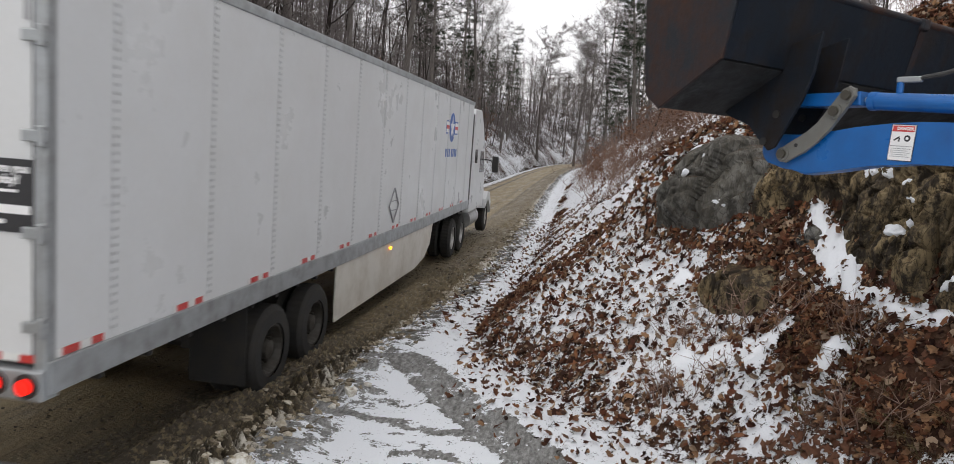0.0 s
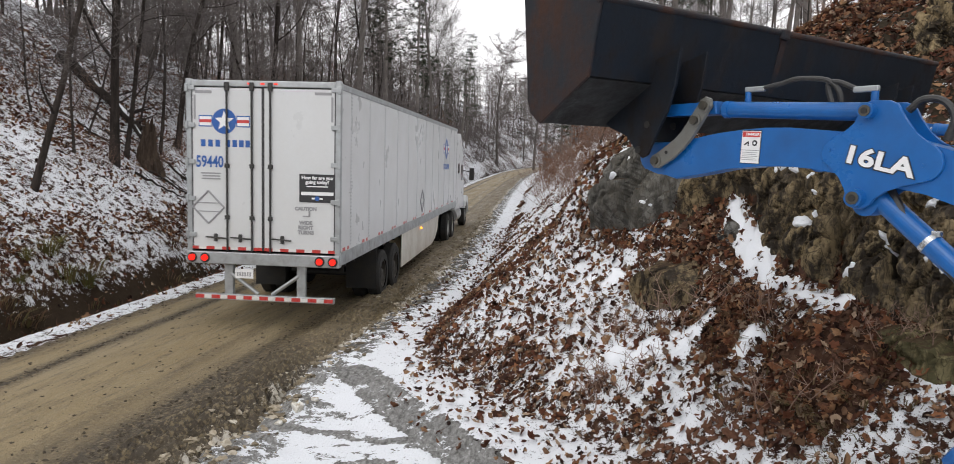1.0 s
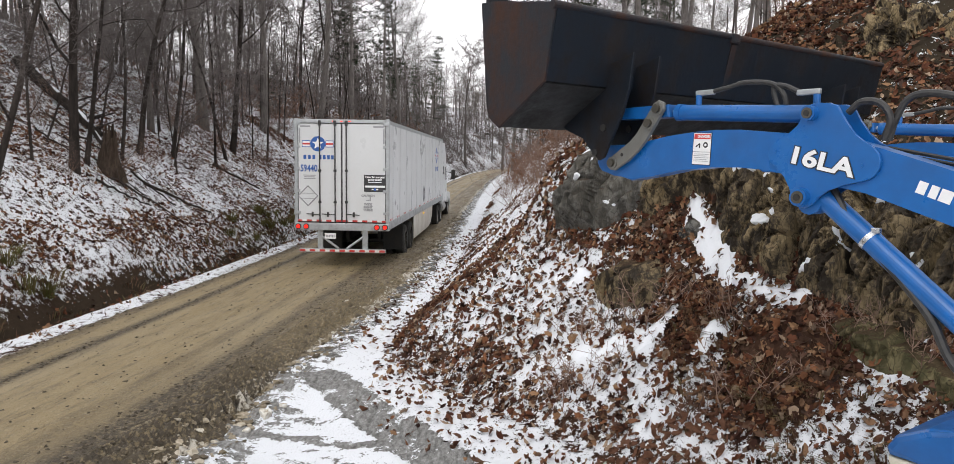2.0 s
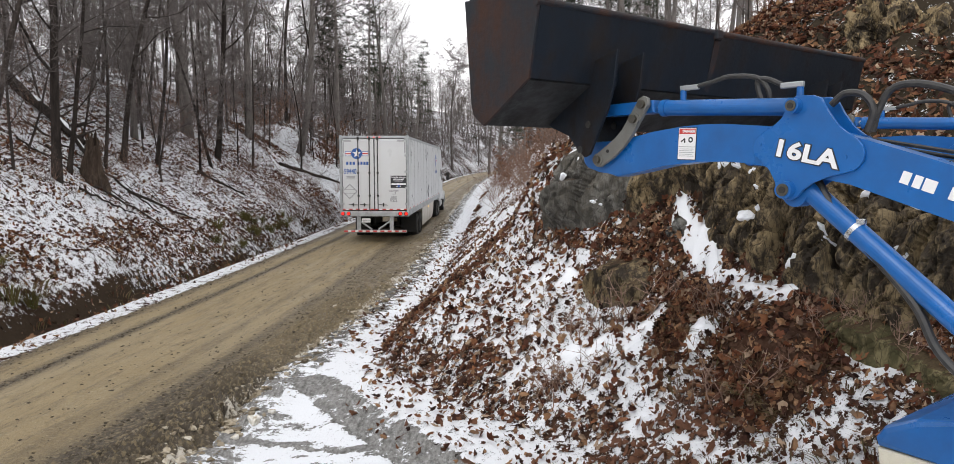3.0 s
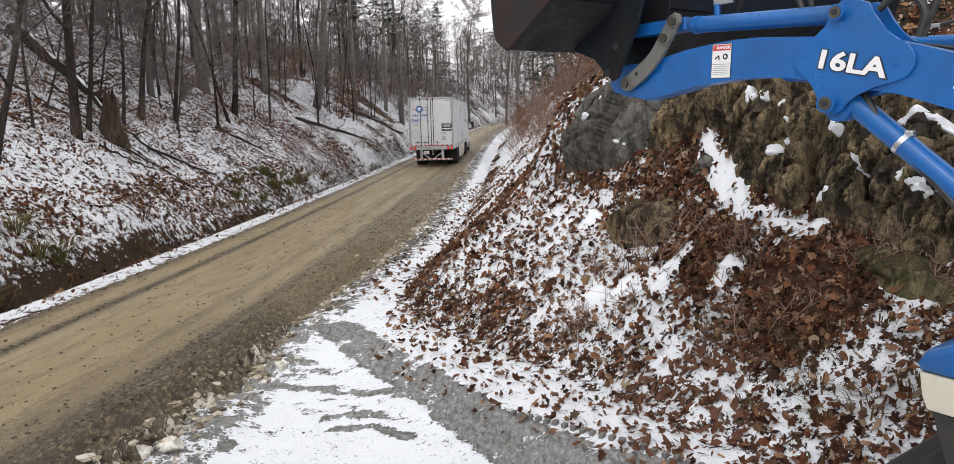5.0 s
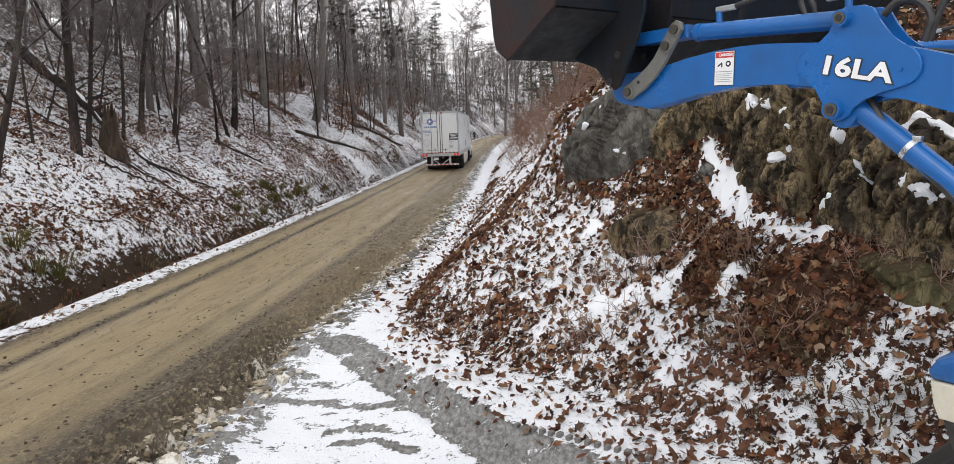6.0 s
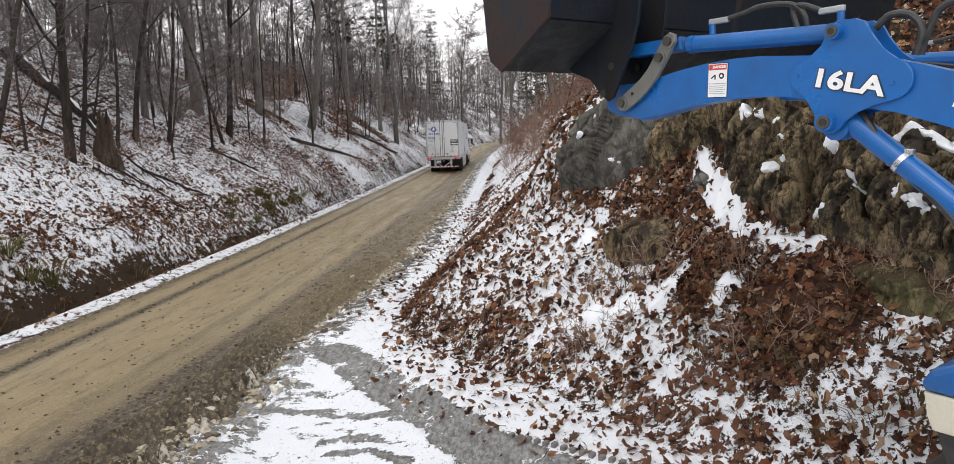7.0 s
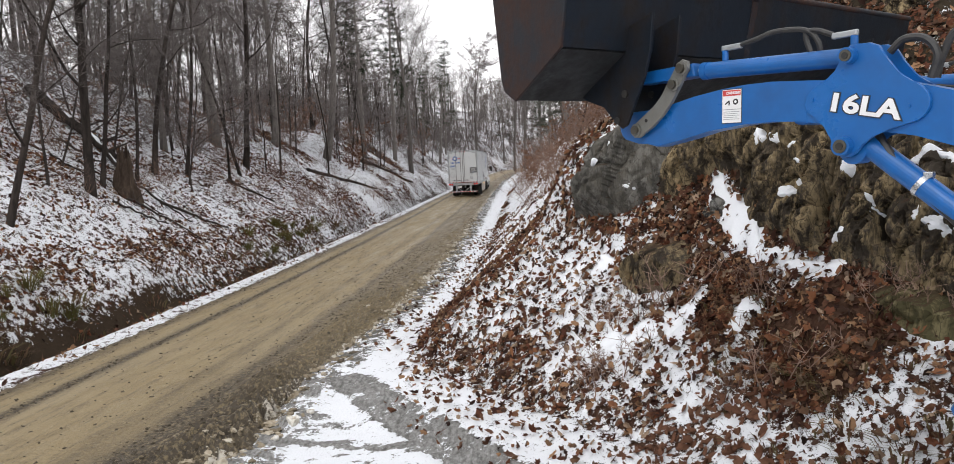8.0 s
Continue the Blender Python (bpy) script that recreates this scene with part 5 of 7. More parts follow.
def bedded(a, h, outline, proud, dip, bed, seed):
    """How far the rock stands out of the bank, how far inside its outline, and a number for each block."""
    ca, sa = math.cos(radians(dip)), math.sin(radians(dip))
    bend = 0.2 * fractal(a * 1.1 + seed, h * 1.1, 3)
    across, along = a * sa - h * ca + bend, a * ca + h * sa + 0.6 * bend
    large, tone = facets(across / (bed * 2.1), along / (bed * 4.6), seed)
    middle, other = facets(across / bed + 5, along / (bed * 2.6), seed + 3)
    small, _ = facets(across / (bed * 0.33) + 2, along / (bed * 0.7), seed + 7)
    out = 0.16 * large + 0.16 * middle + 0.06 * small + 0.08 * fractal(a * 9 + 3, h * 9, 4)
    edge = inside(a, h, outline) + 0.2 * fractal(a * 3 + seed, h * 3, 4)
    return (proud + out) * step(-0.02, 0.3, edge) - 0.12 * step(0.05, -0.1, edge), edge, 0.5 * tone + 0.5 * other


ROCK_FACES = []


def rock_face(outline, proud, dip, bed, seed, material, label):
    """An outcrop of steep beds that breaks through the bank within the outline (along, height)."""
    step_size = 0.02
    us = np.arange(min(p[0] for p in outline) - 0.15, max(p[0] for p in outline) + 0.15, step_size)
    vs = np.arange(min(p[1] for p in outline) - 0.15, max(p[1] for p in outline) + 0.15, step_size)
    a, h = (g.ravel() for g in np.meshgrid(us, vs))
    out, edge, tone = bedded(a, h, outline, proud, dip, bed, seed)
    grid = np.pad(out.reshape(len(vs), len(us)), 1, mode="edge")
    out = (0.72 * grid[1:-1, 1:-1] + 0.07 * (grid[:-2, 1:-1] + grid[2:, 1:-1] + grid[1:-1, :-2] + grid[1:-1, 2:])).ravel()
    points = bank_surface(a, h) + out[:, None] * np.array([-0.72, -0.62, 0.3])
    n, rows = len(us), len(vs)
    first = (np.arange(rows - 1)[:, None] * n + np.arange(n - 1)).ravel()
    quads = np.stack([first, first + 1, first + n + 1, first + n], -1)
    quads = quads[(edge[quads] > -0.08).all(1)]
    rock = tagged(new("rock_outcrop"), label, "rock", "outcrop rocks")
    ca, sa = math.cos(radians(dip)), math.sin(radians(dip))
    strip = (a * sa - h * ca + 0.25 * fractal(a * 2, h * 2, 3)) / 0.75
    block_of = np.floor(strip).astype(int)[quads[:, 0]]
    for k in np.unique(block_of):
        mine = quads[block_of == k]
        used, index = np.unique(mine, return_inverse=True)
        mesh = bpy.data.meshes.new("rock_bed")
        mesh.from_pydata(points[used].tolist(), [], index.reshape(-1, 4).tolist())
        mesh.materials.append(material)
        set_values(mesh, "bed", tone[used])
        new("rock_bed", mesh).parent = rock
    ROCK_FACES.append((outline, proud, dip, bed, seed))
    return rock


rock_face([(-2.14, 2.0), (-2.1, 2.4), (-1.98, 2.75), (-1.86, 3.2), (-1.2, 3.3), (-0.75, 3.0), (-0.82, 2.4), (-1.2, 2.12)], 0.16, 62, 0.3, 2, ROCK_GREY, "dark grey bedded rock slab dusted with snow")
rock_face([(-0.95, 2.35), (-0.85, 3.1), (-0.2, 3.5), (0.8, 3.45), (1.6, 3.2), (2.4, 2.9), (3.4, 2.6), (3.4, 1.7), (2.5, 1.62), (1.72, 1.76), (1.08, 1.92), (0.5, 2.05), (0.14, 2.5), (-0.2, 2.6), (-0.6, 2.3)], 0.04, 74, 0.17, 5, ROCK_TAN, "ochre weathered rock face with snow on its ledges")
rock_face([(-1.05, 1.5), (-0.88, 1.86), (-0.3, 1.95), (0.02, 1.62), (-0.12, 1.42), (-0.72, 1.3)], 0.1, 80, 0.2, 9, ROCK_TAN, "mossy ochre rock among brown leaves")
rock_face([(1.74, 1.62), (2.1, 1.74), (2.55, 1.6), (3.2, 1.5), (3.2, 1.1), (2.62, 1.36), (2.2, 1.42)], 0.08, 40, 0.2, 13, MOSSY, "low mossy rock on the leafy bank")


def face_snow(face, a, h, half, tall, turn, seed):
    """Snow caught on a ledge: a thick pad that follows the rock under it."""
    outline, proud, dip, bed, rock_seed = ROCK_FACES[face]
    n, rows = 26, 6
    ca, sa = math.cos(radians(turn)), math.sin(radians(turn))
    c = np.tile(np.arange(n) * 2 * math.pi / n, rows)
    f = np.repeat((np.arange(rows) + 1) / rows, n)
    rim = 1.05 + 1.5 * fractal(np.cos(c) * 1.5 + seed * 3.3, np.sin(c) * 1.5 + seed * 0.7, 4, 0.7)
    u, v = np.append(half * f * rim * np.cos(c), 0), np.append(tall * f * rim * np.sin(c), 0)
    pa, ph = a + u * ca - v * sa, h + u * sa + v * ca
    out = np.mean([bedded(pa + i, ph + j, outline, proud, dip, bed, rock_seed)[0] for i in (-0.02, 0, 0.02) for j in (-0.02, 0, 0.02)], 0)
    lift = np.append(0.022 * (1 - f**2) - 0.05 * (f > 0.99), 0.022) + 0.012
    points = bank_surface(pa, ph) + (np.maximum(out, 0) + lift)[:, None] * np.array([-0.66, -0.56, 0.5])
    faces = [(rows * n, k, (k + 1) % n) for k in range(n)]
    for j in range(rows - 1):
        faces += [(j * n + k, j * n + n + k, j * n + n + (k + 1) % n, j * n + (k + 1) % n) for k in range(n)]
    mesh = bpy.data.meshes.new("ledge_snow")
    mesh.from_pydata(points.tolist(), [], faces)
    mesh.materials.append(SNOW)
    mesh.polygons.foreach_set("use_smooth", np.ones(len(mesh.polygons), bool))
    tagged(new("ledge_snow", mesh), "pad of white snow caught on a rock ledge", "snow", "snow patches")


for k, spot in enumerate([(1, 0.46, 2.85, 0.07, 0.08, 30), (1, 0.66, 2.83, 0.08, 0.05, -10), (1, 0.93, 2.66, 0.12, 0.06, -40), (1, 1.03, 2.5, 0.08, 0.05, -10), (1, 0.87, 2.36, 0.11, 0.06, 0), (1, 0.98, 2.45, 0.06, 0.04, -20), (1, 1.05, 2.97, 0.05, 0.04, 0), (1, 1.46, 2.54, 0.06, 0.07, 30), (1, 1.75, 2.24, 0.07, 0.07, -30), (1, 2.21, 2.12, 0.18, 0.07, -12), (1, 2.04, 2.6, 0.13, 0.06, 0), (1, 2.3, 2.58, 0.14, 0.05, -10), (1, 1.5, 2.0, 0.12, 0.05, 0), (0, -1.47, 2.55, 0.06, 0.035, 20), (0, -1.75, 3.0, 0.05, 0.16, -30), (0, -1.9, 2.8, 0.04, 0.12, -25), (0, -1.68, 2.5, 0.06, 0.03, 15), (0, -1.3, 2.75, 0.06, 0.03, 20), (0, -1.15, 2.4, 0.06, 0.03, 10)]):
    face_snow(*spot, 80 + k)

# ---- woods ----
def bark_material(name, dark, light):
    m = Nodes(name)
    grain, fine = m.noise(9, 6, 0.7, m.stretch(1, 1, 0.16)), m.noise(60, 4, 0.7, m.stretch(1, 1, 0.3))
    tone = m.mix(m.ramp(grain, (0.35, 0.0), (0.7, 1.0)), dark, light)
    tone = m.mix(m.math("MULTIPLY", fine, 0.5), tone, tuple(v * 0.5 for v in dark))
    own = m.math("ADD", 0.75, m.math("MULTIPLY", m.random(), 0.5))
    shade = m.tree.nodes.new("ShaderNodeVectorMath")
    shade.operation = "SCALE"
    m.put(shade.inputs[0], tone)
    m.put(shade.inputs["Scale"], own)
    m.set(Base_Color=shade.outputs[0], Roughness=0.95, Specular_IOR_Level=0.06)
    m.bump(grain, 0.8, 0.03)
    return m.mat


def leaf_material(name, *tones):
    m = Nodes(name)
    pick = m.island()
    n = len(tones)
    col = m.ramp(pick, *[(k / (n - 1), c) for k, c in enumerate(tones)])
    col = m.mix(m.math("MULTIPLY", m.noise(50, 3), 0.5), col, tuple(v * 0.4 for v in tones[0]))
    m.set(Base_Color=col, Roughness=0.85, Specular_IOR_Level=0.1)
    m.bump(m.noise(80, 3), 0.3, 0.004)
    return m.mat


BARK_GREY = bark_material("grey_bark", (0.1, 0.088, 0.081), (0.29, 0.265, 0.245))
BARK_BROWN = bark_material("brown_bark", (0.024, 0.02, 0.018), (0.09, 0.074, 0.066))
TWIG = bark_material("twig_bark", (0.11, 0.096, 0.092), (0.27, 0.24, 0.228))
BRUSH = bark_material("brush_stem", (0.15, 0.095, 0.075), (0.38, 0.27, 0.215))
NEEDLES = leaf_material("pine_needles", (0.018, 0.028, 0.016), (0.035, 0.05, 0.028), (0.06, 0.07, 0.042))
OAK_LEAVES = leaf_material("dry_oak_leaves", (0.1, 0.05, 0.032), (0.2, 0.1, 0.06), (0.27, 0.155, 0.1))
ROTTEN = bark_material("rotten_wood", (0.035, 0.025, 0.02), (0.14, 0.105, 0.08))


def thin(verts, faces, a, b, r1, r2):
    """A three-sided twig added to plain lists."""
    a, b = Vector(a), Vector(b)
    way = (b - a).normalized()
    side = way.orthogonal().normalized()
    other = way.cross(side)
    base = len(verts)
    for p, r in ((a, r1), (b, r2)):
        for k in range(3):
            c = 2.0944 * k
            verts.append(p + (side * math.cos(c) + other * math.sin(c)) * r)
    for k in range(3):
        faces.append((base + k, base + (k + 1) % 3, base + 3 + (k + 1) % 3, base + 3 + k))


def mesh_part(name, verts, faces, material, parent, smooth=False):
    mesh = bpy.data.meshes.new(name)
    mesh.from_pydata([tuple(v) for v in verts], [], faces)
    mesh.materials.append(material)
    if smooth:
        mesh.polygons.foreach_set("use_smooth", np.ones(len(mesh.polygons), bool))
    ob = new(name, mesh)
    ob.parent = parent
    return ob


def wander(rng, start, way, length, n, bend, lift=0.0):
    """Points of a limb that strays as it grows."""
    points, way = [Vector(start)], Vector(way).normalized()
    for _ in range(n):
        way = (way + Vector((rng.uniform(-bend, bend), rng.uniform(-bend, bend), rng.uniform(-bend, bend) + lift))).normalized()
        points.append(points[-1] + way * (length / n))
    return points


def bare_tree(seed, tall, thick, bark, first=0.35, limbs=16, label="", lean=0.0, fork=False, fine=5, twig=0.005):
    """A leafless tree: tapered trunk with root flare, limbs, branches and twigs."""
    rng = random.Random(seed)
    tree = tagged(new("tree"), label, "tree", "woodland trees")
    trunk = bmesh.new()
    stem = wander(rng, (0, 0, -0.3), (lean, rng.uniform(-0.05, 0.05), 1), tall, 14, 0.07, 0.03)
    radii = [thick * (1.35 if k == 0 else 1.06 if k == 1 else 1.0) * (1 - k / 15) ** 0.8 for k in range(15)]
    tube(trunk, stem, radii, 9)
    limbs_data = []
    if fork:
        limb = wander(rng, stem[5], (-lean + rng.uniform(-0.3, 0.3), rng.uniform(-0.3, 0.3), 1), tall * 0.55, 9, 0.08, 0.03)
        tube(trunk, limb, [thick * 0.6 * (1 - k / 10) for k in range(10)], 7)
        limbs_data.append((limb, thick * 0.5))
    verts, faces = [], []
    for i in range(limbs):
        f = first + (1 - first) * (i + rng.random()) / limbs
        k = min(int(f * 14), 13)
        start = stem[k].lerp(stem[k + 1], f * 14 - k)
        c = rng.uniform(0, 6.283)
        long = tall * rng.uniform(0.14, 0.3) * (1.25 - f * 0.7)
        r = radii[k] * rng.uniform(0.22, 0.45)
        limb = wander(rng, start, (math.cos(c), math.sin(c), rng.uniform(0.3, 1.1)), long, 6, 0.22, 0.06)
        tube(trunk, limb, [max(r * (1 - j / 6.6), 0.006) for j in range(7)], 5)
        limbs_data.append((limb, r))
    for limb, r in limbs_data:
        n = len(limb) - 1
        for j in range(2, n + 1):
            for _ in range(3):
                c = rng.uniform(0, 6.283)
                size = (limb[0] - limb[-1]).length * rng.uniform(0.25, 0.5)
                branch = wander(rng, limb[j], (math.cos(c), math.sin(c), rng.uniform(-0.1, 1.0)), size, 3, 0.3, 0.05)
                rr = max(r * 0.25, twig * 1.6)
                for a, b, q in zip(branch, branch[1:], (1.0, 0.75, 0.5)):
                    thin(verts, faces, a, b, rr * q, rr * q * 0.75)
                for p in branch[1:]:
                    for _ in range(fine):
                        v = Vector((rng.uniform(-1, 1), rng.uniform(-1, 1), rng.uniform(-0.3, 1.0))).normalized()
                        thin(verts, faces, p, p + v * size * rng.uniform(0.25, 0.6), twig, twig * 0.5)
    part("trunk", trunk, bark, tree, smooth=True)
    mesh_part("crown", verts, faces, TWIG, tree)
    return tree


def pine(seed, tall, thick, label, first=0.3):
    """A thin-crowned pine: whorls of drooping boughs that carry tufts of needles."""
    rng = random.Random(seed)
    tree = tagged(new("pine_tree"), label, "tree", "woodland pines")
    trunk = bmesh.new()
    stem = wander(rng, (0, 0, -0.3), (0, 0, 1), tall, 12, 0.03)
    tube(trunk, stem, [thick * (1 - k / 13) for k in range(13)], 9)
    verts, faces = [], []
    whorls = int(tall * (1 - first) / 0.75)
    for i in range(whorls):
        f = first + (1 - first) * i / whorls
        k = min(int(f * 12), 11)
        start = stem[k].lerp(stem[k + 1], f * 12 - k)
        reach = tall * 0.2 * (1.08 - f) ** 0.7 * rng.uniform(0.6, 1.15)
        for _ in range(rng.randint(3, 5)):
            c = rng.uniform(0, 6.283)
            bough = wander(rng, start, (math.cos(c), math.sin(c), rng.uniform(-0.1, 0.35)), reach * rng.uniform(0.6, 1.1), 5, 0.12, 0.02)
            tube(trunk, bough, [max(0.03 * (1 - j / 6), 0.006) for j in range(6)], 4)
            for j in range(2, 6):
                for _ in range(4):
                    p = bough[j] + Vector((rng.gauss(0, 0.16), rng.gauss(0, 0.16), rng.gauss(0.03, 0.08)))
                    way = Vector((rng.uniform(-1, 1), rng.uniform(-1, 1), rng.uniform(-0.2, 0.6))).normalized()
                    for _ in range(5):
                        v = (way + Vector((rng.uniform(-0.6, 0.6), rng.uniform(-0.6, 0.6), rng.uniform(-0.5, 0.5)))).normalized() * rng.uniform(0.18, 0.36)
                        side = v.orthogonal().normalized() * 0.03
                        b = len(verts)
                        verts.extend((p - side, p + side, p + v))
                        faces.append((b, b + 1, b + 2))
    part("trunk", trunk, BARK_GREY, tree, smooth=True)
    mesh_part("crown", verts, faces, NEEDLES, tree)
    return tree


def shrub(seed, tall, stems, label, leaves=0, material=None):
    """Brush: many thin forking stems, some holding dead leaves."""
    rng = random.Random(seed)
    bush = tagged(new("shrub"), label, "shrub", "roadside brush")
    verts, faces, lv, lf = [], [], [], []
    for _ in range(stems):
        c, o = rng.uniform(0, 6.283), rng.uniform(0, 0.25)
        stem = wander(rng, (o * math.cos(c), o * math.sin(c), -0.05), (math.cos(c) * 0.5, math.sin(c) * 0.5, 1), tall * rng.uniform(0.5, 1), 5, 0.22)
        for k in range(5):
            thin(verts, faces, stem[k], stem[k + 1], 0.009 * (1 - k / 6), 0.009 * (1 - (k + 1) / 6))
            for _ in range(2):
                v = Vector((rng.uniform(-1, 1), rng.uniform(-1, 1), rng.uniform(0, 1.2))).normalized() * tall * rng.uniform(0.1, 0.3)
                thin(verts, faces, stem[k + 1], stem[k + 1] + v, 0.004, 0.002)
                for _ in range(leaves):
                    p = stem[k + 1] + v * rng.random()
                    a = Vector((rng.uniform(-1, 1), rng.uniform(-1, 1), rng.uniform(-1, 0.3))).normalized()
                    s = a.orthogonal().normalized() * 0.03
                    b = len(lv)
                    lv.extend((p, p + a * 0.05 + s, p + a * 0.11, p + a * 0.05 - s))
                    lf.append((b, b + 1, b + 2, b + 3))
    mesh_part("tangle", verts, faces, material or BRUSH, bush)
    if leaves:
        mesh_part("dry_foliage", lv, lf, OAK_LEAVES, bush)
    return bush


def rest(x, y, sink=0.05, turn=0.0, size=1.0, tilt=0.0):
    """A pose that stands a thing on the ground."""
    return Matrix.Translation((x, y, float(land(x, y)) - sink)) @ Euler((0, radians(tilt), radians(turn))).to_matrix().to_4x4() @ Matrix.Scale(size, 4)


def stand(thing, x, y, turn=0.0, size=1.0, tilt=0.0, sink=0.05, first=False):
    m = rest(x, y, sink, turn, size, tilt)
    if first:
        thing.matrix_basis = m
        return thing
    return copy_thing(thing, m)


# trees that stand out on the hillside
stand(bare_tree(1, 15, 0.12, BARK_BROWN, 0.18, 14, "slender dark bare tree on the snowy hillside"), -11.75, 17.9, tilt=-1, first=True)
stand(bare_tree(2, 9, 0.07, BARK_BROWN, 0.15, 12, "thin bare sapling beside the rotten stump"), -12.05, 18.9, tilt=3, first=True)
stand(bare_tree(3, 12, 0.1, BARK_BROWN, 0.2, 12, "thin leaning bare tree on the snowy hillside"), -13.3, 23.8, tilt=9, first=True)
stand(bare_tree(4, 16, 0.12, BARK_GREY, 0.3, 12, "bare grey tree with straight trunk"), -14.4, 26.6, tilt=5, first=True)
stand(bare_tree(5, 6, 0.035, BARK_BROWN, 0.2, 10, "very thin bare sapling in leaf litter"), -12.7, 25.0, tilt=3, first=True)
stand(bare_tree(6, 17, 0.13, BARK_BROWN, 0.25, 14, "dark bare tree on the snowy slope"), -13.3, 31.4, tilt=4, first=True)
twin = bare_tree(7, 20, 0.24, BARK_GREY, 0.3, 16, "thick grey twin-stemmed bare tree", fork=True)
stand(twin, -14.9, 32.0, tilt=1, first=True)
stand(bare_tree(8, 20, 0.18, BARK_GREY, 0.3, 16, "tall grey bare tree on the hillside"), -15.0, 39.5, tilt=3, first=True)
stand(bare_tree(9, 24, 0.24, BARK_GREY, 0.3, 18, "big bare tree leaning over the road", fork=True), -15.2, 49.5, tilt=15, first=True)
stand(bare_tree(10, 24, 0.22, BARK_GREY, 0.4, 18, "tall straight grey tree at the bank top"), -14.0, 74.0, tilt=0, first=True)
stand(bare_tree(11, 13, 0.075, BARK_BROWN, 0.15, 12, "crooked dark bare tree on the snowy hillside", lean=0.12), -11.2, 14.2, tilt=8, first=True)

for k, (x, y, tall) in enumerate(((-3.6, 116, 24), (-1.2, 124, 27), (-6.4, 138, 25), (2.5, 112, 22), (-12.5, 128, 22))):
    stand(bare_tree(70 + k, tall, 0.24, BARK_GREY, 0.25, 22, "tall fine-branched bare tree at the bend of the road", fork=True, fine=4, twig=0.018), x, y, first=True)

KINDS = [bare_tree(20 + k, 17 + 2 * k, 0.062 + 0.017 * k, BARK_GREY if k % 2 else BARK_BROWN, 0.1 + 0.03 * k, 20 + k, "tall leafless woodland tree with grey bark", fork=k in (2, 4), fine=3, twig=0.007) for k in range(6)]
SAPLINGS = [bare_tree(40 + k, 6.5 + 1.2 * k, 0.03 + 0.012 * k, BARK_BROWN, 0.12, 12, "thin bare sapling among fallen leaves", fine=3) for k in range(4)]
PINES = [pine(60 + k, 17 + 2.5 * k, 0.17 + 0.03 * k, "tall dark green pine with a thin crown", 0.22 + 0.07 * k) for k in range(3)]
BUSHES = [shrub(80 + k, 1.3 + 0.4 * k, 14 + 4 * k, "tangled leafless brown brush") for k in range(3)]
LEAFY = [shrub(90 + k, 1.7 + 0.5 * k, 12, "oak brush holding rust-brown dead leaves", 4) for k in range(2)]
for k, ob in enumerate(KINDS + SAPLINGS + PINES + BUSHES + LEAFY):
    ob.matrix_basis = rest(-24 - 1.7 * k, 48 + (k * 7) % 40)


def scatter(rng, kinds, count, spot, gap, taken, low=0.75, high=1.2, lean=4):
    """Copies set down at random, no closer than the gap."""
    done, tries = 0, 0
    while done < count and tries < count * 30:
        tries += 1
        x, y = spot(rng)
        if any((x - a) ** 2 + (y - b) ** 2 < gap * gap for a, b in taken):
            continue
        taken.append((x, y))
        stand(rng.choice(kinds), x, y, rng.uniform(0, 360), rng.uniform(low, high), rng.gauss(0, lean), 0.1)
        done += 1


def left_of(rng, near, far, y0, y1):
    y = y0 + (y1 - y0) * rng.random() ** 1.25
    return float(road_x(y)) - near - (far - near) * rng.random() ** 1.5, y


def right_of(rng, near, far, y0, y1):
    y = rng.uniform(y0, y1)
    return float(road_x(y)) + near + (far - near) * rng.random() ** 1.3, y


rng = random.Random(11)
taken = [(-11.75, 17.9), (-13.3, 23.8), (-14.4, 26.6), (-13.3, 31.4), (-14.9, 32), (-15, 39.5), (-15.2, 49.5), (-14.0, 74), (-11.9, 19.7)]
scatter(rng, KINDS, 25, lambda r: left_of(r, 10, 28, 26, 120), 2.4, taken)
scatter(rng, PINES, 9, lambda r: left_of(r, 8, 30, 44, 120), 2.2, taken)
scatter(rng, PINES, 4, lambda r: left_of(r, 12, 26, 20, 40), 2.2, taken)
scatter(rng, SAPLINGS, 122, lambda r: left_of(r, 6.5, 26, 14, 100), 1.0, taken, lean=7)
scatter(rng, KINDS, 30, lambda r: right_of(r, 12, 34, 12, 120), 1.8, taken)
scatter(rng, PINES, 12, lambda r: right_of(r, 9, 26, 26, 95), 2.0, taken)
scatter(rng, SAPLINGS, 28, lambda r: right_of(r, 7.5, 20, 14, 90), 0.9, taken, 0.4, 0.9, lean=8)
scatter(rng, KINDS, 16, lambda r: (r.uniform(-45, 30), r.uniform(135, 210)), 2.5, taken)
scatter(rng, PINES, 5, lambda r: (r.uniform(-45, 25), r.uniform(140, 200)), 2.5, taken)
scatter(rng, PINES, 7, lambda r: left_of(r, 7.5, 20, 30, 75), 2.0, taken, 0.16, 0.32)
thicket = []
scatter(rng, BUSHES, 95, lambda r: right_of(r, 5.0, 13, 14, 72), 0.4, thicket, 0.6, 1.15, 8)
scatter(rng, LEAFY, 26, lambda r: right_of(r, 5.6, 13, 18, 72), 0.8, thicket, 0.6, 1.1, 8)
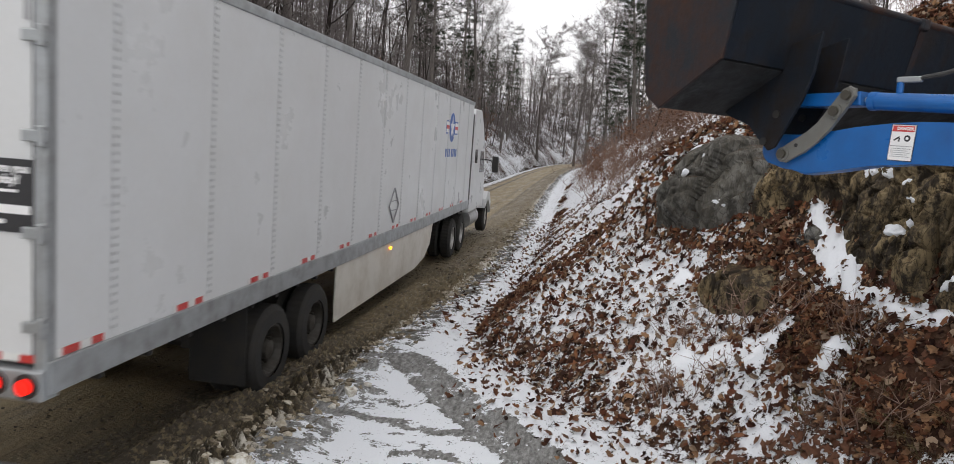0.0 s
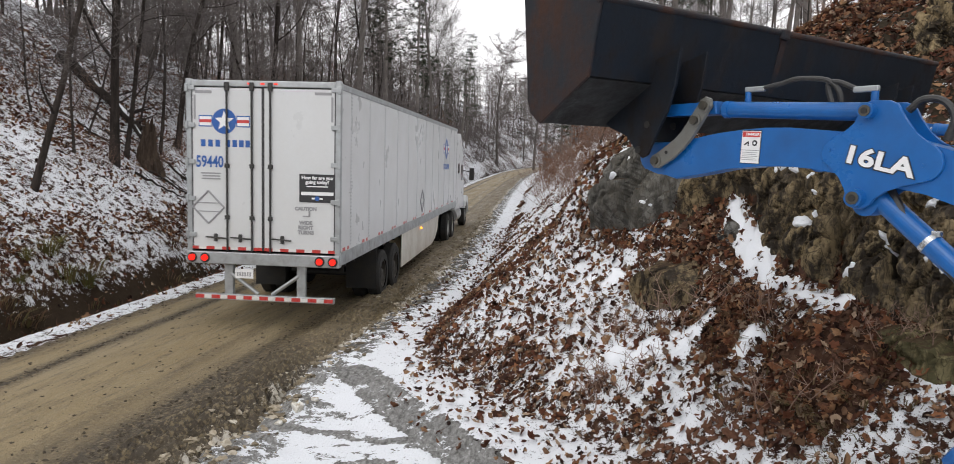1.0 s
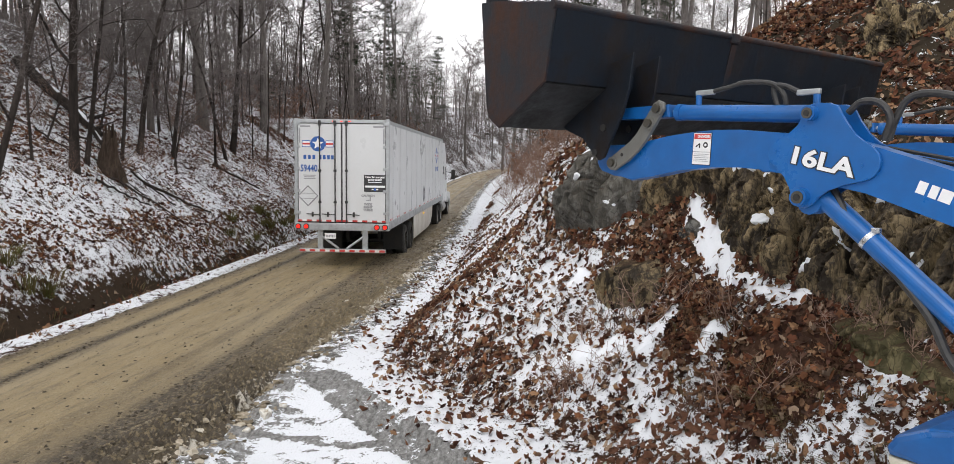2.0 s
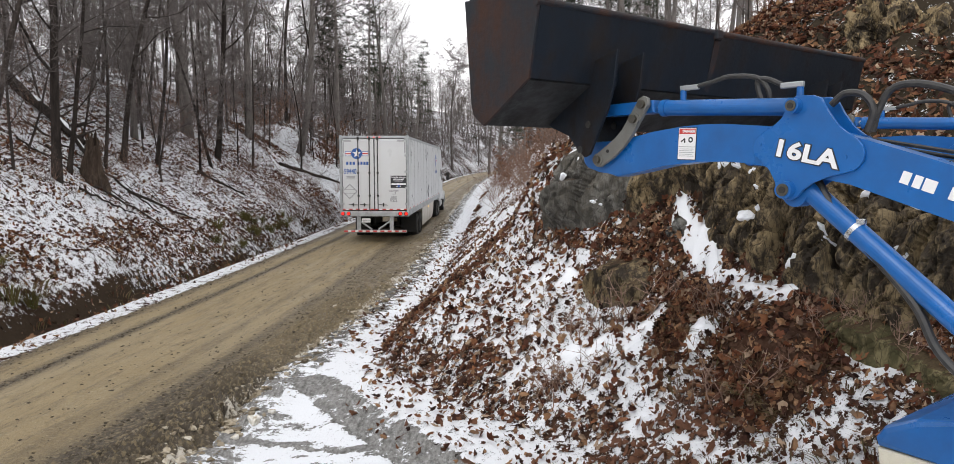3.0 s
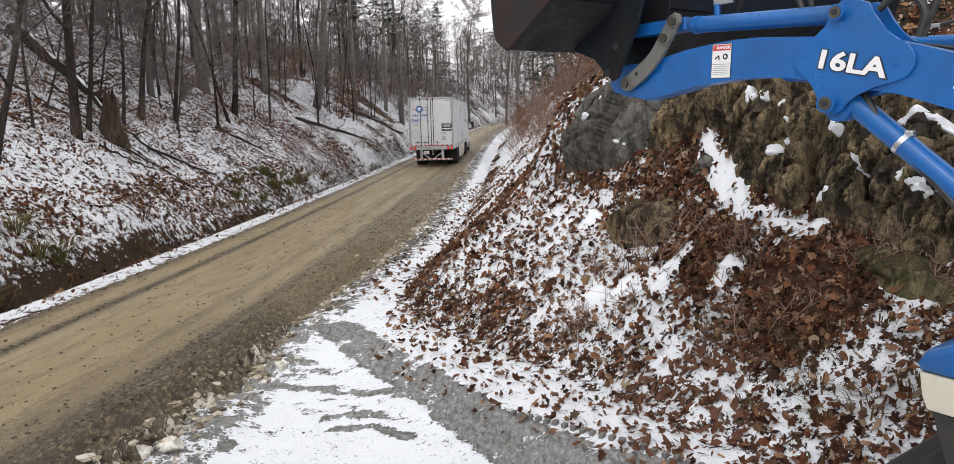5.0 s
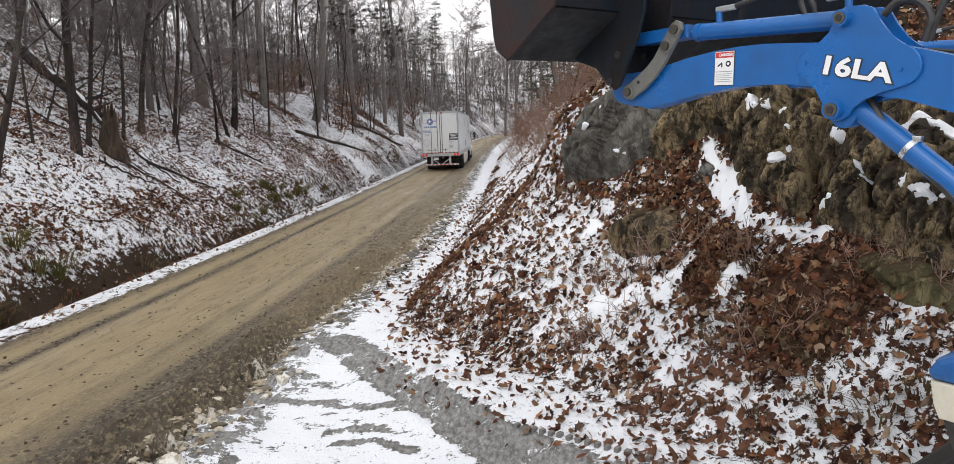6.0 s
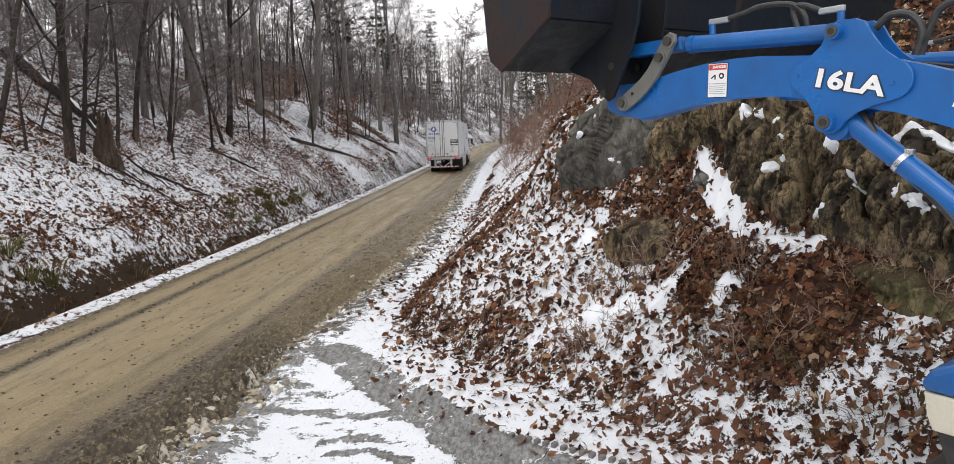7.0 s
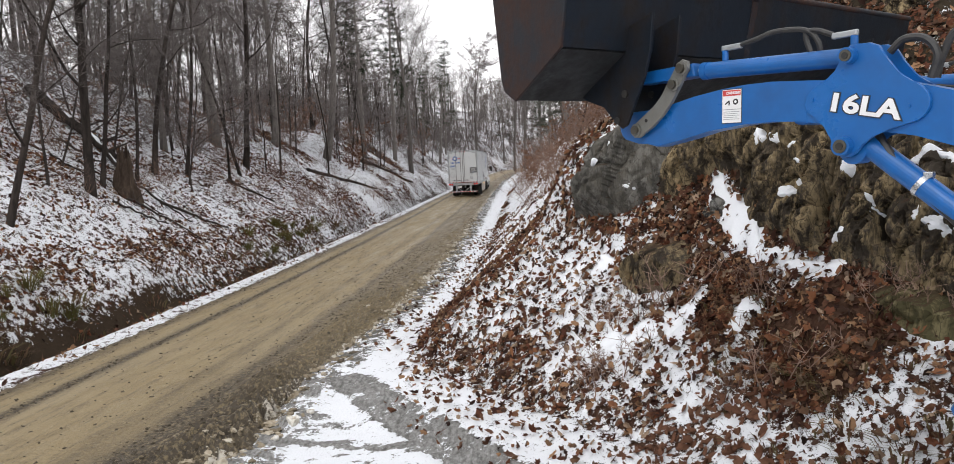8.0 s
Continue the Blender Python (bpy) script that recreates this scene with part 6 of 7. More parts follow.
scatter(rng, BUSHES, 78, lambda r: left_of(r, 4.6, 18, 28, 80), 0.5, thicket, 0.4, 1.0, 8)
scatter(rng, BUSHES, 40, lambda r: left_of(r, 6.0, 15, 17, 44), 0.7, thicket, 0.45, 0.95, 8)
scatter(rng, SAPLINGS, 26, lambda r: left_of(r, 8.0, 20, 19, 44), 0.8, thicket, 0.5, 0.9, 9)
scatter(rng, PINES, 4, lambda r: left_of(r, 10, 20, 26, 44), 2.0, thicket, 0.4, 0.6, 3)
scatter(rng, LEAFY, 20, lambda r: left_of(r, 7, 22, 35, 90), 1.0, thicket, 0.9, 1.9, 5)

scatter(rng, LEAFY, 8, lambda r: left_of(r, 8, 18, 55, 100), 2.0, thicket, 1.3, 2.2, 5)
scatter(rng, PINES, 5, lambda r: left_of(r, 6, 14, 72, 112), 1.8, thicket, 0.55, 0.95, 3)
for x, y, size in ((0.4, 62, 0.6), (2.2, 68, 0.75), (-0.6, 78, 0.6), (4.2, 60, 0.7), (3.0, 80, 0.8)):
    stand(PINES[0], x, y, x * 70, size)


def far_woods():
    """The woods that close the view, past counting."""
    rng = random.Random(5)
    verts, faces = [], []
    for _ in range(620):
        y = rng.uniform(130, 300)
        x = rng.uniform(-70, 60)
        if abs(x - float(road_x(y))) < 6:
            continue
        z = float(land(x, y))
        tall = rng.uniform(8, 17)
        top = Vector((x + rng.gauss(0, 0.6), y, z + tall))
        thin(verts, faces, (x, y, z - 0.3), top, rng.uniform(0.06, 0.15), 0.03)
        for _ in range(22):
            f = rng.uniform(0.12, 1)
            p = Vector((x, y, z)).lerp(top, f)
            v = Vector((rng.uniform(-1, 1), rng.uniform(-1, 1), rng.uniform(0.1, 1.2))).normalized() * rng.uniform(0.8, 3.6) * (1.2 - 0.6 * f)
            thin(verts, faces, p, p + v, 0.035, 0.012)
            for _ in range(4):
                w = Vector((rng.uniform(-1, 1), rng.uniform(-1, 1), rng.uniform(0, 1))).normalized() * rng.uniform(0.5, 1.6)
                q = p + v * rng.uniform(0.4, 1)
                thin(verts, faces, q, q + w, 0.016, 0.006)
    for _ in range(700):
        y = rng.uniform(105, 200)
        x = float(road_x(y)) + rng.choice((-1, 1)) * rng.uniform(5, 40)
        z = float(land(x, y))
        for _ in range(14):
            v = Vector((rng.uniform(-1, 1), rng.uniform(-1, 1), rng.uniform(0.6, 2.2))).normalized() * rng.uniform(1, 3.5)
            p = Vector((x + rng.gauss(0, 0.5), y, z - 0.1))
            thin(verts, faces, p, p + v, 0.03, 0.012)
            thin(verts, faces, p + v * 0.5, p + v * 0.5 + Vector((v.y, -v.x, v.z)) * 0.4, 0.018, 0.008)
    ob = mesh_part("distant_woods", verts, faces, TWIG, None)
    tagged(ob, "bare grey winter woods closing the valley", "woods", kind="stuff")


far_woods()

# ---- fallen leaves, clods, stump, logs and grass ----
LITTER = leaf_material("fallen_leaves", (0.018, 0.011, 0.009), (0.075, 0.032, 0.022), (0.17, 0.066, 0.036), (0.045, 0.023, 0.018), (0.28, 0.125, 0.062), (0.11, 0.062, 0.048), (0.38, 0.22, 0.12), (0.065, 0.038, 0.03), (0.5, 0.37, 0.26))
LEAF_OUTLINE = np.array([(0, -0.55), (0.2, -0.36), (0.4, -0.2), (0.31, 0.0), (0.36, 0.24), (0.17, 0.34), (0, 0.58), (-0.19, 0.32), (-0.34, 0.22), (-0.3, -0.02), (-0.4, -0.24), (-0.17, -0.36)])


def leaf_cloud(rs, xy, size, lift, curl=0.95, tilt=0.75):
    """Vertices and faces of many curled lobed leaves lying on the ground."""
    n, k = len(xy), len(LEAF_OUTLINE)
    x, y = xy[:, 0], xy[:, 1]
    e = 0.05
    z = land(x, y)
    normal = np.stack([-(land(x + e, y) - z) / e, -(land(x, y + e) - z) / e, np.ones(n)], -1)
    normal[:, :2] = np.clip(normal[:, :2], -1.6, 1.6)
    normal += rs.normal(0, tilt, (n, 3)) * [1, 1, 0.3]
    normal /= np.linalg.norm(normal, axis=1, keepdims=True)
    spin = rs.normal(0, 1, (n, 3))
    u = np.cross(normal, spin)
    u /= np.linalg.norm(u, axis=1, keepdims=True)
    v = np.cross(normal, u)
    s = size * rs.uniform(0.55, 1.35, n)[:, None, None]
    bend = rs.uniform(-curl, curl * 1.6, n)[:, None]
    shape = LEAF_OUTLINE[None] * (1 + rs.normal(0, 0.12, (n, k, 1)))
    shape[:, :, 0] *= rs.uniform(0.4, 1.0, n)[:, None]
    h = bend * (np.abs(shape[:, :, 0]) * 1.2 + shape[:, :, 1] ** 2)
    ring = shape[:, :, :1] * u[:, None] * s + shape[:, :, 1:] * v[:, None] * s + h[:, :, None] * normal[:, None] * s
    centre = np.stack([x, y, z + lift * rs.uniform(0.3, 1.6, n)], -1)
    verts = np.concatenate([centre[:, None], centre[:, None] + ring], 1)
    tri = np.array([(0, 1 + i, 1 + (i + 1) % k) for i in range(k)])
    faces = (np.arange(n)[:, None, None] * (k + 1) + tri[None]).reshape(-1, 3)
    return verts, faces


def pick(rs, count, x0, x1, y0, y1, keep):
    """Random places, kept with the chance that keep gives."""
    out = np.empty((0, 2))
    while len(out) < count:
        p = np.stack([rs.uniform(x0, x1, count * 3), rs.uniform(y0, y1, count * 3)], -1)
        out = np.concatenate([out, p[rs.rand(len(p)) < keep(p[:, 0], p[:, 1])]])
    return out[:count]


def leafy(x, y):
    s, d = bank_depth(x, y), x - road_x(y)
    lie = (0.12 + 0.88 * step(0.75, 0.4, snow_cover(x, y))) * (0.25 + 0.75 * step(-0.12, 0.12, fractal(x * 1.6 + 9, y * 1.6, 3)))
    return np.clip(lie * (1 - 0.5 * step(0.7, 0.3, s) * step(12, 10, y)) * (1 - 0.35 * step(1.3, 0.7, x)) * (0.3 * step(-0.55, -0.1, s) + 0.7 * step(-0.1, 0.3, s)) * (1 - 0.8 * step(1.75, 2.1, s)) * step(2.6, 3.2, d) + (0.05 + 0.07 * step(8, 10, y)) * step(-1.3, -0.2, s) * step(2.5, 3.0, d), 0, 1)


rs = np.random.RandomState(3)
litter = tagged(new("leaf_litter"), "curled russet and tan fallen leaves on snow", "leaves", kind="stuff")
litter_places = pick(rs, 24000, -1.6, 4.6, 4.2, 12.0, leafy)
near_first = np.argsort(np.hypot(litter_places[:, 0] - 1.4, (litter_places[:, 1] - 5.6)))
shared, shared_faces = leaf_cloud(rs, litter_places[near_first[:300]], 0.095, 0.02)
for k in range(300):
    mesh = bpy.data.meshes.new("leaf")
    middle = shared[k, 0].copy()
    mesh.from_pydata((shared[k] - middle).tolist(), [], shared_faces[:12].tolist())
    mesh.materials.append(LITTER)
    ob = new("leaf", mesh)
    ob.parent = litter
    ob.location = middle
for name, places, size in (
    ("leaf_layer", litter_places[near_first[300:]], 0.08),
    ("leaf_layer", pick(rs, 6000, -2.5, 5.0, 9.5, 30.0, leafy), 0.1),
    ("leaf_layer", pick(rs, 21000, -19.0, -8.6, 10.0, 42.0, lambda x, y: step(-4.1, -4.6, x - road_x(y)) * (0.2 + 0.8 * step(-0.1, 0.15, fractal(x * 1.1 + 4, y * 1.1, 3))) * np.exp(-(y - 10) / 30)), 0.1),
    ("leaf_layer", pick(rs, 5000, -21.0, -9.5, 38.0, 76.0, lambda x, y: step(-3.9, -4.6, x - road_x(y)) * step(0.65, 0.45, snow_cover(x, y))), 0.17),
    ("leaf_layer", pick(rs, 3000, -4.0, 4.0, 26.0, 66.0, lambda x, y: step(3.6, 4.4, x - road_x(y)) * step(0.65, 0.4, snow_cover(x, y))), 0.16),
    ("leaf_layer", pick(rs, 5200, -10.6, -7.0, 9.0, 46.0, lambda x, y: (0.16 + 0.84 * step(-3.0, -3.5, x - road_x(y))) * step(-2.35, -2.6, x - road_x(y)) * (1 - 0.8 * step(-3.2, -3.4, x - road_x(y)) * step(-4.5, -4.2, x - road_x(y)) * step(20, 16, y)) * (0.15 + 0.85 * step(-0.1, 0.12, fractal(x * 1.4 + 2, y * 0.9, 3))) * np.exp(-(y - 9) / 24)), 0.1),
):
    v, f = leaf_cloud(rs, places, size, 0.025)
    mesh = bpy.data.meshes.new(name)
    mesh.from_pydata(v.reshape(-1, 3).tolist(), [], f.tolist())
    mesh.materials.append(LITTER)
    tagged(new(name, mesh), kind="stuff").parent = litter


def lumps(name, places, sizes, height, material, label, category, flat=0.6):
    """Many broken clods in one mesh."""
    bm = bmesh.new()
    bmesh.ops.create_icosphere(bm, subdivisions=2, radius=1)
    ball = np.array([v.co[:] for v in bm.verts])
    tri = np.array([[v.index for v in f.verts] for f in bm.faces])
    bm.free()
    rs = np.random.RandomState(len(places))
    n = len(places)
    jag = 1 + rs.normal(0, 0.34, (n, len(ball), 1))
    s = sizes[:, None, None] * rs.uniform(0.6, 1.3, (n, 1, 3)) * [1, 1, flat]
    c = rs.uniform(0, 6.283, n)
    pts = ball[None] * jag * s
    turned = np.stack([pts[..., 0] * np.cos(c)[:, None] - pts[..., 1] * np.sin(c)[:, None], pts[..., 0] * np.sin(c)[:, None] + pts[..., 1] * np.cos(c)[:, None], pts[..., 2]], -1)
    base = np.stack([places[:, 0], places[:, 1], height(places[:, 0], places[:, 1]) + sizes * 0.15], -1)
    faces = (np.arange(n)[:, None, None] * len(ball) + tri[None]).reshape(-1, 3)
    mesh = bpy.data.meshes.new(name)
    mesh.from_pydata((turned + base[:, None]).reshape(-1, 3).tolist(), [], faces.tolist())
    mesh.materials.append(material)
    return tagged(new(name, mesh), label, category, kind="stuff")


CLOD = Nodes("mud_and_slush_clods")
CLOD.set(Base_Color=CLOD.ramp(CLOD.math("ADD", CLOD.math("MULTIPLY", CLOD.island(), 0.6), CLOD.math("MULTIPLY", CLOD.noise(25, 4), 0.4)), (0.15, (0.06, 0.045, 0.03)), (0.4, (0.17, 0.135, 0.085)), (0.62, (0.32, 0.27, 0.19)), (0.82, (0.56, 0.52, 0.44))), Roughness=0.65)
CLOD.bump(CLOD.noise(60, 5, 0.7), 0.6, 0.01)
CLOD = CLOD.mat


def surface(x, y):
    d = cross_way(x, y)
    return np.where(np.abs(d) < 2.35, np.maximum(road_height(d, y), land(x, y)), land(x, y))


rs = np.random.RandomState(4)
n = 3400
cy = 4.0 + 32 * rs.rand(n) ** 1.3
cd = 2.18 + rs.normal(0, 0.2, n)
lumps("edge_clod", np.stack([road_x(cy) + cd + widening(cd, cy), cy], -1), 0.008 + 0.045 * rs.rand(n) ** 4, surface, CLOD, "frozen mud and slush clods along the road edge", "clods")
n = 7000
cy = 4.5 + 22 * rs.rand(n) ** 1.2
lane = rs.rand(n)
cd = np.where(lane < 0.2, -2.1 + rs.normal(0, 0.12, n), np.where(lane < 0.34, -1.35 + rs.normal(0, 0.05, n), np.where(lane < 0.75, 1.15 + rs.normal(0, 0.26, n), rs.uniform(-1.9, 1.6, n))))
lumps("road_grit", np.stack([road_x(cy) + cd + widening(cd, cy), cy], -1), 0.003 + 0.018 * rs.rand(n) ** 3, surface, plain("dark_mud_clod", (0.062, 0.049, 0.032), 0.8), "small dark clods lying on the road", "clods")


DIRTY_SNOW = Nodes("dirty_lump_snow")
DIRTY_SNOW.set(Base_Color=DIRTY_SNOW.ramp(DIRTY_SNOW.noise(14, 5, 0.7), (0.36, (0.3, 0.25, 0.17)), (0.5, (0.6, 0.57, 0.5)), (0.65, (0.78, 0.77, 0.74))), Roughness=0.6)
DIRTY_SNOW.bump(DIRTY_SNOW.noise(40, 5, 0.7), 0.6, 0.012)
DIRTY_SNOW = DIRTY_SNOW.mat


def clod(x, y, size, seed, label):
    """One larger lump of frozen slush."""
    ob = boulder(seed, size, size * 0.8, size * 0.6, DIRTY_SNOW, label, cuts=6, n=8, rough=size * 0.35)
    ob.name = "slush_lump"
    tagged(ob, label, "slush lump", "slush lumps")
    return settle(ob, x, y, float(surface(x, y)) + size * 0.3, seed * 50)


for k, (x, y, size) in enumerate(((-2.75, 5.35, 0.1), (-2.95, 5.2, 0.09), (-2.55, 7.35, 0.085), (-2.42, 7.6, 0.06), (-2.62, 7.0, 0.05), (-3.35, 13.9, 0.06))):
    clod(x, y, size, 40 + k, "dirty lump of frozen slush at the road edge")


def snow_patch(x, y, half, width, turn, seed):
    """A patch of settled snow draped over the bank, thick in the middle, with a ragged rim."""
    rng = random.Random(seed)
    bm, n, rows = bmesh.new(), 34, 7
    rim = [1 + 0.28 * noise.noise(Vector((math.cos(2 * math.pi * k / n) * 1.6, math.sin(2 * math.pi * k / n) * 1.6, seed))) + rng.uniform(-0.14, 0.14) for k in range(n)]
    ca, sa = math.cos(radians(turn)), math.sin(radians(turn))
    rings = []
    for j in range(1, rows + 1):
        f, ring = j / rows, []
        for k in range(n):
            c = 2 * math.pi * k / n
            u, v = half * f * rim[k] * math.cos(c), width * f * rim[k] * math.sin(c)
            px, py = u * ca - v * sa, u * sa + v * ca
            pz = float(land(x + px, y + py)) + 0.05 * (1 - f**3) - 0.012 * (j == rows) + 0.012 * noise.noise(Vector((px * 9, py * 9, seed)))
            ring.append(bm.verts.new((px, py, pz)))
        rings.append(ring)
    hub = bm.verts.new((0, 0, float(land(x, y)) + 0.05))
    for k in range(n):
        bm.faces.new((hub, rings[0][k], rings[0][(k + 1) % n]))
        for a, b in zip(rings, rings[1:]):
            bm.faces.new((a[k], b[k], b[(k + 1) % n], a[(k + 1) % n]))
    ob = part("snow_patch", bm, SNOW, None, smooth=True, at=pose(x, y, 0))
    tagged(ob, "patch of clean white snow lying on the leafy bank", "snow", "snow patches")


for k, spot in enumerate([(2.12, 7.75, 0.24, 0.1, 100), (2.2, 7.45, 0.24, 0.11, 98), (2.3, 7.15, 0.2, 0.07, 85), (2.43, 6.85, 0.2, 0.05, -60), (2.56, 6.55, 0.22, 0.06, -45), (2.74, 6.25, 0.2, 0.05, -45), (2.04, 6.52, 0.19, 0.1, 0), (3.02, 6.12, 0.2, 0.06, -25), (3.28, 5.98, 0.12, 0.05, -20), (1.6, 7.02, 0.26, 0.12, 5), (1.25, 7.18, 0.3, 0.13, 0), (0.9, 7.35, 0.24, 0.1, -10), (0.6, 8.6, 0.2, 0.1, -40), (0.9, 8.4, 0.2, 0.1, -30)]):
    snow_patch(*spot, 60 + k)


def tread_print():
    """The lug marks that a tractor tyre left at the edge of the slush."""
    bm = bmesh.new()
    for k in range(21):
        f = k / 20
        x, y = 0.1 + 1.45 * f, 5.88 - 1.12 * f + 0.04 * math.sin(f * 3)
        block(bm, x, y, float(land(x, y)) + 0.012, 0.04, 0.055, 0.045, 0.004, turn=pose(0, 0, 0, 0, 0, -38))
    ob = part("tread_print", bm, plain("packed_grey_slush", (0.16, 0.155, 0.145), 0.7), None)
    tagged(ob, "row of tyre lug prints in grey slush", "tyre track", kind="stuff")


tread_print()


def stump():
    """A rotten broken stump with a ragged top and root flare."""
    rng = random.Random(8)
    bm = bmesh.new()
    rings, n = [], 22
    for k, (h, r) in enumerate(((-0.3, 0.52), (0.1, 0.42), (0.3, 0.33), (0.6, 0.29), (0.9, 0.26), (1.15, 0.22), (1.4, 0.17))):
        ring = []
        for i in range(n):
            c = 2 * math.pi * i / n
            rr = r * (1 + 0.16 * math.sin(5 * c + 1) * (1.2 - k * 0.12) + rng.uniform(-0.17, 0.17))
            hh = h + (rng.uniform(-0.55, 0.35) if k == 6 else 0.0) + (0.1 * math.cos(c) if k > 4 else 0)
            ring.append(bm.verts.new((rr * math.cos(c) + 0.05 * k * 0.5, rr * math.sin(c), hh)))
        rings.append(ring)
    for a, b in zip(rings, rings[1:]):
        for i in range(n):
            bm.faces.new((a[i], a[(i + 1) % n], b[(i + 1) % n], b[i]))
    inner = [bm.verts.new((v.co.x * 0.55, v.co.y * 0.55, v.co.z - rng.uniform(0.15, 0.4))) for v in rings[-1]]
    for i in range(n):
        bm.faces.new((rings[-1][i], rings[-1][(i + 1) % n], inner[(i + 1) % n], inner[i]))
    bm.faces.new(inner)
    ob = part("tree_stump", bm, ROTTEN)
    tagged(ob, "rotten splintered tree stump on the snowy hillside", "stump")
    ob.matrix_basis = rest(-11.95, 19.7, 0.05, size=0.85)


stump()


def fallen_log(x0, y0, x1, y1, r, label, seed, lift=0.1):
    """A trunk lying on the slope with broken branch stubs and snow along its back."""
    rng = random.Random(seed)
    a, b = Vector((x0, y0, float(land(x0, y0)) + lift)), Vector((x1, y1, float(land(x1, y1)) + lift))
    log = tagged(new("fallen_log"), label, "log")
    pts = [a.lerp(b, k / 10) + Vector((0, 0, rng.uniform(-0.04, 0.04))) for k in range(11)]
    for p in pts:
        p.z = max(p.z, float(land(p.x, p.y)) + r * 0.4)
    bm = tube(bmesh.new(), pts, [r * (1 - 0.05 * k) * rng.uniform(0.92, 1.06) for k in range(11)], 10)
    for k in range(7):
        p = pts[rng.randint(1, 9)]
        v = Vector((rng.uniform(-1, 1), rng.uniform(-1, 1), rng.uniform(0, 1))).normalized() * rng.uniform(0.3, 1.0)
        part("branch_stub", tube(bmesh.new(), [p, p + v * 0.5, p + v], [r * 0.25, r * 0.18, r * 0.08], 5), BARK_BROWN, log)
    part("log_trunk", bm, BARK_BROWN, log, smooth=True)
    for k in (1, 4, 7):
        run = [p + Vector((0, 0, r * 0.66)) for p in pts[k : k + rng.choice((2, 3))]]
        part("snow_cap", tube(bmesh.new(), run, [r * 0.45 * rng.uniform(0.4, 1.0) for _ in run], 7), SNOW, log, "thin snow along the top", smooth=True)


fallen_log(-16.6, 22.4, -13.4, 21.8, 0.2, "snow-topped fallen trunk on the hillside", 1, 0.25)
fallen_log(-14.6, 22.6, -12.2, 20.6, 0.1, "dead branch lying against the stump", 2, 0.15)
fallen_log(-15.0, 58.0, -12.6, 67.0, 0.16, "grey fallen trunk at the top of the bank", 3, 0.15)
fallen_log(-13.4, 40.0, -11.9, 50.0, 0.12, "fallen trunk lying along the bank", 4, 0.1)
fallen_log(-11.7, 21.2, -10.6, 23.4, 0.05, "thin dead branch in the leaves", 5, 0.05)
fallen_log(-12.4, 27.5, -11.2, 29.2, 0.06, "thin dead branch lying on snow", 6, 0.05)


for k, (x0, y0, x1, y1) in enumerate(((-12.9, 19.2, -11.2, 20.4), (-11.6, 19.3, -10.3, 20.9), (-12.6, 20.9, -10.9, 21.6), (-13.3, 18.6, -12.1, 18.9), (-11.4, 18.3, -10.6, 19.6), (-14.2, 20.2, -12.7, 20.8))):
    fallen_log(x0, y0, x1, y1, 0.028 + 0.006 * (k % 3), "thin dead branch fallen beside the rotten stump", 20 + k, 0.1)


def tuft(seed, blades, tall, material, label, name="grass_tuft"):
    """Dry bent grass or weed stalks."""
    rng = random.Random(seed)
    verts, faces = [], []
    for _ in range(blades):
        c, o = rng.uniform(0, 6.283), rng.uniform(0, 0.16)
        p = Vector((o * math.cos(c), o * math.sin(c), -0.02))
        lean = Vector((math.cos(c), math.sin(c), 0)) * rng.uniform(0.5, 1.9)
        h = tall * rng.uniform(0.4, 1)
        q, r = p + (lean * 0.4 + Vector((0, 0, 1))) * h * 0.6, p + (lean * 1.1 + Vector((0, 0, 1))) * h * 0.85
        side = lean.cross(Vector((0, 0, 1))).normalized() * 0.006
        b = len(verts)
        verts.extend((p - side, p + side, q + side, q - side, r))
        faces.extend(((b, b + 1, b + 2, b + 3), (b + 3, b + 2, b + 4)))
    return tagged(mesh_part(name, verts, faces, material, None), label, "grass", "dry tufts")


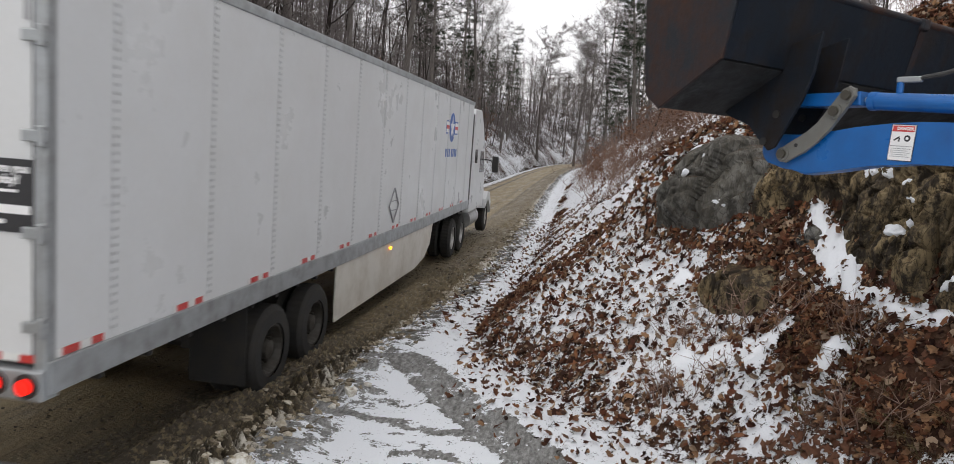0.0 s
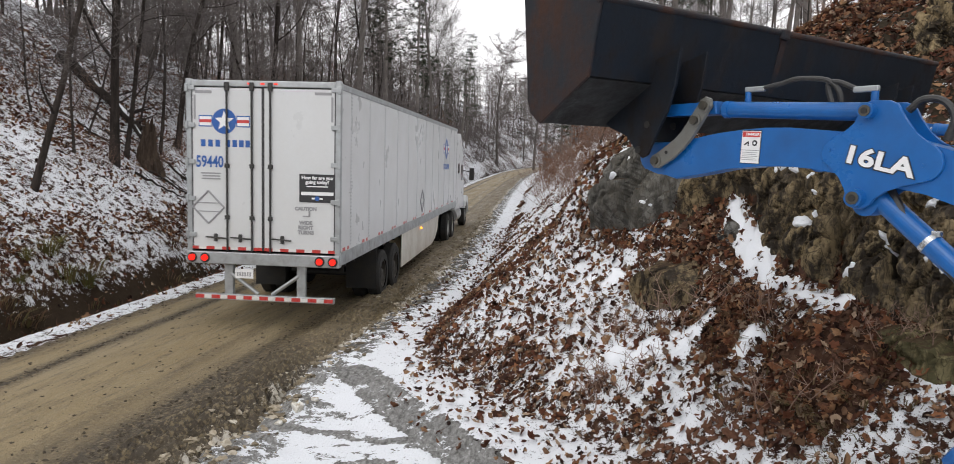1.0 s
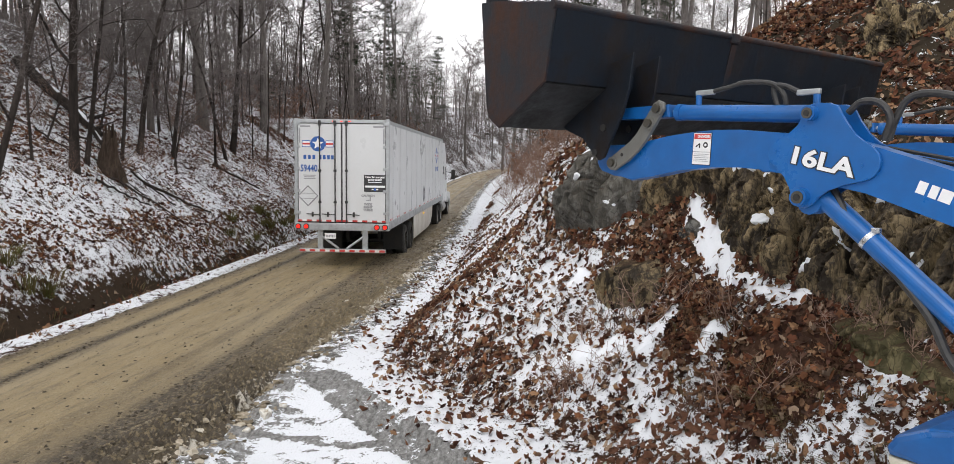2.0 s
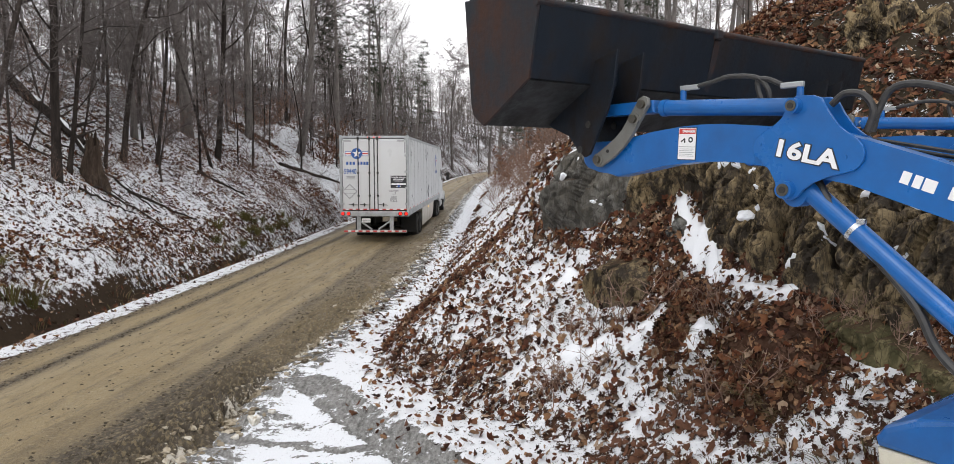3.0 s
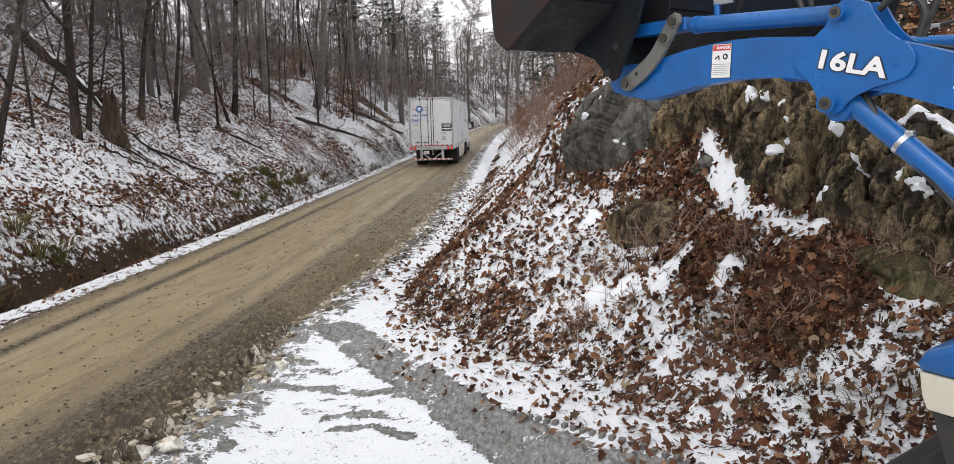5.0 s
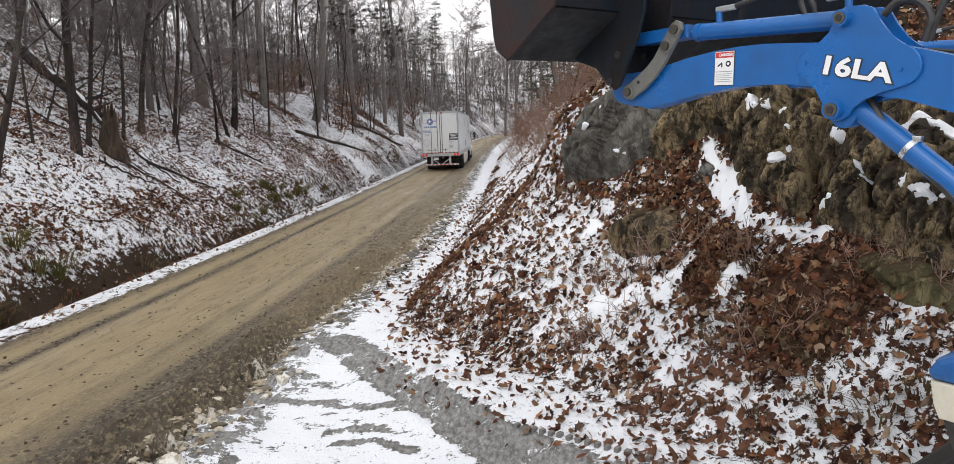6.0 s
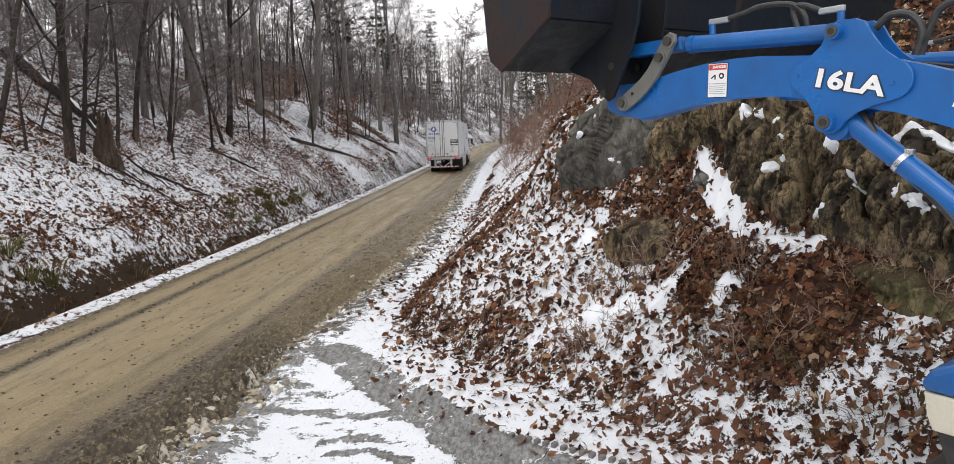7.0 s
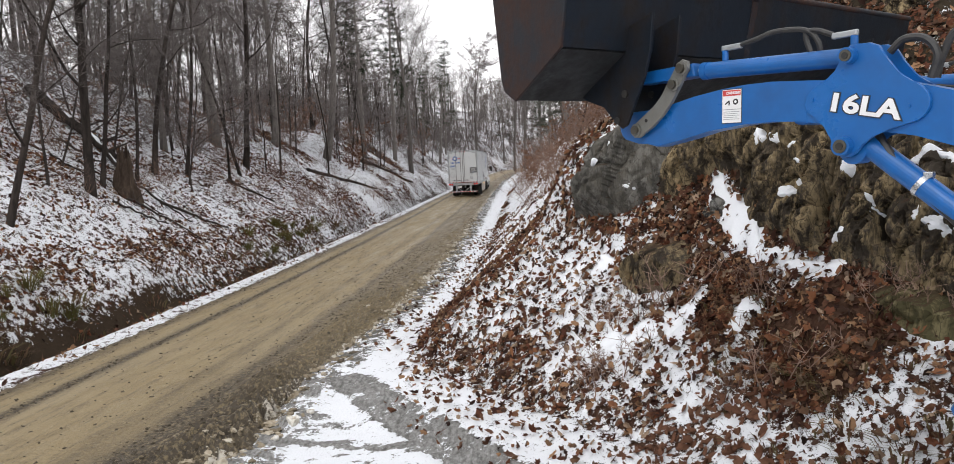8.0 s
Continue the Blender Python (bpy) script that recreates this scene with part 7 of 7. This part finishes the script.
STRAW = leaf_material("dry_grass", (0.1, 0.085, 0.03), (0.2, 0.165, 0.065), (0.12, 0.14, 0.04))
VINE = leaf_material("dead_weeds", (0.1, 0.055, 0.035), (0.18, 0.11, 0.07), (0.13, 0.12, 0.05))
straw = tuft(1, 90, 0.55, STRAW, "yellow dry grass tuft at the ditch")
straw.matrix_basis = rest(-9.5, 24.5)
for k in range(26):
    y = rng.choice((rng.uniform(22, 32), rng.uniform(9, 14)))
    stand(straw, float(road_x(y)) - rng.uniform(3.9, 4.7), y, rng.uniform(0, 360), rng.uniform(0.6, 1.2))
weed = tuft(2, 34, 0.17, VINE, "dead brown weeds hanging on the bank", "weed_tuft")
weed.matrix_basis = rest(2.1, 6.3)
for k in range(60):
    x = rng.uniform(1.6, 3.0)
    y = 6.5 - (x - 0.72) * 1.17 + rng.uniform(0.3, 1.9)
    stand(weed, x, y, rng.uniform(0, 360), rng.uniform(0.5, 1.15), rng.uniform(-15, 15))
for k in range(70):
    y = 9 + 26 * rng.random() ** 1.4
    stand(weed, float(road_x(y)) - rng.uniform(3.3, 4.3), y, rng.uniform(0, 360), rng.uniform(1.0, 2.6), rng.uniform(-15, 15))
twig_tuft = shrub(120, 0.7, 9, "small bare brush on the leafy bank")
stand(twig_tuft, 1.6, 7.3, first=True)
for k in range(16):
    x = rng.uniform(0.6, 3.4)
    y = 6.5 - (x - 0.72) * 1.17 + rng.uniform(0.4, 2.4)
    stand(twig_tuft, x, y, rng.uniform(0, 360), rng.uniform(0.5, 1.0), rng.uniform(-25, 10))



def motions():
    """The lorry drives away along the road, its wheels rolling."""
    walk(truck, [(t, pose(x, y, z, pitch, 0, yaw)) for t, x, y, z, yaw, pitch in TRUCK_ROWS])
    times = np.linspace(0, 8, 121)
    ways = np.interp(times, [r[0] for r in TRUCK_ROWS], [r[2] for r in TRUCK_ROWS])
    for w in WHEELS:
        x, y, z = w.matrix_basis.translation
        walk(w, [(t, pose(x, y, z, -math.degrees((way - ways[0]) / 0.51))) for t, way in zip(times, ways)])


motions()
